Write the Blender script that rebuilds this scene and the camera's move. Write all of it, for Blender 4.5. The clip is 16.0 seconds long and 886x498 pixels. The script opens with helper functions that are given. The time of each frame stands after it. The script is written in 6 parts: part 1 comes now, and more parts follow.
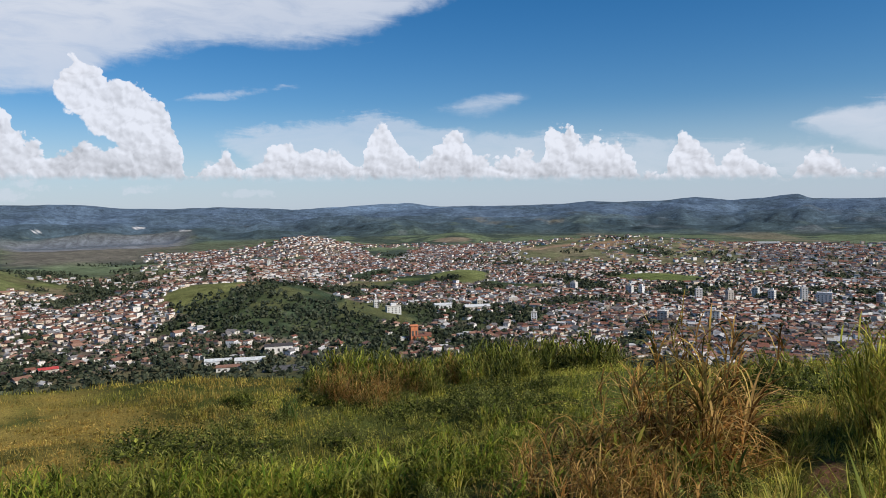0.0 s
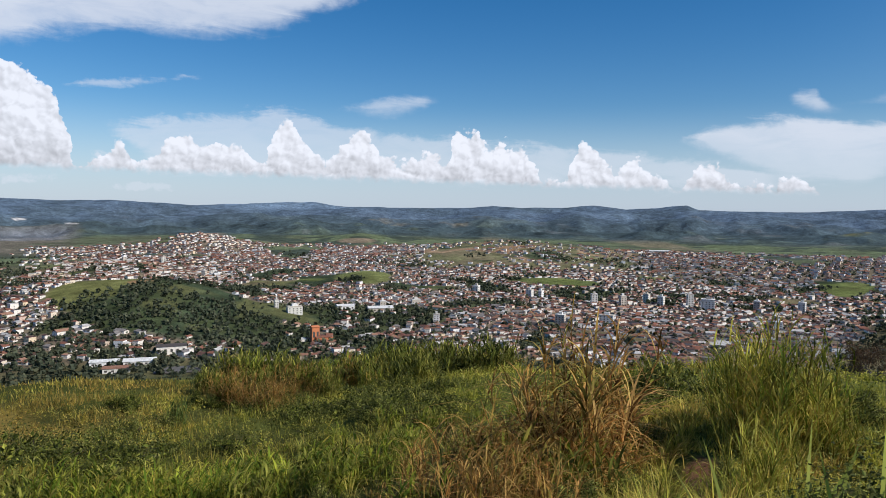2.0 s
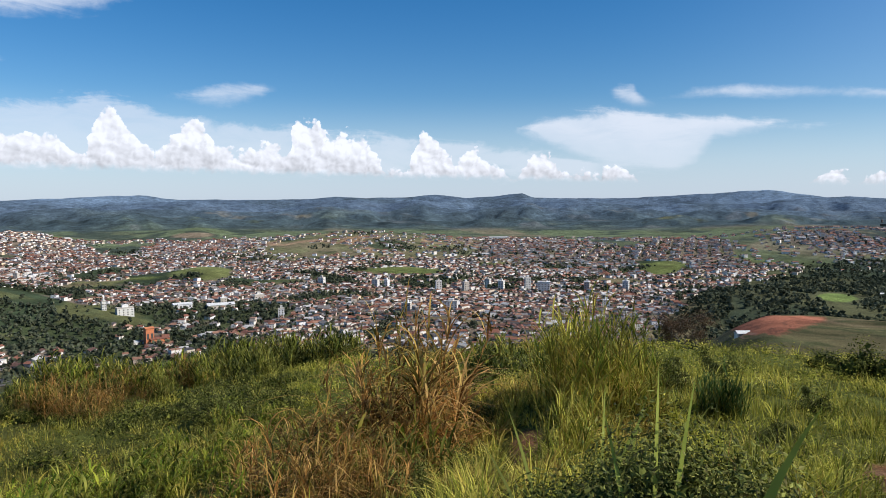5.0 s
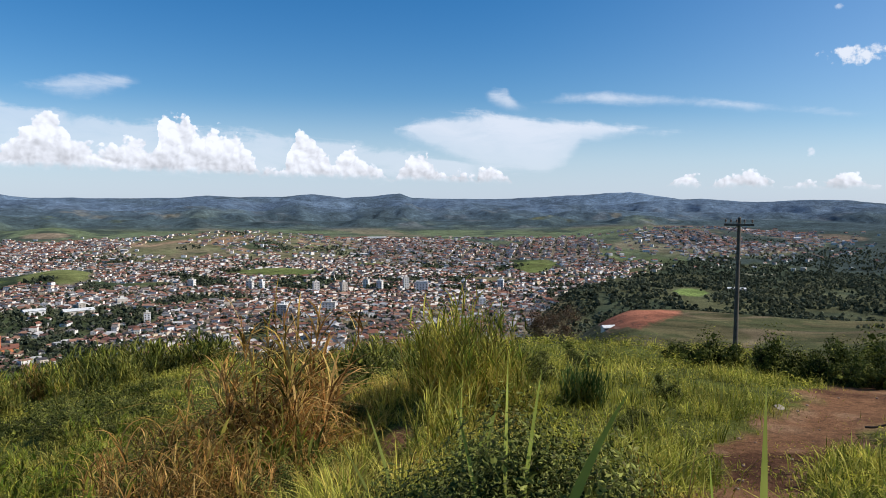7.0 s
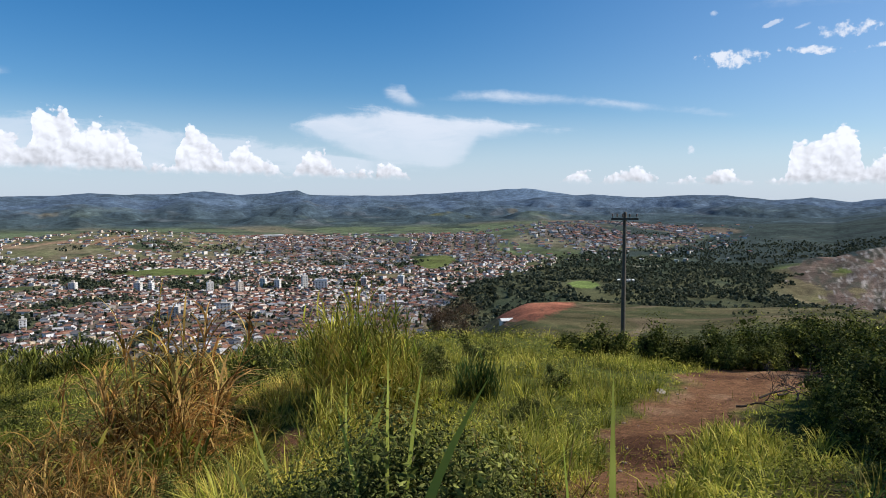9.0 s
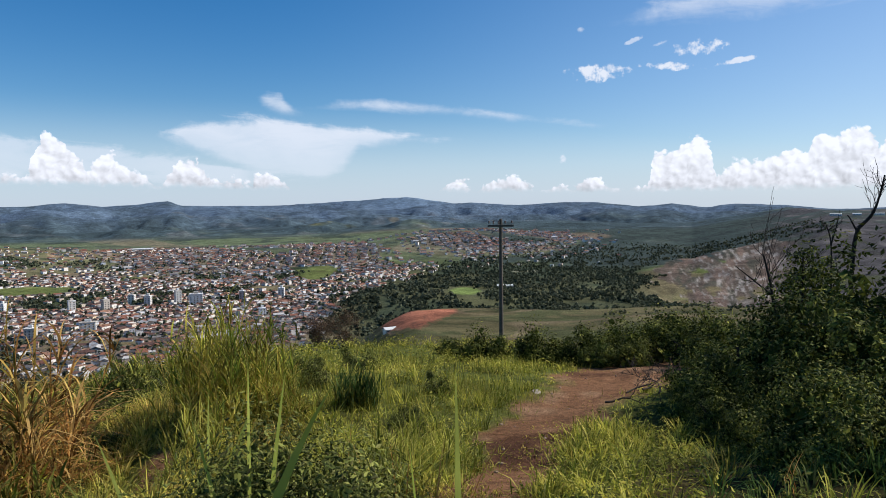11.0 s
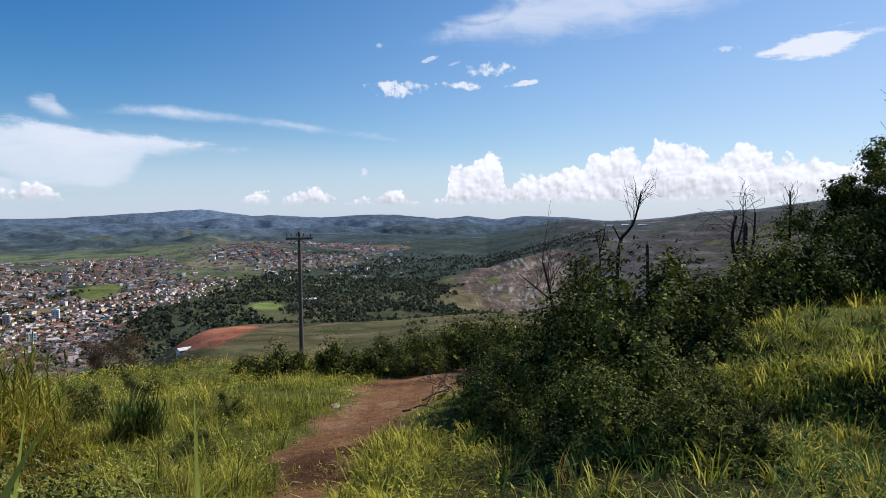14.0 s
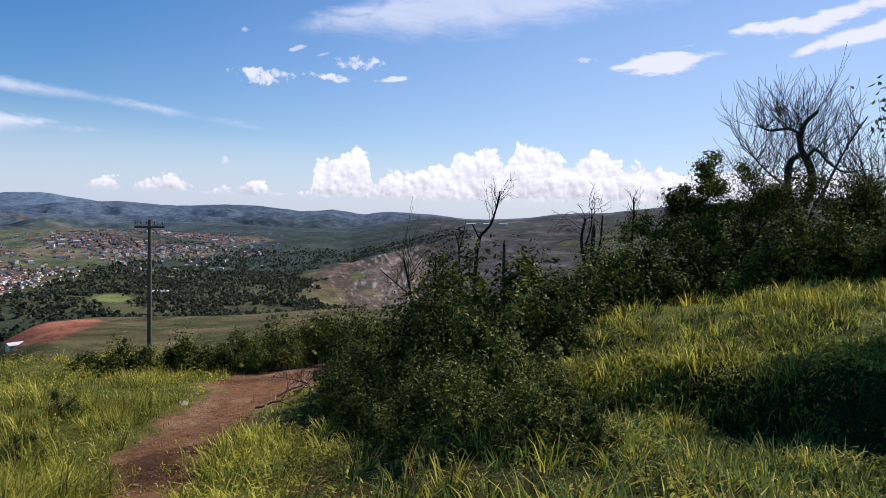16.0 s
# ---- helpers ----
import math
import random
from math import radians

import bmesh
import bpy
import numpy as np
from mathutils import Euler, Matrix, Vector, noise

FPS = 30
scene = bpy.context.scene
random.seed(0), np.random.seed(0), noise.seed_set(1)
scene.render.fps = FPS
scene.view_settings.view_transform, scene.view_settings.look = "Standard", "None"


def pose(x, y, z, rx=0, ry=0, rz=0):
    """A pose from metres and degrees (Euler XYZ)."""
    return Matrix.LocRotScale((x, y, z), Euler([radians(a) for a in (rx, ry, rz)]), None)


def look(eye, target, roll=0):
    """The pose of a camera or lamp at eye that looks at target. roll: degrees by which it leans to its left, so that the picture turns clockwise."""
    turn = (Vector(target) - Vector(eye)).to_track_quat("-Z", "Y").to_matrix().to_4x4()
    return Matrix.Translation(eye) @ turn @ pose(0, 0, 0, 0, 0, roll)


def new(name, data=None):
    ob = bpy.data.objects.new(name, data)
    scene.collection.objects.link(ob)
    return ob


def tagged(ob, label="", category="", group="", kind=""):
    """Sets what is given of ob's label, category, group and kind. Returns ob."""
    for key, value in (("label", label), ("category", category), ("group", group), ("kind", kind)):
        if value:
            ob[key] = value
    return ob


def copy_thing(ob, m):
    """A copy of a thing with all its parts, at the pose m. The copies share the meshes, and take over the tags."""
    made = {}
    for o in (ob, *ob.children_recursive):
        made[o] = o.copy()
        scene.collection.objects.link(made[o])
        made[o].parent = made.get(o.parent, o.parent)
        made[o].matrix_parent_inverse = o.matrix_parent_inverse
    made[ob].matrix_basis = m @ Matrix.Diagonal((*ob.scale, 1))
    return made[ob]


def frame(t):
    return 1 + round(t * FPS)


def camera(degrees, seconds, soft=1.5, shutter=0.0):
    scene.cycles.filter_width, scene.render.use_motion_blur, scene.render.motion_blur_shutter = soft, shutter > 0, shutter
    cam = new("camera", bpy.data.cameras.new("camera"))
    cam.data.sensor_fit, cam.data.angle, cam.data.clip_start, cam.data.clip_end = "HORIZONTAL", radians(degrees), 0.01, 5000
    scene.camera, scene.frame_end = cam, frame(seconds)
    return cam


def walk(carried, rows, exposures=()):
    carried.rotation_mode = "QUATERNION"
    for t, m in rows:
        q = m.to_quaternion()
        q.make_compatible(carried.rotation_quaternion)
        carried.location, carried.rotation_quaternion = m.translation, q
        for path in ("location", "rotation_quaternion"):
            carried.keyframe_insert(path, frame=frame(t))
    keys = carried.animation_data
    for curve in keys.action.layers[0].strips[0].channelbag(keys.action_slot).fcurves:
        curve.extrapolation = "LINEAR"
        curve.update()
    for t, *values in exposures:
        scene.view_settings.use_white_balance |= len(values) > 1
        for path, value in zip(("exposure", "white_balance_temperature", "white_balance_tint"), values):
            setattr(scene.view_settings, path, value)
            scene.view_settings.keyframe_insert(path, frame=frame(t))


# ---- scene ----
cam = camera(63.99, 16.0, soft=0.6)
EYE = 1.6
# seconds, metres right, ahead and up from the first eye, yaw, pitch, roll
ROWS = [
    (0.0, 0.000, -0.000, -0.000, 0.00, -3.42, 1.11),
    (0.5, 0.042, 0.002, -0.007, -1.59, -3.17, 0.56),
    (1.0, 0.086, 0.004, -0.016, -3.51, -3.50, 0.37),
    (1.5, 0.133, 0.004, -0.023, -5.74, -3.44, 0.48),
    (2.0, 0.181, 0.001, -0.030, -7.60, -3.30, -0.75),
    (2.5, 0.233, -0.004, -0.036, -10.21, -3.59, -0.32),
    (3.0, 0.283, -0.010, -0.042, -12.55, -3.77, -0.57),
    (3.5, 0.332, -0.018, -0.049, -14.29, -3.71, -0.29),
    (6.0, 0.574, -0.062, -0.092, -24.98, -4.17, 0.22),
    (6.5, 0.618, -0.073, -0.103, -27.57, -4.08, 0.23),
    (7.0, 0.660, -0.084, -0.113, -29.96, -4.02, -0.19),
    (7.5, 0.698, -0.095, -0.120, -32.17, -3.95, -0.34),
    (8.0, 0.736, -0.107, -0.122, -34.07, -3.97, -0.27),
    (8.5, 0.770, -0.120, -0.122, -36.17, -4.03, 0.08),
    (9.0, 0.804, -0.134, -0.124, -38.08, -4.29, 0.06),
    (11.5, 0.956, -0.216, -0.154, -50.43, -3.47, 0.50),
    (12.0, 0.984, -0.232, -0.158, -53.12, -3.37, 0.14),
    (12.5, 1.009, -0.248, -0.158, -55.24, -3.06, 0.26),
    (13.0, 1.033, -0.266, -0.154, -57.65, -3.06, 0.91),
    (13.5, 1.055, -0.289, -0.151, -60.65, -2.97, 1.17),
    (14.0, 1.074, -0.314, -0.152, -63.50, -2.80, 0.66),
    (14.5, 1.090, -0.338, -0.154, -66.82, -2.87, 0.35),
    (15.0, 1.102, -0.360, -0.155, -69.54, -2.92, 0.19),
    (15.5, 1.111, -0.382, -0.157, -71.64, -3.11, -0.81),
    (16.0, 1.118, -0.401, -0.160, -74.31, -3.11, -1.44),
]
walk(cam, [(t, pose(x, y, EYE + z, 90 + pitch, roll, yaw)) for t, x, y, z, yaw, pitch, roll in ROWS],
     exposures=[(0.0, -0.27, 6200, 12), (3.0, -0.07, 6200, 12), (6.0, 0.0, 6200, 12), (13.0, 0.0, 6200, 12), (16.0, 0.03, 6200, 20)])

# ---------------------------------------------------------------- sky and sun
SUN_BEARING, SUN_HEIGHT = 124.0, 40.0
world = bpy.data.worlds.new("sky")
scene.world = world
world.use_nodes = True
WN = world.node_tree
WN.nodes.clear()


def wire(tree, socket, value):
    if isinstance(value, bpy.types.NodeSocket):
        tree.links.new(value, socket)
    else:
        socket.default_value = value


def calc(tree, op, a, b=0.0, c=None, clamp=False):
    n = tree.nodes.new("ShaderNodeMath")
    n.operation, n.use_clamp = op, clamp
    wire(tree, n.inputs[0], a)
    wire(tree, n.inputs[1], b)
    if c is not None:
        wire(tree, n.inputs[2], c)
    return n.outputs[0]


def step(tree, x, lo, hi, out_lo=0.0, out_hi=1.0):
    n = tree.nodes.new("ShaderNodeMapRange")
    n.interpolation_type = "SMOOTHSTEP"
    wire(tree, n.inputs[0], x)
    for i, v in enumerate((lo, hi, out_lo, out_hi)):
        wire(tree, n.inputs[i + 1], v)
    return n.outputs[0]


def blend(tree, fac, a, b, mode="MIX"):
    n = tree.nodes.new("ShaderNodeMix")
    n.data_type, n.blend_type = "RGBA", mode
    wire(tree, n.inputs[0], fac)
    wire(tree, n.inputs[6], a)
    wire(tree, n.inputs[7], b)
    return n.outputs[2]


def vec(tree, x, y, z=0.0):
    n = tree.nodes.new("ShaderNodeCombineXYZ")
    for s, v in zip(n.inputs, (x, y, z)):
        wire(tree, s, v)
    return n.outputs[0]


def noise_tex(tree, vector, scale, detail=4.0, rough=0.55, distort=0.0):
    n = tree.nodes.new("ShaderNodeTexNoise")
    wire(tree, n.inputs["Vector"], vector)
    n.inputs["Scale"].default_value, n.inputs["Detail"].default_value = scale, detail
    n.inputs["Roughness"].default_value, n.inputs["Distortion"].default_value = rough, distort
    return n.outputs["Fac"]


def ramp(tree, fac, stops, interpolation="LINEAR"):
    n = tree.nodes.new("ShaderNodeValToRGB")
    n.color_ramp.interpolation = interpolation
    el = n.color_ramp.elements
    while len(el) < len(stops):
        el.new(0.5)
    for e, (p, c) in zip(el, stops):
        e.position = p
        e.color = (*c, 1) if len(c) == 3 else c
    wire(tree, n.inputs[0], fac)
    return n.outputs[0]


sky = WN.nodes.new("ShaderNodeTexSky")
sky.sky_type, sky.sun_disc = "NISHITA", False
sky.sun_elevation, sky.sun_rotation = radians(SUN_HEIGHT), radians(SUN_BEARING)
sky.altitude, sky.air_density, sky.dust_density, sky.ozone_density = 900, 1.0, 0.6, 2.5
where = WN.nodes.new("ShaderNodeTexCoord").outputs["Generated"]
split = WN.nodes.new("ShaderNodeSeparateXYZ")
WN.links.new(where, split.inputs[0])
bearing = calc(WN, "MULTIPLY", calc(WN, "ARCTAN2", split.outputs[0], split.outputs[1]), 57.2958)
height = calc(WN, "MULTIPLY", calc(WN, "ARCSINE", split.outputs[2]), 57.2958)
plane = vec(WN, bearing, height)

# heaped clouds: heights of their tops, in degrees, along the horizon
TOPS_A = ((-34, 8), (-31.7, 7.9), (-30.6, 6.2), (-29, 4.6), (-28.3, 9.4), (-27.1, 11.8), (-26, 10.7), (-24.6, 10.0), (-22.4, 9.3), (-21, 8.2), (-20.4, 6.4),
          (-19.8, 3.2), (-18.2, 3.6), (-16.9, 4.7), (-15.6, 3.2), (-13.6, 4.9), (-12.5, 5.9), (-11.2, 4.9), (-8.3, 4.8), (-6.5, 3.7))
TOPS_B = ((-6.5, 3.7), (-5.6, 6.8), (-4.6, 7.3), (-3.6, 5.8), (-1.9, 3.7), (-0.6, 5.3), (0.9, 6.4), (2.2, 5.2), (4, 3.6), (6.7, 4.9), (7.9, 3.6),
          (8.6, 6.4), (10.3, 6.6), (11, 5), (12.5, 5.7), (14.2, 4.9), (15.6, 2.5), (17.5, 2.5), (18.2, 5.7), (19.4, 5.5), (21.2, 2.9), (22.8, 4.5),
          (24, 3.2), (26.2, 2.2), (27.3, 3.8), (28.7, 3.7), (29.7, 2.5), (32, 2))
TOPS_C = ((32, 2), (34, 3), (36, 2), (40, 0.5), (46.5, 0.6), (47.6, 1.9), (49, 2.5), (50.4, 1.6), (51.5, 2.6), (54, 2.2), (55, 1.2), (57.6, 2.0), (60.8, 1.9),
          (62.6, 1.2), (63.7, 1.5), (64.3, 4.1), (65.7, 3.9), (67.4, 5.6), (68.2, 4.6), (68.6, 2.2), (70.3, 3.6), (74.6, 3.8), (75.4, 4.8), (78.4, 5),
          (79.1, 3.6), (80.1, 5.9), (82.8, 5.4), (84.3, 4.0), (87, 5.5), (89, 4), (97, 3.8), (110, 3))
billow = noise_tex(WN, plane, 0.55, 7.0, 0.58, 0.3)
fluff = noise_tex(WN, plane, 1.6, 6.0, 0.62)
shifted = calc(WN, "ADD", bearing, calc(WN, "MULTIPLY", calc(WN, "SUBTRACT", billow, 0.5), 1.6))


def cells(tree, vector, scale):
    n = tree.nodes.new("ShaderNodeTexVoronoi")
    n.feature = "SMOOTH_F1"
    n.inputs["Smoothness"].default_value = 0.25
    wire(tree, n.inputs["Vector"], vector)
    n.inputs["Scale"].default_value = scale
    return n.outputs["Distance"]


def lumps(db, dh):
    """Swelling heads of a heaped cloud, large ones carrying small ones."""
    bend = calc(WN, "MULTIPLY", calc(WN, "SUBTRACT", billow, 0.5), 1.1)
    p = vec(WN, calc(WN, "ADD", calc(WN, "ADD", bearing, db), bend), calc(WN, "SUBTRACT", calc(WN, "ADD", height, dh), bend))
    total = 0.0
    for scale, share in ((0.55, 0.55), (1.35, 0.3), (3.1, 0.17)):
        total = calc(WN, "ADD", total, calc(WN, "MULTIPLY", calc(WN, "SUBTRACT", 1.0, cells(WN, p, scale)), share))
    return total


heads, heads_sunward = lumps(0.0, 0.0), lumps(0.22, 0.26)


def tops(stops):
    lo, hi = stops[0][0], stops[-1][0]
    x = calc(WN, "DIVIDE", calc(WN, "SUBTRACT", shifted, lo), hi - lo)
    inside = calc(WN, "MULTIPLY", calc(WN, "GREATER_THAN", x, 0.0), calc(WN, "LESS_THAN", x, 1.0))
    shade = ramp(WN, x, [((b - lo) / (hi - lo), (h / 12,) * 3) for b, h in stops])
    return calc(WN, "MULTIPLY", calc(WN, "MULTIPLY", shade, 12.0), inside)


top = calc(WN, "MAXIMUM", tops(TOPS_A), calc(WN, "MAXIMUM", tops(TOPS_B), tops(TOPS_C)))
def edge(stops):
    lo, hi = stops[0][0], stops[-1][0]
    x = calc(WN, "DIVIDE", calc(WN, "SUBTRACT", bearing, lo), hi - lo)
    return calc(WN, "MULTIPLY", ramp(WN, x, [((b - lo) / (hi - lo), (h / 24,) * 3) for b, h in stops]), 24.0)


swell = calc(WN, "ADD", calc(WN, "MULTIPLY", calc(WN, "SUBTRACT", heads, 0.60), 2.3), calc(WN, "MULTIPLY", calc(WN, "SUBTRACT", fluff, 0.5), 0.9))
depth = calc(WN, "ADD", calc(WN, "SUBTRACT", top, height), swell)
floor_at = step(WN, bearing, -24.0, 70.0, 2.6, 1.0)
above = calc(WN, "ADD", calc(WN, "SUBTRACT", height, floor_at), calc(WN, "MULTIPLY", calc(WN, "SUBTRACT", fluff, 0.5), 0.9))
heap = calc(WN, "MULTIPLY", step(WN, depth, 0.0, 0.28), step(WN, above, -0.35, 0.3))
# the great cloud leans: clear sky under its overhang, over the low shelf at its foot
overhang = edge(((-31, 13), (-29.3, 10.4), (-28.2, 8.2), (-25.8, 5.9), (-24.0, 4.4), (-22.0, 2.5)))
hollow = calc(WN, "MULTIPLY", step(WN, calc(WN, "ADD", calc(WN, "SUBTRACT", overhang, height), calc(WN, "MULTIPLY", swell, -0.8)), 0.0, 0.35), step(WN, calc(WN, "SUBTRACT", calc(WN, "SUBTRACT", height, swell), 4.7), 0.0, 0.35))
hollow = calc(WN, "MULTIPLY", hollow, calc(WN, "MULTIPLY", step(WN, bearing, -29.6, -28.9), step(WN, bearing, -22.6, -22.0, 1.0, 0.0)))
heap = calc(WN, "MULTIPLY", heap, calc(WN, "SUBTRACT", 1.0, hollow))
relief = calc(WN, "ADD", calc(WN, "MULTIPLY", calc(WN, "SUBTRACT", heads, heads_sunward), 0.95), calc(WN, "MULTIPLY", calc(WN, "SUBTRACT", billow, 0.5), 0.35))
rise = step(WN, calc(WN, "DIVIDE", above, calc(WN, "ADD", calc(WN, "SUBTRACT", top, floor_at), 0.5)), -0.1, 0.7, -0.2, 0.06)
lit = calc(WN, "MINIMUM", calc(WN, "ADD", calc(WN, "ADD", relief, rise), 1.0), 1.12)

# sheets of high cloud: upper edge, lower edge (bearing, height), opacity above and below, softness of the edge, raggedness
SHEETS = (
    (((-44, 17), (-22, 17.2), (-12, 21), (4, 17.5)), ((-44, 7.5), (-31.6, 7.7), (-28, 8.1), (-24.5, 10.0), (-20.6, 11.4), (-16.6, 11.9), (-9.7, 12.1), (-5.3, 13.1), (-2.6, 14.3), (1, 15.7), (4, 17.4)), 0.9, 0.7, 1.2, 0.6),
    (((25.6, 5.3), (26.3, 5.6), (27.6, 6.5), (28, 6.7), (33.8, 7.1), (37.8, 6.7), (43.9, 6.0), (51.1, 5.0)), ((25.6, 5.2), (26.3, 4.9), (28, 4.2), (30.7, 3.0), (33.4, 1.8), (38, 1.8), (39.7, 2.6), (41, 4.2), (44, 4.75), (51.1, 4.85)), 0.8, 0.42, 0.8, 0.5),
    (((35, 7.5), (39.6, 8.3), (43.9, 8.4), (48.1, 7.9), (53.2, 7.3), (57.6, 6.6), (62.5, 6.0)), ((35, 7.3), (39.6, 7.3), (48, 6.9), (55.8, 6.3), (59.4, 5.6), (62.5, 5.9)), 0.62, 0.5, 0.7, 0.3),
    (((32.9, 8.3), (34, 8.8), (35.0, 8.8), (36, 7.7), (37.5, 7.3)), ((32.9, 8.1), (34, 7.3), (35, 6.8), (37.5, 6.6)), 0.62, 0.5, 0.8, 0.35),
    (((-2.5, 7.4), (3.2, 9.0), (7.6, 9.3), (8.5, 9.1)), ((-2.5, 7.1), (3, 6.9), (6, 7.4), (7.5, 8.5), (8.5, 9.0)), 0.55, 0.4, 1.0, 0.5),
    (((-21, 8.3), (-15.4, 9.4), (-10.3, 9.7)), ((-21, 8.1), (-15.4, 8.4), (-10.3, 9.5)), 0.45, 0.4, 0.4, 0.5),
    (((-18, 6.2), (-10, 7.2), (-5.2, 7.7), (0, 6.6), (15, 5.2), (26, 4.6), (34, 3.0)), ((-18, 5.5), (-14, 2.2), (26, 1.4), (34, 1.5)), 0.5, 0.42, 0.9, 0.9),
    (((59, 13.6), (60.5, 13.8), (65.7, 15.6), (70, 17.5), (80, 19), (100, 19)), ((59, 13.5), (60.1, 13.4), (64, 13.0), (72.5, 12.7), (79.2, 13.3), (85.7, 14.5), (92, 15.6), (100, 17.5)), 0.62, 0.5, 1.8, 0.7),
    (((94.8, 13.7), (97, 14.2), (101, 14.2), (103, 14.9), (106, 15.4), (112, 15.8)), ((94.8, 13.5), (96.1, 13.0), (101.3, 12.8), (103, 13.5), (106, 14.3), (112, 14.6)), 1.0, 0.95, 0.35, 0.5),
    (((99.4, 11.6), (101.5, 12.6), (105.7, 13.5), (112, 14)), ((99.4, 11.4), (101.5, 11.6), (105.7, 12.2), (112, 12.8)), 0.95, 0.95, 0.35, 0.5),
    (((86.8, 11.2), (89, 12.1), (91.7, 12.5), (96.1, 12.2)), ((86.8, 11.0), (89.5, 10.6), (92.2, 10.7), (94, 11.4), (96.1, 11.9)), 1.0, 0.95, 0.35, 0.6),
)
# scattered puffs: bearing, height, half width, half height, slope, strength
PUFFS = ((59.9, 10.0, 2.4, 0.75, 0.05, 1.1), (67.6, 11.4, 2.1, 0.6, 0.08, 1.0), (65.4, 10.1, 2.2, 0.36, -0.1, 1.1), (69.9, 10.2, 1.9, 0.24, 0.12, 0.9), (85.2, 11.8, 1.3, 0.34, 0.05, 0.7),
         (62.6, 12.2, 0.8, 0.22, 0.3, 0.7), (64.6, 11.9, 0.7, 0.2, 0.3, 0.6), (58.6, 13.2, 0.35, 0.25, 0.0, 0.5), (57.2, 3.4, 0.35, 0.5, 0.0, 0.8),
         (-29, 2.0, 2.6, 0.55, 0.0, 0.55), (-22.5, 1.7, 3.0, 0.5, 0.0, 0.5), (-17.6, 3.5, 1.6, 0.5, 0.0, 0.7), (-31.5, 1.4, 2.0, 0.5, 0.0, 0.5), (-15.4, 1.3, 2.5, 0.4, 0.0, 0.4))
streak = noise_tex(WN, vec(WN, calc(WN, "MULTIPLY", bearing, 0.28), calc(WN, "ADD", height, calc(WN, "MULTIPLY", bearing, 0.03))), 0.8, 8.0, 0.6, 0.6)
streaky, fluffy = calc(WN, "SUBTRACT", streak, 0.5), calc(WN, "SUBTRACT", fluff, 0.5)
ragged = calc(WN, "ADD", calc(WN, "MULTIPLY", streaky, 3.4), calc(WN, "MULTIPLY", fluffy, 0.9))
puffy = calc(WN, "ADD", calc(WN, "MULTIPLY", calc(WN, "SUBTRACT", heads, 0.60), 2.0), calc(WN, "MULTIPLY", fluffy, 3.0))
veil = 0.0


for upper, lower, over, under, soft, rag in SHEETS:
    lo, hi = upper[0][0], upper[-1][0]
    up, low = edge(upper), edge(lower)
    jag = calc(WN, "MULTIPLY", ragged, rag)
    inside = calc(WN, "MULTIPLY", step(WN, calc(WN, "ADD", calc(WN, "SUBTRACT", up, height), jag), 0.0, soft), step(WN, calc(WN, "ADD", calc(WN, "SUBTRACT", height, low), jag), 0.0, soft * 1.3))
    ends = calc(WN, "MULTIPLY", step(WN, bearing, lo, lo + 0.8), step(WN, bearing, hi - 2.5, hi, 1.0, 0.0))
    share = step(WN, calc(WN, "DIVIDE", calc(WN, "SUBTRACT", height, low), calc(WN, "ADD", calc(WN, "SUBTRACT", up, low), 0.1)), 0.0, 0.8, under, over)
    veil = calc(WN, "MAXIMUM", veil, calc(WN, "MULTIPLY", calc(WN, "MULTIPLY", inside, ends), share))
for b0, h0, wb, wh, slope, strength in PUFFS:
    db = calc(WN, "SUBTRACT", bearing, b0)
    dh = calc(WN, "DIVIDE", calc(WN, "SUBTRACT", calc(WN, "SUBTRACT", height, h0), calc(WN, "MULTIPLY", db, slope)), wh)
    db = calc(WN, "DIVIDE", db, wb)
    core = calc(WN, "SUBTRACT", 1.0, calc(WN, "ADD", calc(WN, "MULTIPLY", db, db), calc(WN, "MULTIPLY", dh, dh)))
    veil = calc(WN, "MAXIMUM", veil, calc(WN, "MULTIPLY", step(WN, calc(WN, "ADD", core, puffy), 0.0, 0.9), strength * 0.92))
veil = calc(WN, "MINIMUM", calc(WN, "MULTIPLY", veil, step(WN, streak, 0.25, 0.62, 0.84, 1.08)), 0.97)
glare = calc(WN, "MULTIPLY", step(WN, bearing, 30.0, 105.0, 0.0, 0.62), step(WN, height, 0.0, 36.0, 1.0, 0.0))
haze = calc(WN, "MAXIMUM", step(WN, height, 0.0, 8.5, 0.72, 0.0), glare)
deep = WN.nodes.new("ShaderNodeHueSaturation")
deep.inputs["Saturation"].default_value = 1.4
WN.links.new(sky.outputs[0], deep.inputs["Color"])
colour = blend(WN, haze, deep.outputs[0], (5.3, 6.45, 7.9, 1))
colour = blend(WN, veil, colour, (7.7, 8.1, 8.7, 1))
cloud = WN.nodes.new("ShaderNodeVectorMath")
cloud.operation = "SCALE"
cloud.inputs[0].default_value = (8.45, 8.6, 9.0)
WN.links.new(lit, cloud.inputs["Scale"])
colour = blend(WN, calc(WN, "MULTIPLY", heap, 0.96), colour, cloud.outputs[0])
back = WN.nodes.new("ShaderNodeBackground")
WN.links.new(colour, back.inputs[0])
back.inputs[1].default_value = 0.106
WN.links.new(back.outputs[0], WN.nodes.new("ShaderNodeOutputWorld").inputs[0])

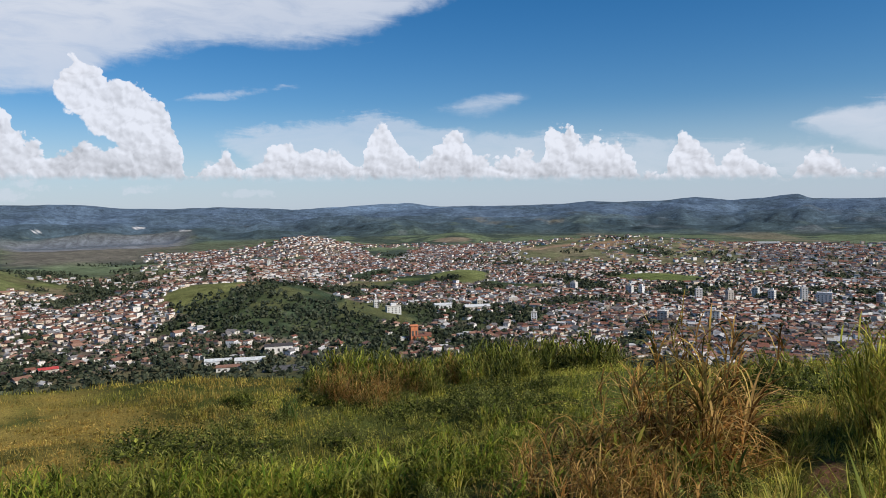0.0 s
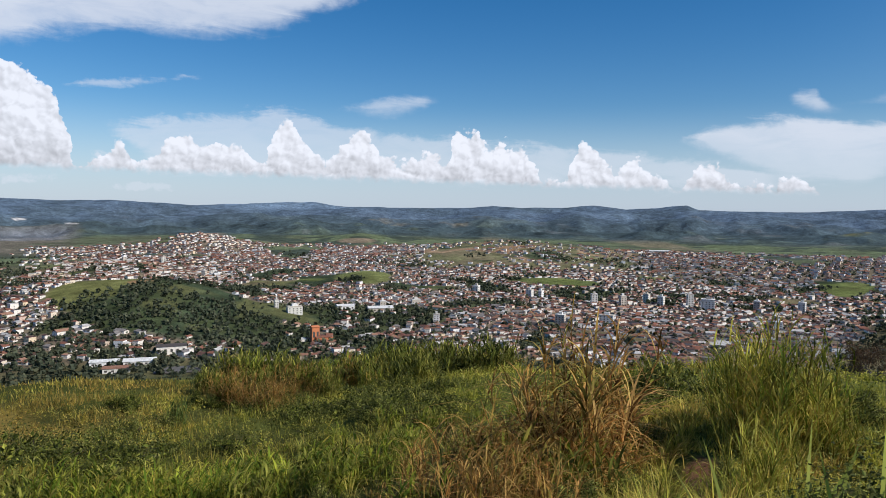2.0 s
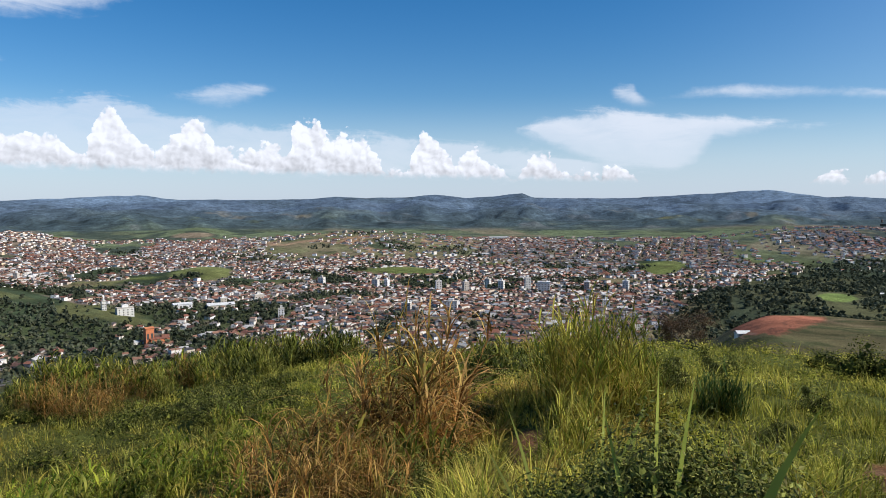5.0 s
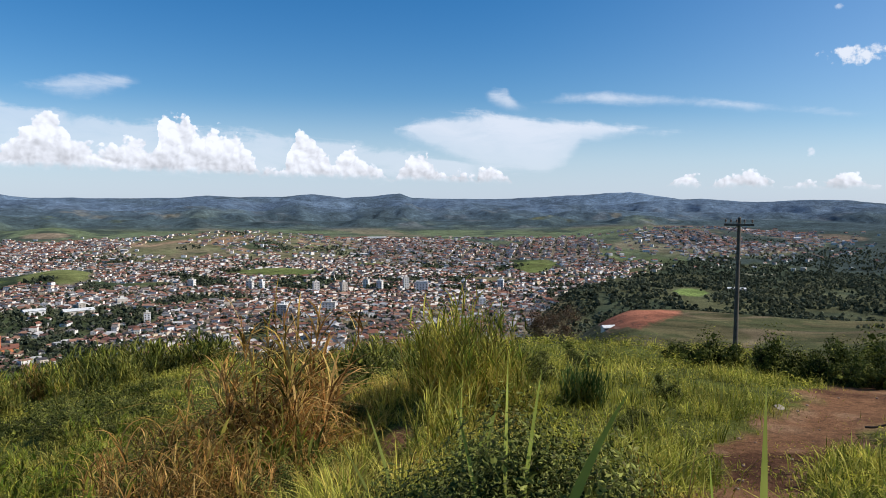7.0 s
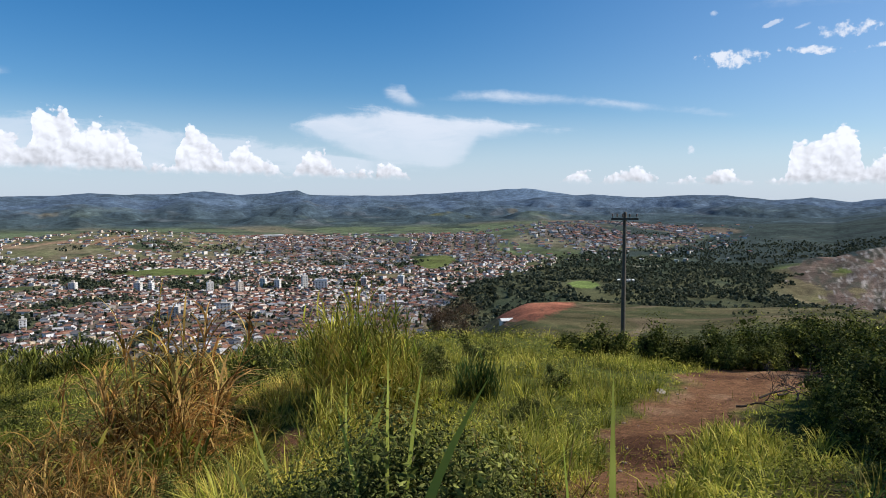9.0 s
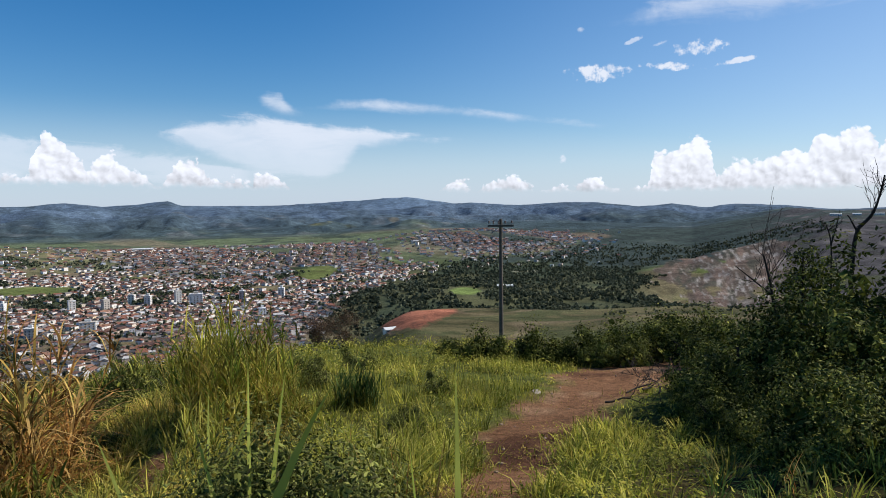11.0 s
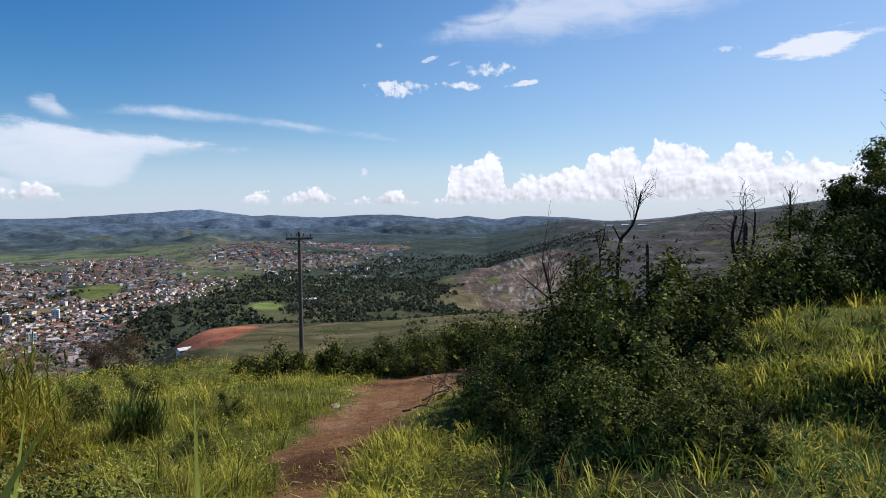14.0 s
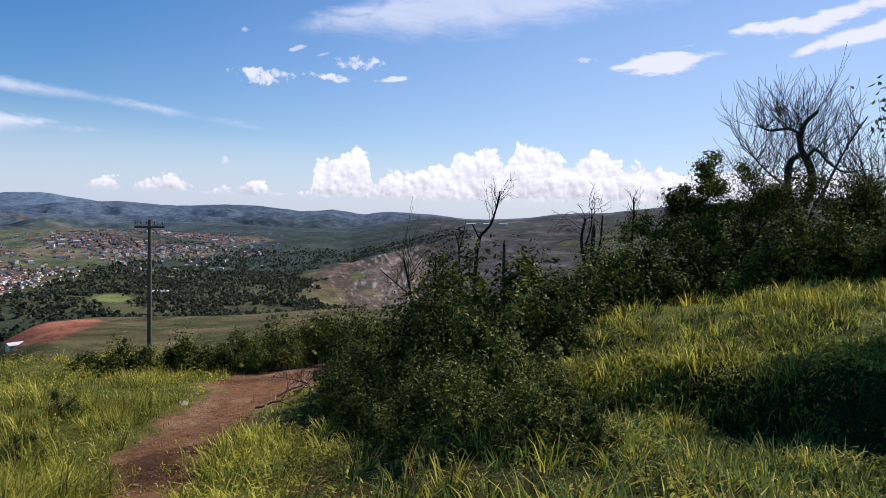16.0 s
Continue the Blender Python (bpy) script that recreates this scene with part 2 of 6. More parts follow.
sun = new("sun", bpy.data.lights.new("sun", "SUN"))
sun.data.energy, sun.data.angle, sun.data.color = 5.5, radians(0.5), (1.0, 0.93, 0.80)
sb, se = radians(SUN_BEARING), radians(SUN_HEIGHT)
sun.matrix_world = look((0, 0, 60), (-math.sin(sb) * math.cos(se), -math.cos(sb) * math.cos(se), 60 - math.sin(se)))


# ---------------------------------------------------------------- materials
def material(name):
    m = bpy.data.materials.new(name)
    m.use_nodes = True
    t = m.node_tree
    t.nodes.clear()
    return m, t


def finish(t, shader):
    t.links.new(shader, t.nodes.new("ShaderNodeOutputMaterial").inputs[0])


def principled(t, colour, rough=0.8, metal=0.0, bump=None, strength=0.4, distance=0.02, specular=0.3):
    n = t.nodes.new("ShaderNodeBsdfPrincipled")
    wire(t, n.inputs["Base Color"], colour)
    wire(t, n.inputs["Roughness"], rough)
    n.inputs["Metallic"].default_value = metal
    n.inputs["Specular IOR Level"].default_value = specular
    if bump is not None:
        b = t.nodes.new("ShaderNodeBump")
        b.inputs["Strength"].default_value, b.inputs["Distance"].default_value = strength, distance
        t.links.new(bump, b.inputs["Height"])
        t.links.new(b.outputs[0], n.inputs["Normal"])
    return n.outputs[0]


def place(t):
    return t.nodes.new("ShaderNodeNewGeometry").outputs["Position"]


def island(t):
    return t.nodes.new("ShaderNodeNewGeometry").outputs["Random Per Island"]


def chance(t):
    return t.nodes.new("ShaderNodeObjectInfo").outputs["Random"]


def attr(t, name, out="Fac"):
    n = t.nodes.new("ShaderNodeAttribute")
    n.attribute_name = name
    return n.outputs[out]


def rgba(*c):
    return (*c, 1.0)


def leafy(name, stops, dry_stops=None, through_share=0.35, rough=0.6, patch=0.15, gloss=0.05):
    """Leaves or blades: colour by piece, drier where the attribute says so, light partly shining through."""
    m, t = material(name)
    r = island(t)
    c = ramp(t, r, stops)
    if dry_stops:
        c = blend(t, attr(t, "dry"), c, ramp(t, r, dry_stops))
    n = noise_tex(t, place(t), patch, 3.0)
    c = blend(t, 1.0, c, ramp(t, n, [(0.3, (0.62, 0.66, 0.6)), (0.7, (1.15, 1.12, 1.05))]), "MULTIPLY")
    # clump-sized tone, its dark end lowered to stand for shadow among the leaves
    tuft = noise_tex(t, place(t), patch * 6.5, 3.0, 0.6)
    c = blend(t, 1.0, c, ramp(t, tuft, [(0.36, (0.42, 0.46, 0.44)), (0.64, (1.42, 1.38, 1.32))]), "MULTIPLY")
    p = principled(t, c, rough, specular=gloss)
    tr = t.nodes.new("ShaderNodeBsdfTranslucent")
    t.links.new(c, tr.inputs[0])
    mix = t.nodes.new("ShaderNodeMixShader")
    mix.inputs[0].default_value = through_share
    t.links.new(p, mix.inputs[1])
    t.links.new(tr.outputs[0], mix.inputs[2])
    finish(t, mix.outputs[0])
    return m


def earth_material():
    m, t = material("earth")
    c = attr(t, "earth", "Color")
    p = place(t)
    fine, mid, wide = noise_tex(t, p, 3.0, 8.0, 0.65), noise_tex(t, p, 0.05, 6.0, 0.6), noise_tex(t, p, 0.008, 5.0, 0.6)
    blade, tract, crumb = noise_tex(t, p, 30.0, 4.0, 0.7), noise_tex(t, p, 0.02, 5.0, 0.7), noise_tex(t, p, 10.0, 5.0, 0.75)
    for n, lo, hi in ((blade, 0.4, 1.6), (crumb, 0.5, 1.5), (fine, 0.6, 1.35), (mid, 0.62, 1.35), (tract, 0.7, 1.3), (wide, 0.72, 1.28)):
        c = blend(t, 1.0, c, ramp(t, n, [(0.28, (lo,) * 3), (0.72, (hi,) * 3)]), "MULTIPLY")
    finish(t, principled(t, c, 0.97, bump=calc(t, "ADD", fine, calc(t, "MULTIPLY", crumb, 0.5)), strength=0.9, distance=0.06, specular=0.02))
    return m


EARTH = earth_material()
BLUE_CANE = leafy("blue_cane_leaf", [(0, (0.045, 0.09, 0.026)), (0.5, (0.09, 0.165, 0.045)), (1, (0.19, 0.26, 0.07))], [(0, (0.3, 0.2, 0.08)), (1, (0.4, 0.3, 0.12))])
TWIG_LEAF = leafy("withered_leaf", [(0, (0.075, 0.045, 0.032)), (0.5, (0.125, 0.078, 0.055)), (1, (0.19, 0.13, 0.085))], None, 0.15, 0.9)
GRASS = leafy("grass", [(0, (0.08, 0.125, 0.018)), (0.3, (0.32, 0.345, 0.048)), (0.7, (0.55, 0.52, 0.085)), (1, (0.68, 0.63, 0.17))],
              [(0, (0.28, 0.17, 0.045)), (0.5, (0.44, 0.29, 0.075)), (1, (0.56, 0.40, 0.14))], 0.38)
CANE = leafy("cane_leaf", [(0, (0.09, 0.15, 0.018)), (0.5, (0.2, 0.26, 0.03)), (1, (0.36, 0.38, 0.05))],
             [(0, (0.10, 0.045, 0.018)), (0.45, (0.44, 0.21, 0.06)), (1, (0.70, 0.46, 0.18))])
SPEAR = leafy("spear_leaf", [(0, (0.26, 0.37, 0.05)), (1, (0.52, 0.56, 0.13))], [(0, (0.42, 0.36, 0.12)), (1, (0.5, 0.42, 0.16))], 0.55, 0.45)
OLIVE = leafy("olive_leaf", [(0, (0.03, 0.042, 0.012)), (0.5, (0.105, 0.125, 0.03)), (1, (0.32, 0.34, 0.09))], [(0, (0.16, 0.13, 0.06)), (1, (0.26, 0.22, 0.1))], 0.2, 0.6)
HERB = leafy("herb_leaf", [(0, (0.075, 0.09, 0.018)), (0.5, (0.18, 0.2, 0.035)), (1, (0.38, 0.38, 0.09))], [(0, (0.22, 0.17, 0.06)), (1, (0.36, 0.28, 0.1))], 0.3, 0.65)
SHRUB = leafy("shrub_leaf", [(0, (0.024, 0.036, 0.009)), (0.5, (0.068, 0.086, 0.018)), (0.8, (0.145, 0.165, 0.034)), (1, (0.32, 0.33, 0.065))],
              [(0, (0.16, 0.17, 0.07)), (1, (0.26, 0.23, 0.10))], 0.12, 0.7)
WOODS = leafy("far_leaf", [(0, (0.06, 0.075, 0.056)), (0.5, (0.092, 0.108, 0.078)), (1, (0.135, 0.142, 0.095))], None, 0.28, 0.9, 0.01)


def bark_material(name, a, b):
    m, t = material(name)
    n = noise_tex(t, place(t), 14.0, 7.0, 0.65, 0.5)
    finish(t, principled(t, ramp(t, n, [(0.3, a), (0.7, b)]), 0.9, bump=n, strength=0.7, distance=0.02, specular=0.15))
    return m


BARK = bark_material("bark", (0.025, 0.02, 0.016), (0.085, 0.07, 0.058))
TWIG = bark_material("dark_twig", (0.016, 0.013, 0.011), (0.05, 0.042, 0.036))
DEAD = bark_material("dead_wood", (0.06, 0.05, 0.042), (0.20, 0.175, 0.15))


def painted(name, stops, dirt=0.5, by="object", rough=0.8, scale=0.6):
    m, t = material(name)
    c = ramp(t, island(t) if by == "island" else chance(t), stops, "CONSTANT")
    n, f = noise_tex(t, place(t), scale, 5.0, 0.6), noise_tex(t, place(t), scale * 9, 4.0, 0.6)
    c = blend(t, 1.0, c, ramp(t, n, [(0.3, (1 - dirt,) * 3), (0.65, (1.08,) * 3)]), "MULTIPLY")
    c = blend(t, 1.0, c, ramp(t, f, [(0.3, (0.8,) * 3), (0.7, (1.12,) * 3)]), "MULTIPLY")
    finish(t, principled(t, c, rough, bump=f, strength=0.3, distance=0.03, specular=0.2))
    return m


WALLS = [(0, (0.84, 0.79, 0.72)), (0.26, (0.78, 0.67, 0.54)), (0.40, (0.84, 0.79, 0.72)), (0.58, (0.58, 0.47, 0.38)), (0.68, (0.46, 0.44, 0.42)),
         (0.75, (0.74, 0.60, 0.42)), (0.8, (0.66, 0.49, 0.41)), (0.85, (0.84, 0.83, 0.82))]
ROOFS = [(0, (0.24, 0.105, 0.07)), (0.24, (0.27, 0.145, 0.098)), (0.42, (0.12, 0.068, 0.055)), (0.58, (0.22, 0.20, 0.19)), (0.68, (0.085, 0.075, 0.072)),
         (0.76, (0.34, 0.19, 0.13)), (0.88, (0.52, 0.5, 0.48))]
HOUSE_WALL, HOUSE_ROOF = painted("house_plaster", WALLS, 0.35), painted("roof_tiles", ROOFS, 0.4)
TOWN_WALL, TOWN_ROOF = painted("town_plaster", WALLS, 0.25, "island"), painted("town_roof_tiles", ROOFS, 0.4, "island")
TOWER_WALL = painted("tower_plaster", [(0, (0.70, 0.68, 0.63)), (0.4, (0.56, 0.5, 0.43)), (0.6, (0.78, 0.77, 0.75)), (0.85, (0.5, 0.45, 0.38))], 0.2)


def plain(name, colour, rough=0.6, metal=0.0, scale=20.0, spread=0.25, specular=0.3):
    m, t = material(name)
    n = noise_tex(t, place(t), scale, 6.0, 0.6)
    c = blend(t, 1.0, rgba(*colour), ramp(t, n, [(0.3, (1 - spread,) * 3), (0.7, (1 + spread,) * 3)]), "MULTIPLY")
    finish(t, principled(t, c, rough, metal, bump=n, strength=0.3, distance=0.004, specular=specular))
    return m


GLASS = plain("dark_glass", (0.085, 0.08, 0.075), 0.5, scale=0.3, specular=0.15)
POLE = plain("weathered_pole", (0.10, 0.085, 0.07), 0.85, scale=6)
CERAMIC = plain("glazed_ceramic", (0.16, 0.12, 0.10), 0.25)
IRON = plain("galvanised_iron", (0.25, 0.25, 0.25), 0.5, 0.8)
STONE = plain("reddish_stone", (0.24, 0.17, 0.13), 0.9, scale=12)
PALE_STONE = plain("pale_stone", (0.3, 0.26, 0.2), 0.9, scale=12)
ASPHALT = plain("asphalt", (0.11, 0.105, 0.1), 0.95, scale=0.4)
ORANGE = plain("orange_plaster", (0.55, 0.20, 0.09), 0.85, scale=1)
SHEET = plain("metal_roof_sheet", (0.62, 0.62, 0.6), 0.6, scale=0.4)
RED_ROOF = plain("red_roof_sheet", (0.5, 0.07, 0.06), 0.6, scale=0.4)


# ---------------------------------------------------------------- land
def lattice(ix, iy, seed):
    n = (ix * 374761393 + iy * 668265263 + seed * 1274126177) & 0xFFFFFFFF
    n = ((n ^ (n >> 13)) * 1274126177) & 0xFFFFFFFF
    return ((n ^ (n >> 16)) & 0xFFFF) / 65535.0


def grain(x, y, size, seed=0, octaves=4, rough=0.5):
    """Smooth random field, -1 to 1."""
    total, amp, norm = 0.0, 1.0, 0.0
    for o in range(octaves):
        u, v = np.asarray(x, float) / size + 31.7 * o, np.asarray(y, float) / size - 17.3 * o
        iu, iv = np.floor(u).astype(np.int64), np.floor(v).astype(np.int64)
        fu, fv = u - iu, v - iv
        fu, fv = fu * fu * (3 - 2 * fu), fv * fv * (3 - 2 * fv)
        a, b = lattice(iu, iv, seed + o), lattice(iu + 1, iv, seed + o)
        c, d = lattice(iu, iv + 1, seed + o), lattice(iu + 1, iv + 1, seed + o)
        total = total + amp * ((a + (b - a) * fu) * (1 - fv) + (c + (d - c) * fu) * fv)
        norm, amp, size = norm + amp, amp * rough, size / 2
    return total / norm * 2 - 1


def smooth(x, lo, hi):
    u = np.clip((np.asarray(x, float) - lo) / (hi - lo), 0, 1)
    return u * u * (3 - 2 * u)


def bump_at(b, r, b0, r0, wb, wr):
    """A round hill about a bearing and a distance, 0 to 1."""
    return np.exp(-((b - b0) / wb) ** 2 - ((r - r0) / wr) ** 2)


# heights of the hilltop round the first eye: a row for each bearing, a column for each distance
NEAR_R = np.array([0, 5, 12.0, 12.6, 18, 25, 42, 60, 100.0])
NEAR_B = np.array([-80, -40, -5, 15, 32, 57, 72, 82, 93, 108, 150, 200, 280.0])
NEAR_Z = np.array([
    [0, -0.8, -2.2, -2.5, -3.0, -4.0, -5.0, -6.0, -10],
    [0, -1.5, -4.7, -5.0, -6.0, -7.6, -9.4, -11.2, -28],
    [0, -1.5, -4.8, -5.1, -6.3, -8.1, -10.3, -12.8, -32],
    [0, -1.4, -4.2, -4.5, -5.2, -6.2, -8.2, -12.0, -32],
    [0, -1.2, -2.9, -3.05, -3.5, -4.4, -7.1, -12.0, -31],
    [0, -1.0, -2.9, -3.05, -3.6, -4.4, -7.0, -12.0, -29],
    [0, -0.9, -2.4, -2.55, -3.1, -4.0, -6.4, -10.0, -25],
    [0, -0.6, -1.8, -1.75, -1.8, -2.7, -4.6, -7.5, -19],
    [0, -0.5, -1.72, -1.1, -0.62, -1.0, -2.0, -4.0, -12],
    [0, -0.4, -1.6, -0.6, -0.05, -0.05, 0.0, 0.3, -4],
    [0, 0.2, 0.7, 1.0, 1.2, 2.0, 3.5, 5.0, 6],
    [0, 0.2, 0.6, 0.7, 0.9, 1.5, 2.5, 3.0, 3],
    [0, -0.8, -2.2, -2.5, -3.0, -4.0, -5.0, -6.0, -10],
])
PLAIN = -158.0


def near_z(b, r):
    b = np.mod(b + 80, 360) - 80
    ib = np.clip(np.searchsorted(NEAR_B, b) - 1, 0, len(NEAR_B) - 2)
    fb = smooth(np.clip((b - NEAR_B[ib]) / (NEAR_B[ib + 1] - NEAR_B[ib]), 0, 1), 0, 1)
    ir = np.clip(np.searchsorted(NEAR_R, r) - 1, 0, len(NEAR_R) - 2)
    fr = np.clip((r - NEAR_R[ir]) / (NEAR_R[ir + 1] - NEAR_R[ir]), 0, 1)
    z0 = NEAR_Z[ib, ir] * (1 - fr) + NEAR_Z[ib, ir + 1] * fr
    z1 = NEAR_Z[ib + 1, ir] * (1 - fr) + NEAR_Z[ib + 1, ir + 1] * fr
    return z0 * (1 - fb) + z1 * fb


SKY_B = (-60, -32, -28, -25, -22, -18, -15, -12, -8.4, -2.9, -0.2, 6, 9.4, 11.6, 14, 17, 19.6, 22, 24.3, 26.6, 27.4, 30.8, 35.4, 39, 42.5, 44.7, 46.4, 48.5, 50, 53.7, 56, 60, 63, 65.5, 68, 70, 72.4, 76.9, 80.5, 83.4, 87.6, 92.2, 110)
SKY_H = (0.5, 0.64, 0.69, 0.36, 0.22, 0.28, 0.18, 0.0, 0.13, 0.35, 0.03, 0.0, 0.02, 0.24, 0.1, 0.13, 0.33, 0.11, 0.22, 0.45, 0.1, 0.0, 0.06, 0.26, 0.48, 0.6, 0.36, 0.04, 0.11, -0.14, 0.0, 0.0, -0.35, -0.15, -0.48, -0.2, -0.3, -0.66, -0.5, -0.08, 0.17, 0.79, 1.6)


def skyline(b):
    """Height of the far ridge, in degrees, along the horizon."""
    return np.interp(np.where(b > 150, -60, b), SKY_B, SKY_H)


def flats(b, r):
    """The level floor of the drained reservoir."""
    return smooth(b, -33, -30.5) * (1 - smooth(b, -21.5, -19)) * smooth(r, 2150, 2350) * (1 - smooth(r, 3280, 3420))


def ridge_layer(x, y, b, r, at_r, low, high, seed, front):
    """One chain of wooded hills: a crest that wanders in distance and height, with spurs and gullies down its near side."""
    line = at_r + 130 * grain(b * 10, 0 * b, 45, seed, 3)
    peak = low + (high - low) * (0.5 + 0.62 * grain(b * 10, 0 * b + 40, 38, seed + 1, 4, 0.55))
    peak = np.minimum(peak, skyline(b) - 0.10)
    crest = line * np.tan(np.radians(peak)) + 1.6
    spur = 1 - 2 * np.abs(grain(x, y, 240, seed + 2, 4, 0.5))
    u = np.clip((line - r) / front, -1, 1)
    fall = np.where(u > 0, np.abs(u) ** 1.15, u * u * 0.8)
    drop = 165 * fall - 30 * spur * smooth(u, 0.05, 0.4)
    return crest - drop


def far_z(x, y, b, r):
    """The flank of the hill, the valley and the ridges behind it."""
    right = smooth(b, 34, 46) * (1 - smooth(b, 110, 130))
    flank_l = np.interp(r, [0, 100, 200, 450, 700, 6000], [-29, -29, -62, -126, PLAIN, PLAIN])
    flank_r = np.interp(r, [0, 100, 200, 330, 480, 560, 600, 760, 6000], [-28, -28, -47, -60, -73, -82.5, -92, PLAIN, PLAIN]) + 6 * smooth(b, 54, 68) * (1 - smooth(r, 560, 700)) * smooth(r, 200, 400)
    z = flank_l * (1 - right) + flank_r * right
    z = z + smooth(r, 250, 700) * (7 - 6 * right * (1 - smooth(r, 560, 760))) * grain(x, y, 420, 3, 4)
    level = flats(b, r)
    # the valley floor rises gently towards the ridges
    z = z + (1 - level) * (np.interp(r, [1800, 3000, 3400], [0, 36, 52]) + smooth(r, 2000, 2700) * (13 * grain(x, y, 520, 12, 4) + 12 * smooth(b, 36, 46) * smooth(r, 2500, 3200)))
    z = z + level * 20
    # hills in the valley
    z = z + 44 * np.exp(-((b + 15) / 7.5) ** 2 - ((r - 1130) / 210) ** 2) + 18 * bump_at(b, r, -21.5, 1250, 4, 160) + 8 * bump_at(b, r, -6, 1000, 3, 120)
    z = z + 62 * bump_at(b, r, -36, 1750, 5.5, 330) + 44 * bump_at(b, r, -11.5, 2480, 3.6, 260) + 22 * bump_at(b, r, -17, 1850, 7, 260)
    z = z + 18 * bump_at(b, r, 1.5, 1500, 2.6, 160) + 36 * bump_at(b, r, 14, 2250, 8, 360) + 24 * bump_at(b, r, 33, 2050, 9, 300) + 44 * bump_at(b, r, 50, 2450, 8, 380)
    z = z + 30 * bump_at(b, r, 45, 1080, 7, 160) + 16 * bump_at(b, r, 62, 2700, 9, 350) + 26 * bump_at(b, r, 1.0, 2750, 2.4, 180)
    # open-cast workings and the spur behind them
    z = z + np.interp(b, [67, 72, 76, 80, 84, 92, 100, 140], [0, 48, 96, 102, 122, 168, 212, 212]) * smooth(r, 1000, 2300) * (1 - smooth(b, 140, 170))
    z = z + 26 * workings(b, r) * (grain(x, y, 190, 15, 4) + 0.3 * np.abs(grain(x, y, 60, 16, 3))) + right * smooth(r, 200, 300) * (1 - smooth(r, 640, 760)) * 2.5 * grain(x, y, 60, 17, 3)
    # chains of hills, one behind the other
    open_land = 1 - flats(b, r)
    near_chain = ridge_layer(x, y, b, r, 3350, -1.95, -0.95, 601, 420) - 25 * smooth(b, 10, 20) * (1 - smooth(b, 30, 40)) - 30 * smooth(b, 46, 54)
    mid_chain = ridge_layer(x, y, b, r, 3800, -1.2, -0.35, 611, 460)
    far_chain = ridge_layer(x, y, b, r, 4150, -0.75, 0.15, 621, 420)
    cap = r * np.tan(np.radians(skyline(b) - 0.12)) + 1.6
    for chain, start in ((near_chain, 2750), (mid_chain, 3150), (far_chain, 3500)):
        z = np.where(r > start, np.maximum(z, np.minimum(chain, cap) * open_land + z * (1 - open_land)), z)
    z = np.where(r > 2600, np.minimum(z, cap), z)
    crest = 4450 * np.tan(np.radians(skyline(b))) + 1.6 + 5 * grain(b * 60, 0 * b, 70, 5, 4)
    spur = 1 - 2 * np.abs(grain(x, y, 260, 631, 4, 0.5))
    k = smooth(r, 4120, 4440)
    z = z * (1 - k) + (crest - (1 - k) * 30 * (1 - spur)) * k
    return z - 60 * smooth(r, 4480, 4940)


def ground_z(x, y):
    x, y = np.asarray(x, float), np.asarray(y, float)
    r = np.hypot(x, y)
    b = np.degrees(np.arctan2(x, y))
    b = np.mod(b + 80, 360) - 80
    t = smooth(r, 70, 130)
    wobble = 0.5 * smooth(b, 92, 104) * smooth(r, 5, 8) * (1 - smooth(r, 12, 17)) + smooth(r, 7, 11) * (1 - smooth(r, 40, 60)) * smooth(b, 74, 84) * (1.1 * grain(x, y, 3.6, 47, 3) - 0.1)
    z = near_z(b, np.minimum(r + wobble, 100)) * (1 - t)
    behind = smooth(b, 112, 150) * (1 - smooth(b, 235, 275))
    z = z + far_z(x, y, b, r) * t * (1 - behind) + t * behind * 6
    rough = smooth(r, 2, 8) * (1 - smooth(r, 70, 110))
    bank = 1.3 * np.exp(-((b + 30) / 9) ** 2 - ((r - 30) / 7) ** 2)
    return z + bank + 0.22 * smooth(b, 82, 88) * smooth(r, 9, 10) * (1 - smooth(r, 15, 18)) * grain(x, y, 1.3, 45, 3) + rough * (0.22 * grain(x, y, 5.0, 41, 3) + 0.35 * smooth(r, 12, 25) * grain(x, y, 14.0, 43, 2))


def near_path(x, y):
    """How much of the ground is the trodden red track, 0 to 1."""
    py = np.interp(x, [-2, 0, 4.6, 9.0, 13.5, 19.1, 26, 31], [0.2, 1.2, 3.5, 5.95, 8.6, 10.6, 12.4, 13.2])
    wide = np.interp(x, [0, 8, 16, 22, 28], [0.7, 0.75, 1.0, 1.8, 2.3])
    d = np.abs(y - py) * 0.87 / wide + 0.95 * grain(x, y, 1.7, 51, 4, 0.75) + 3 * smooth(x, 28, 31) + 3 * smooth(-x, -1, 2)
    foot = np.abs(x - 0.545 * y) / 0.33 + 0.4 * grain(x, y, 1.2, 52, 3) + 4 * smooth(y, 12.5, 15) + 4 * smooth(-y, -7, -5)
    return np.maximum(1 - smooth(d, 0.75, 1.25), 0.8 * (1 - smooth(foot, 0.6, 1.2)))


def mix3(a, c, w):
    w = np.asarray(w)[..., None]
    return a * (1 - w) + np.array(c) * w


def red_cut(b, r):
    """The bare red earth below the brow."""
    return bump_at(b, r, 45.6, 440, 4.8, 95)


def workings(b, r):
    """The open-cast pit beyond the woods."""
    edge = 1200 - 28 * np.clip(b - 62, 0, 12)
    return smooth(b, 61.5, 66) * (1 - smooth(b, 71, 75)) * smooth(r, edge, edge + 200) * (1 - smooth(r, 1850, 2150))


def wooded_hill(b, r):
    """The wooded hill that stands in the town."""
    return np.maximum(np.exp(-((b + 13 - (1010 - r) * 0.024) / 7.5) ** 2 - ((r - 1030) / 180) ** 2), 0.9 * bump_at(b, r, -4.5, 1010, 4.0, 75))


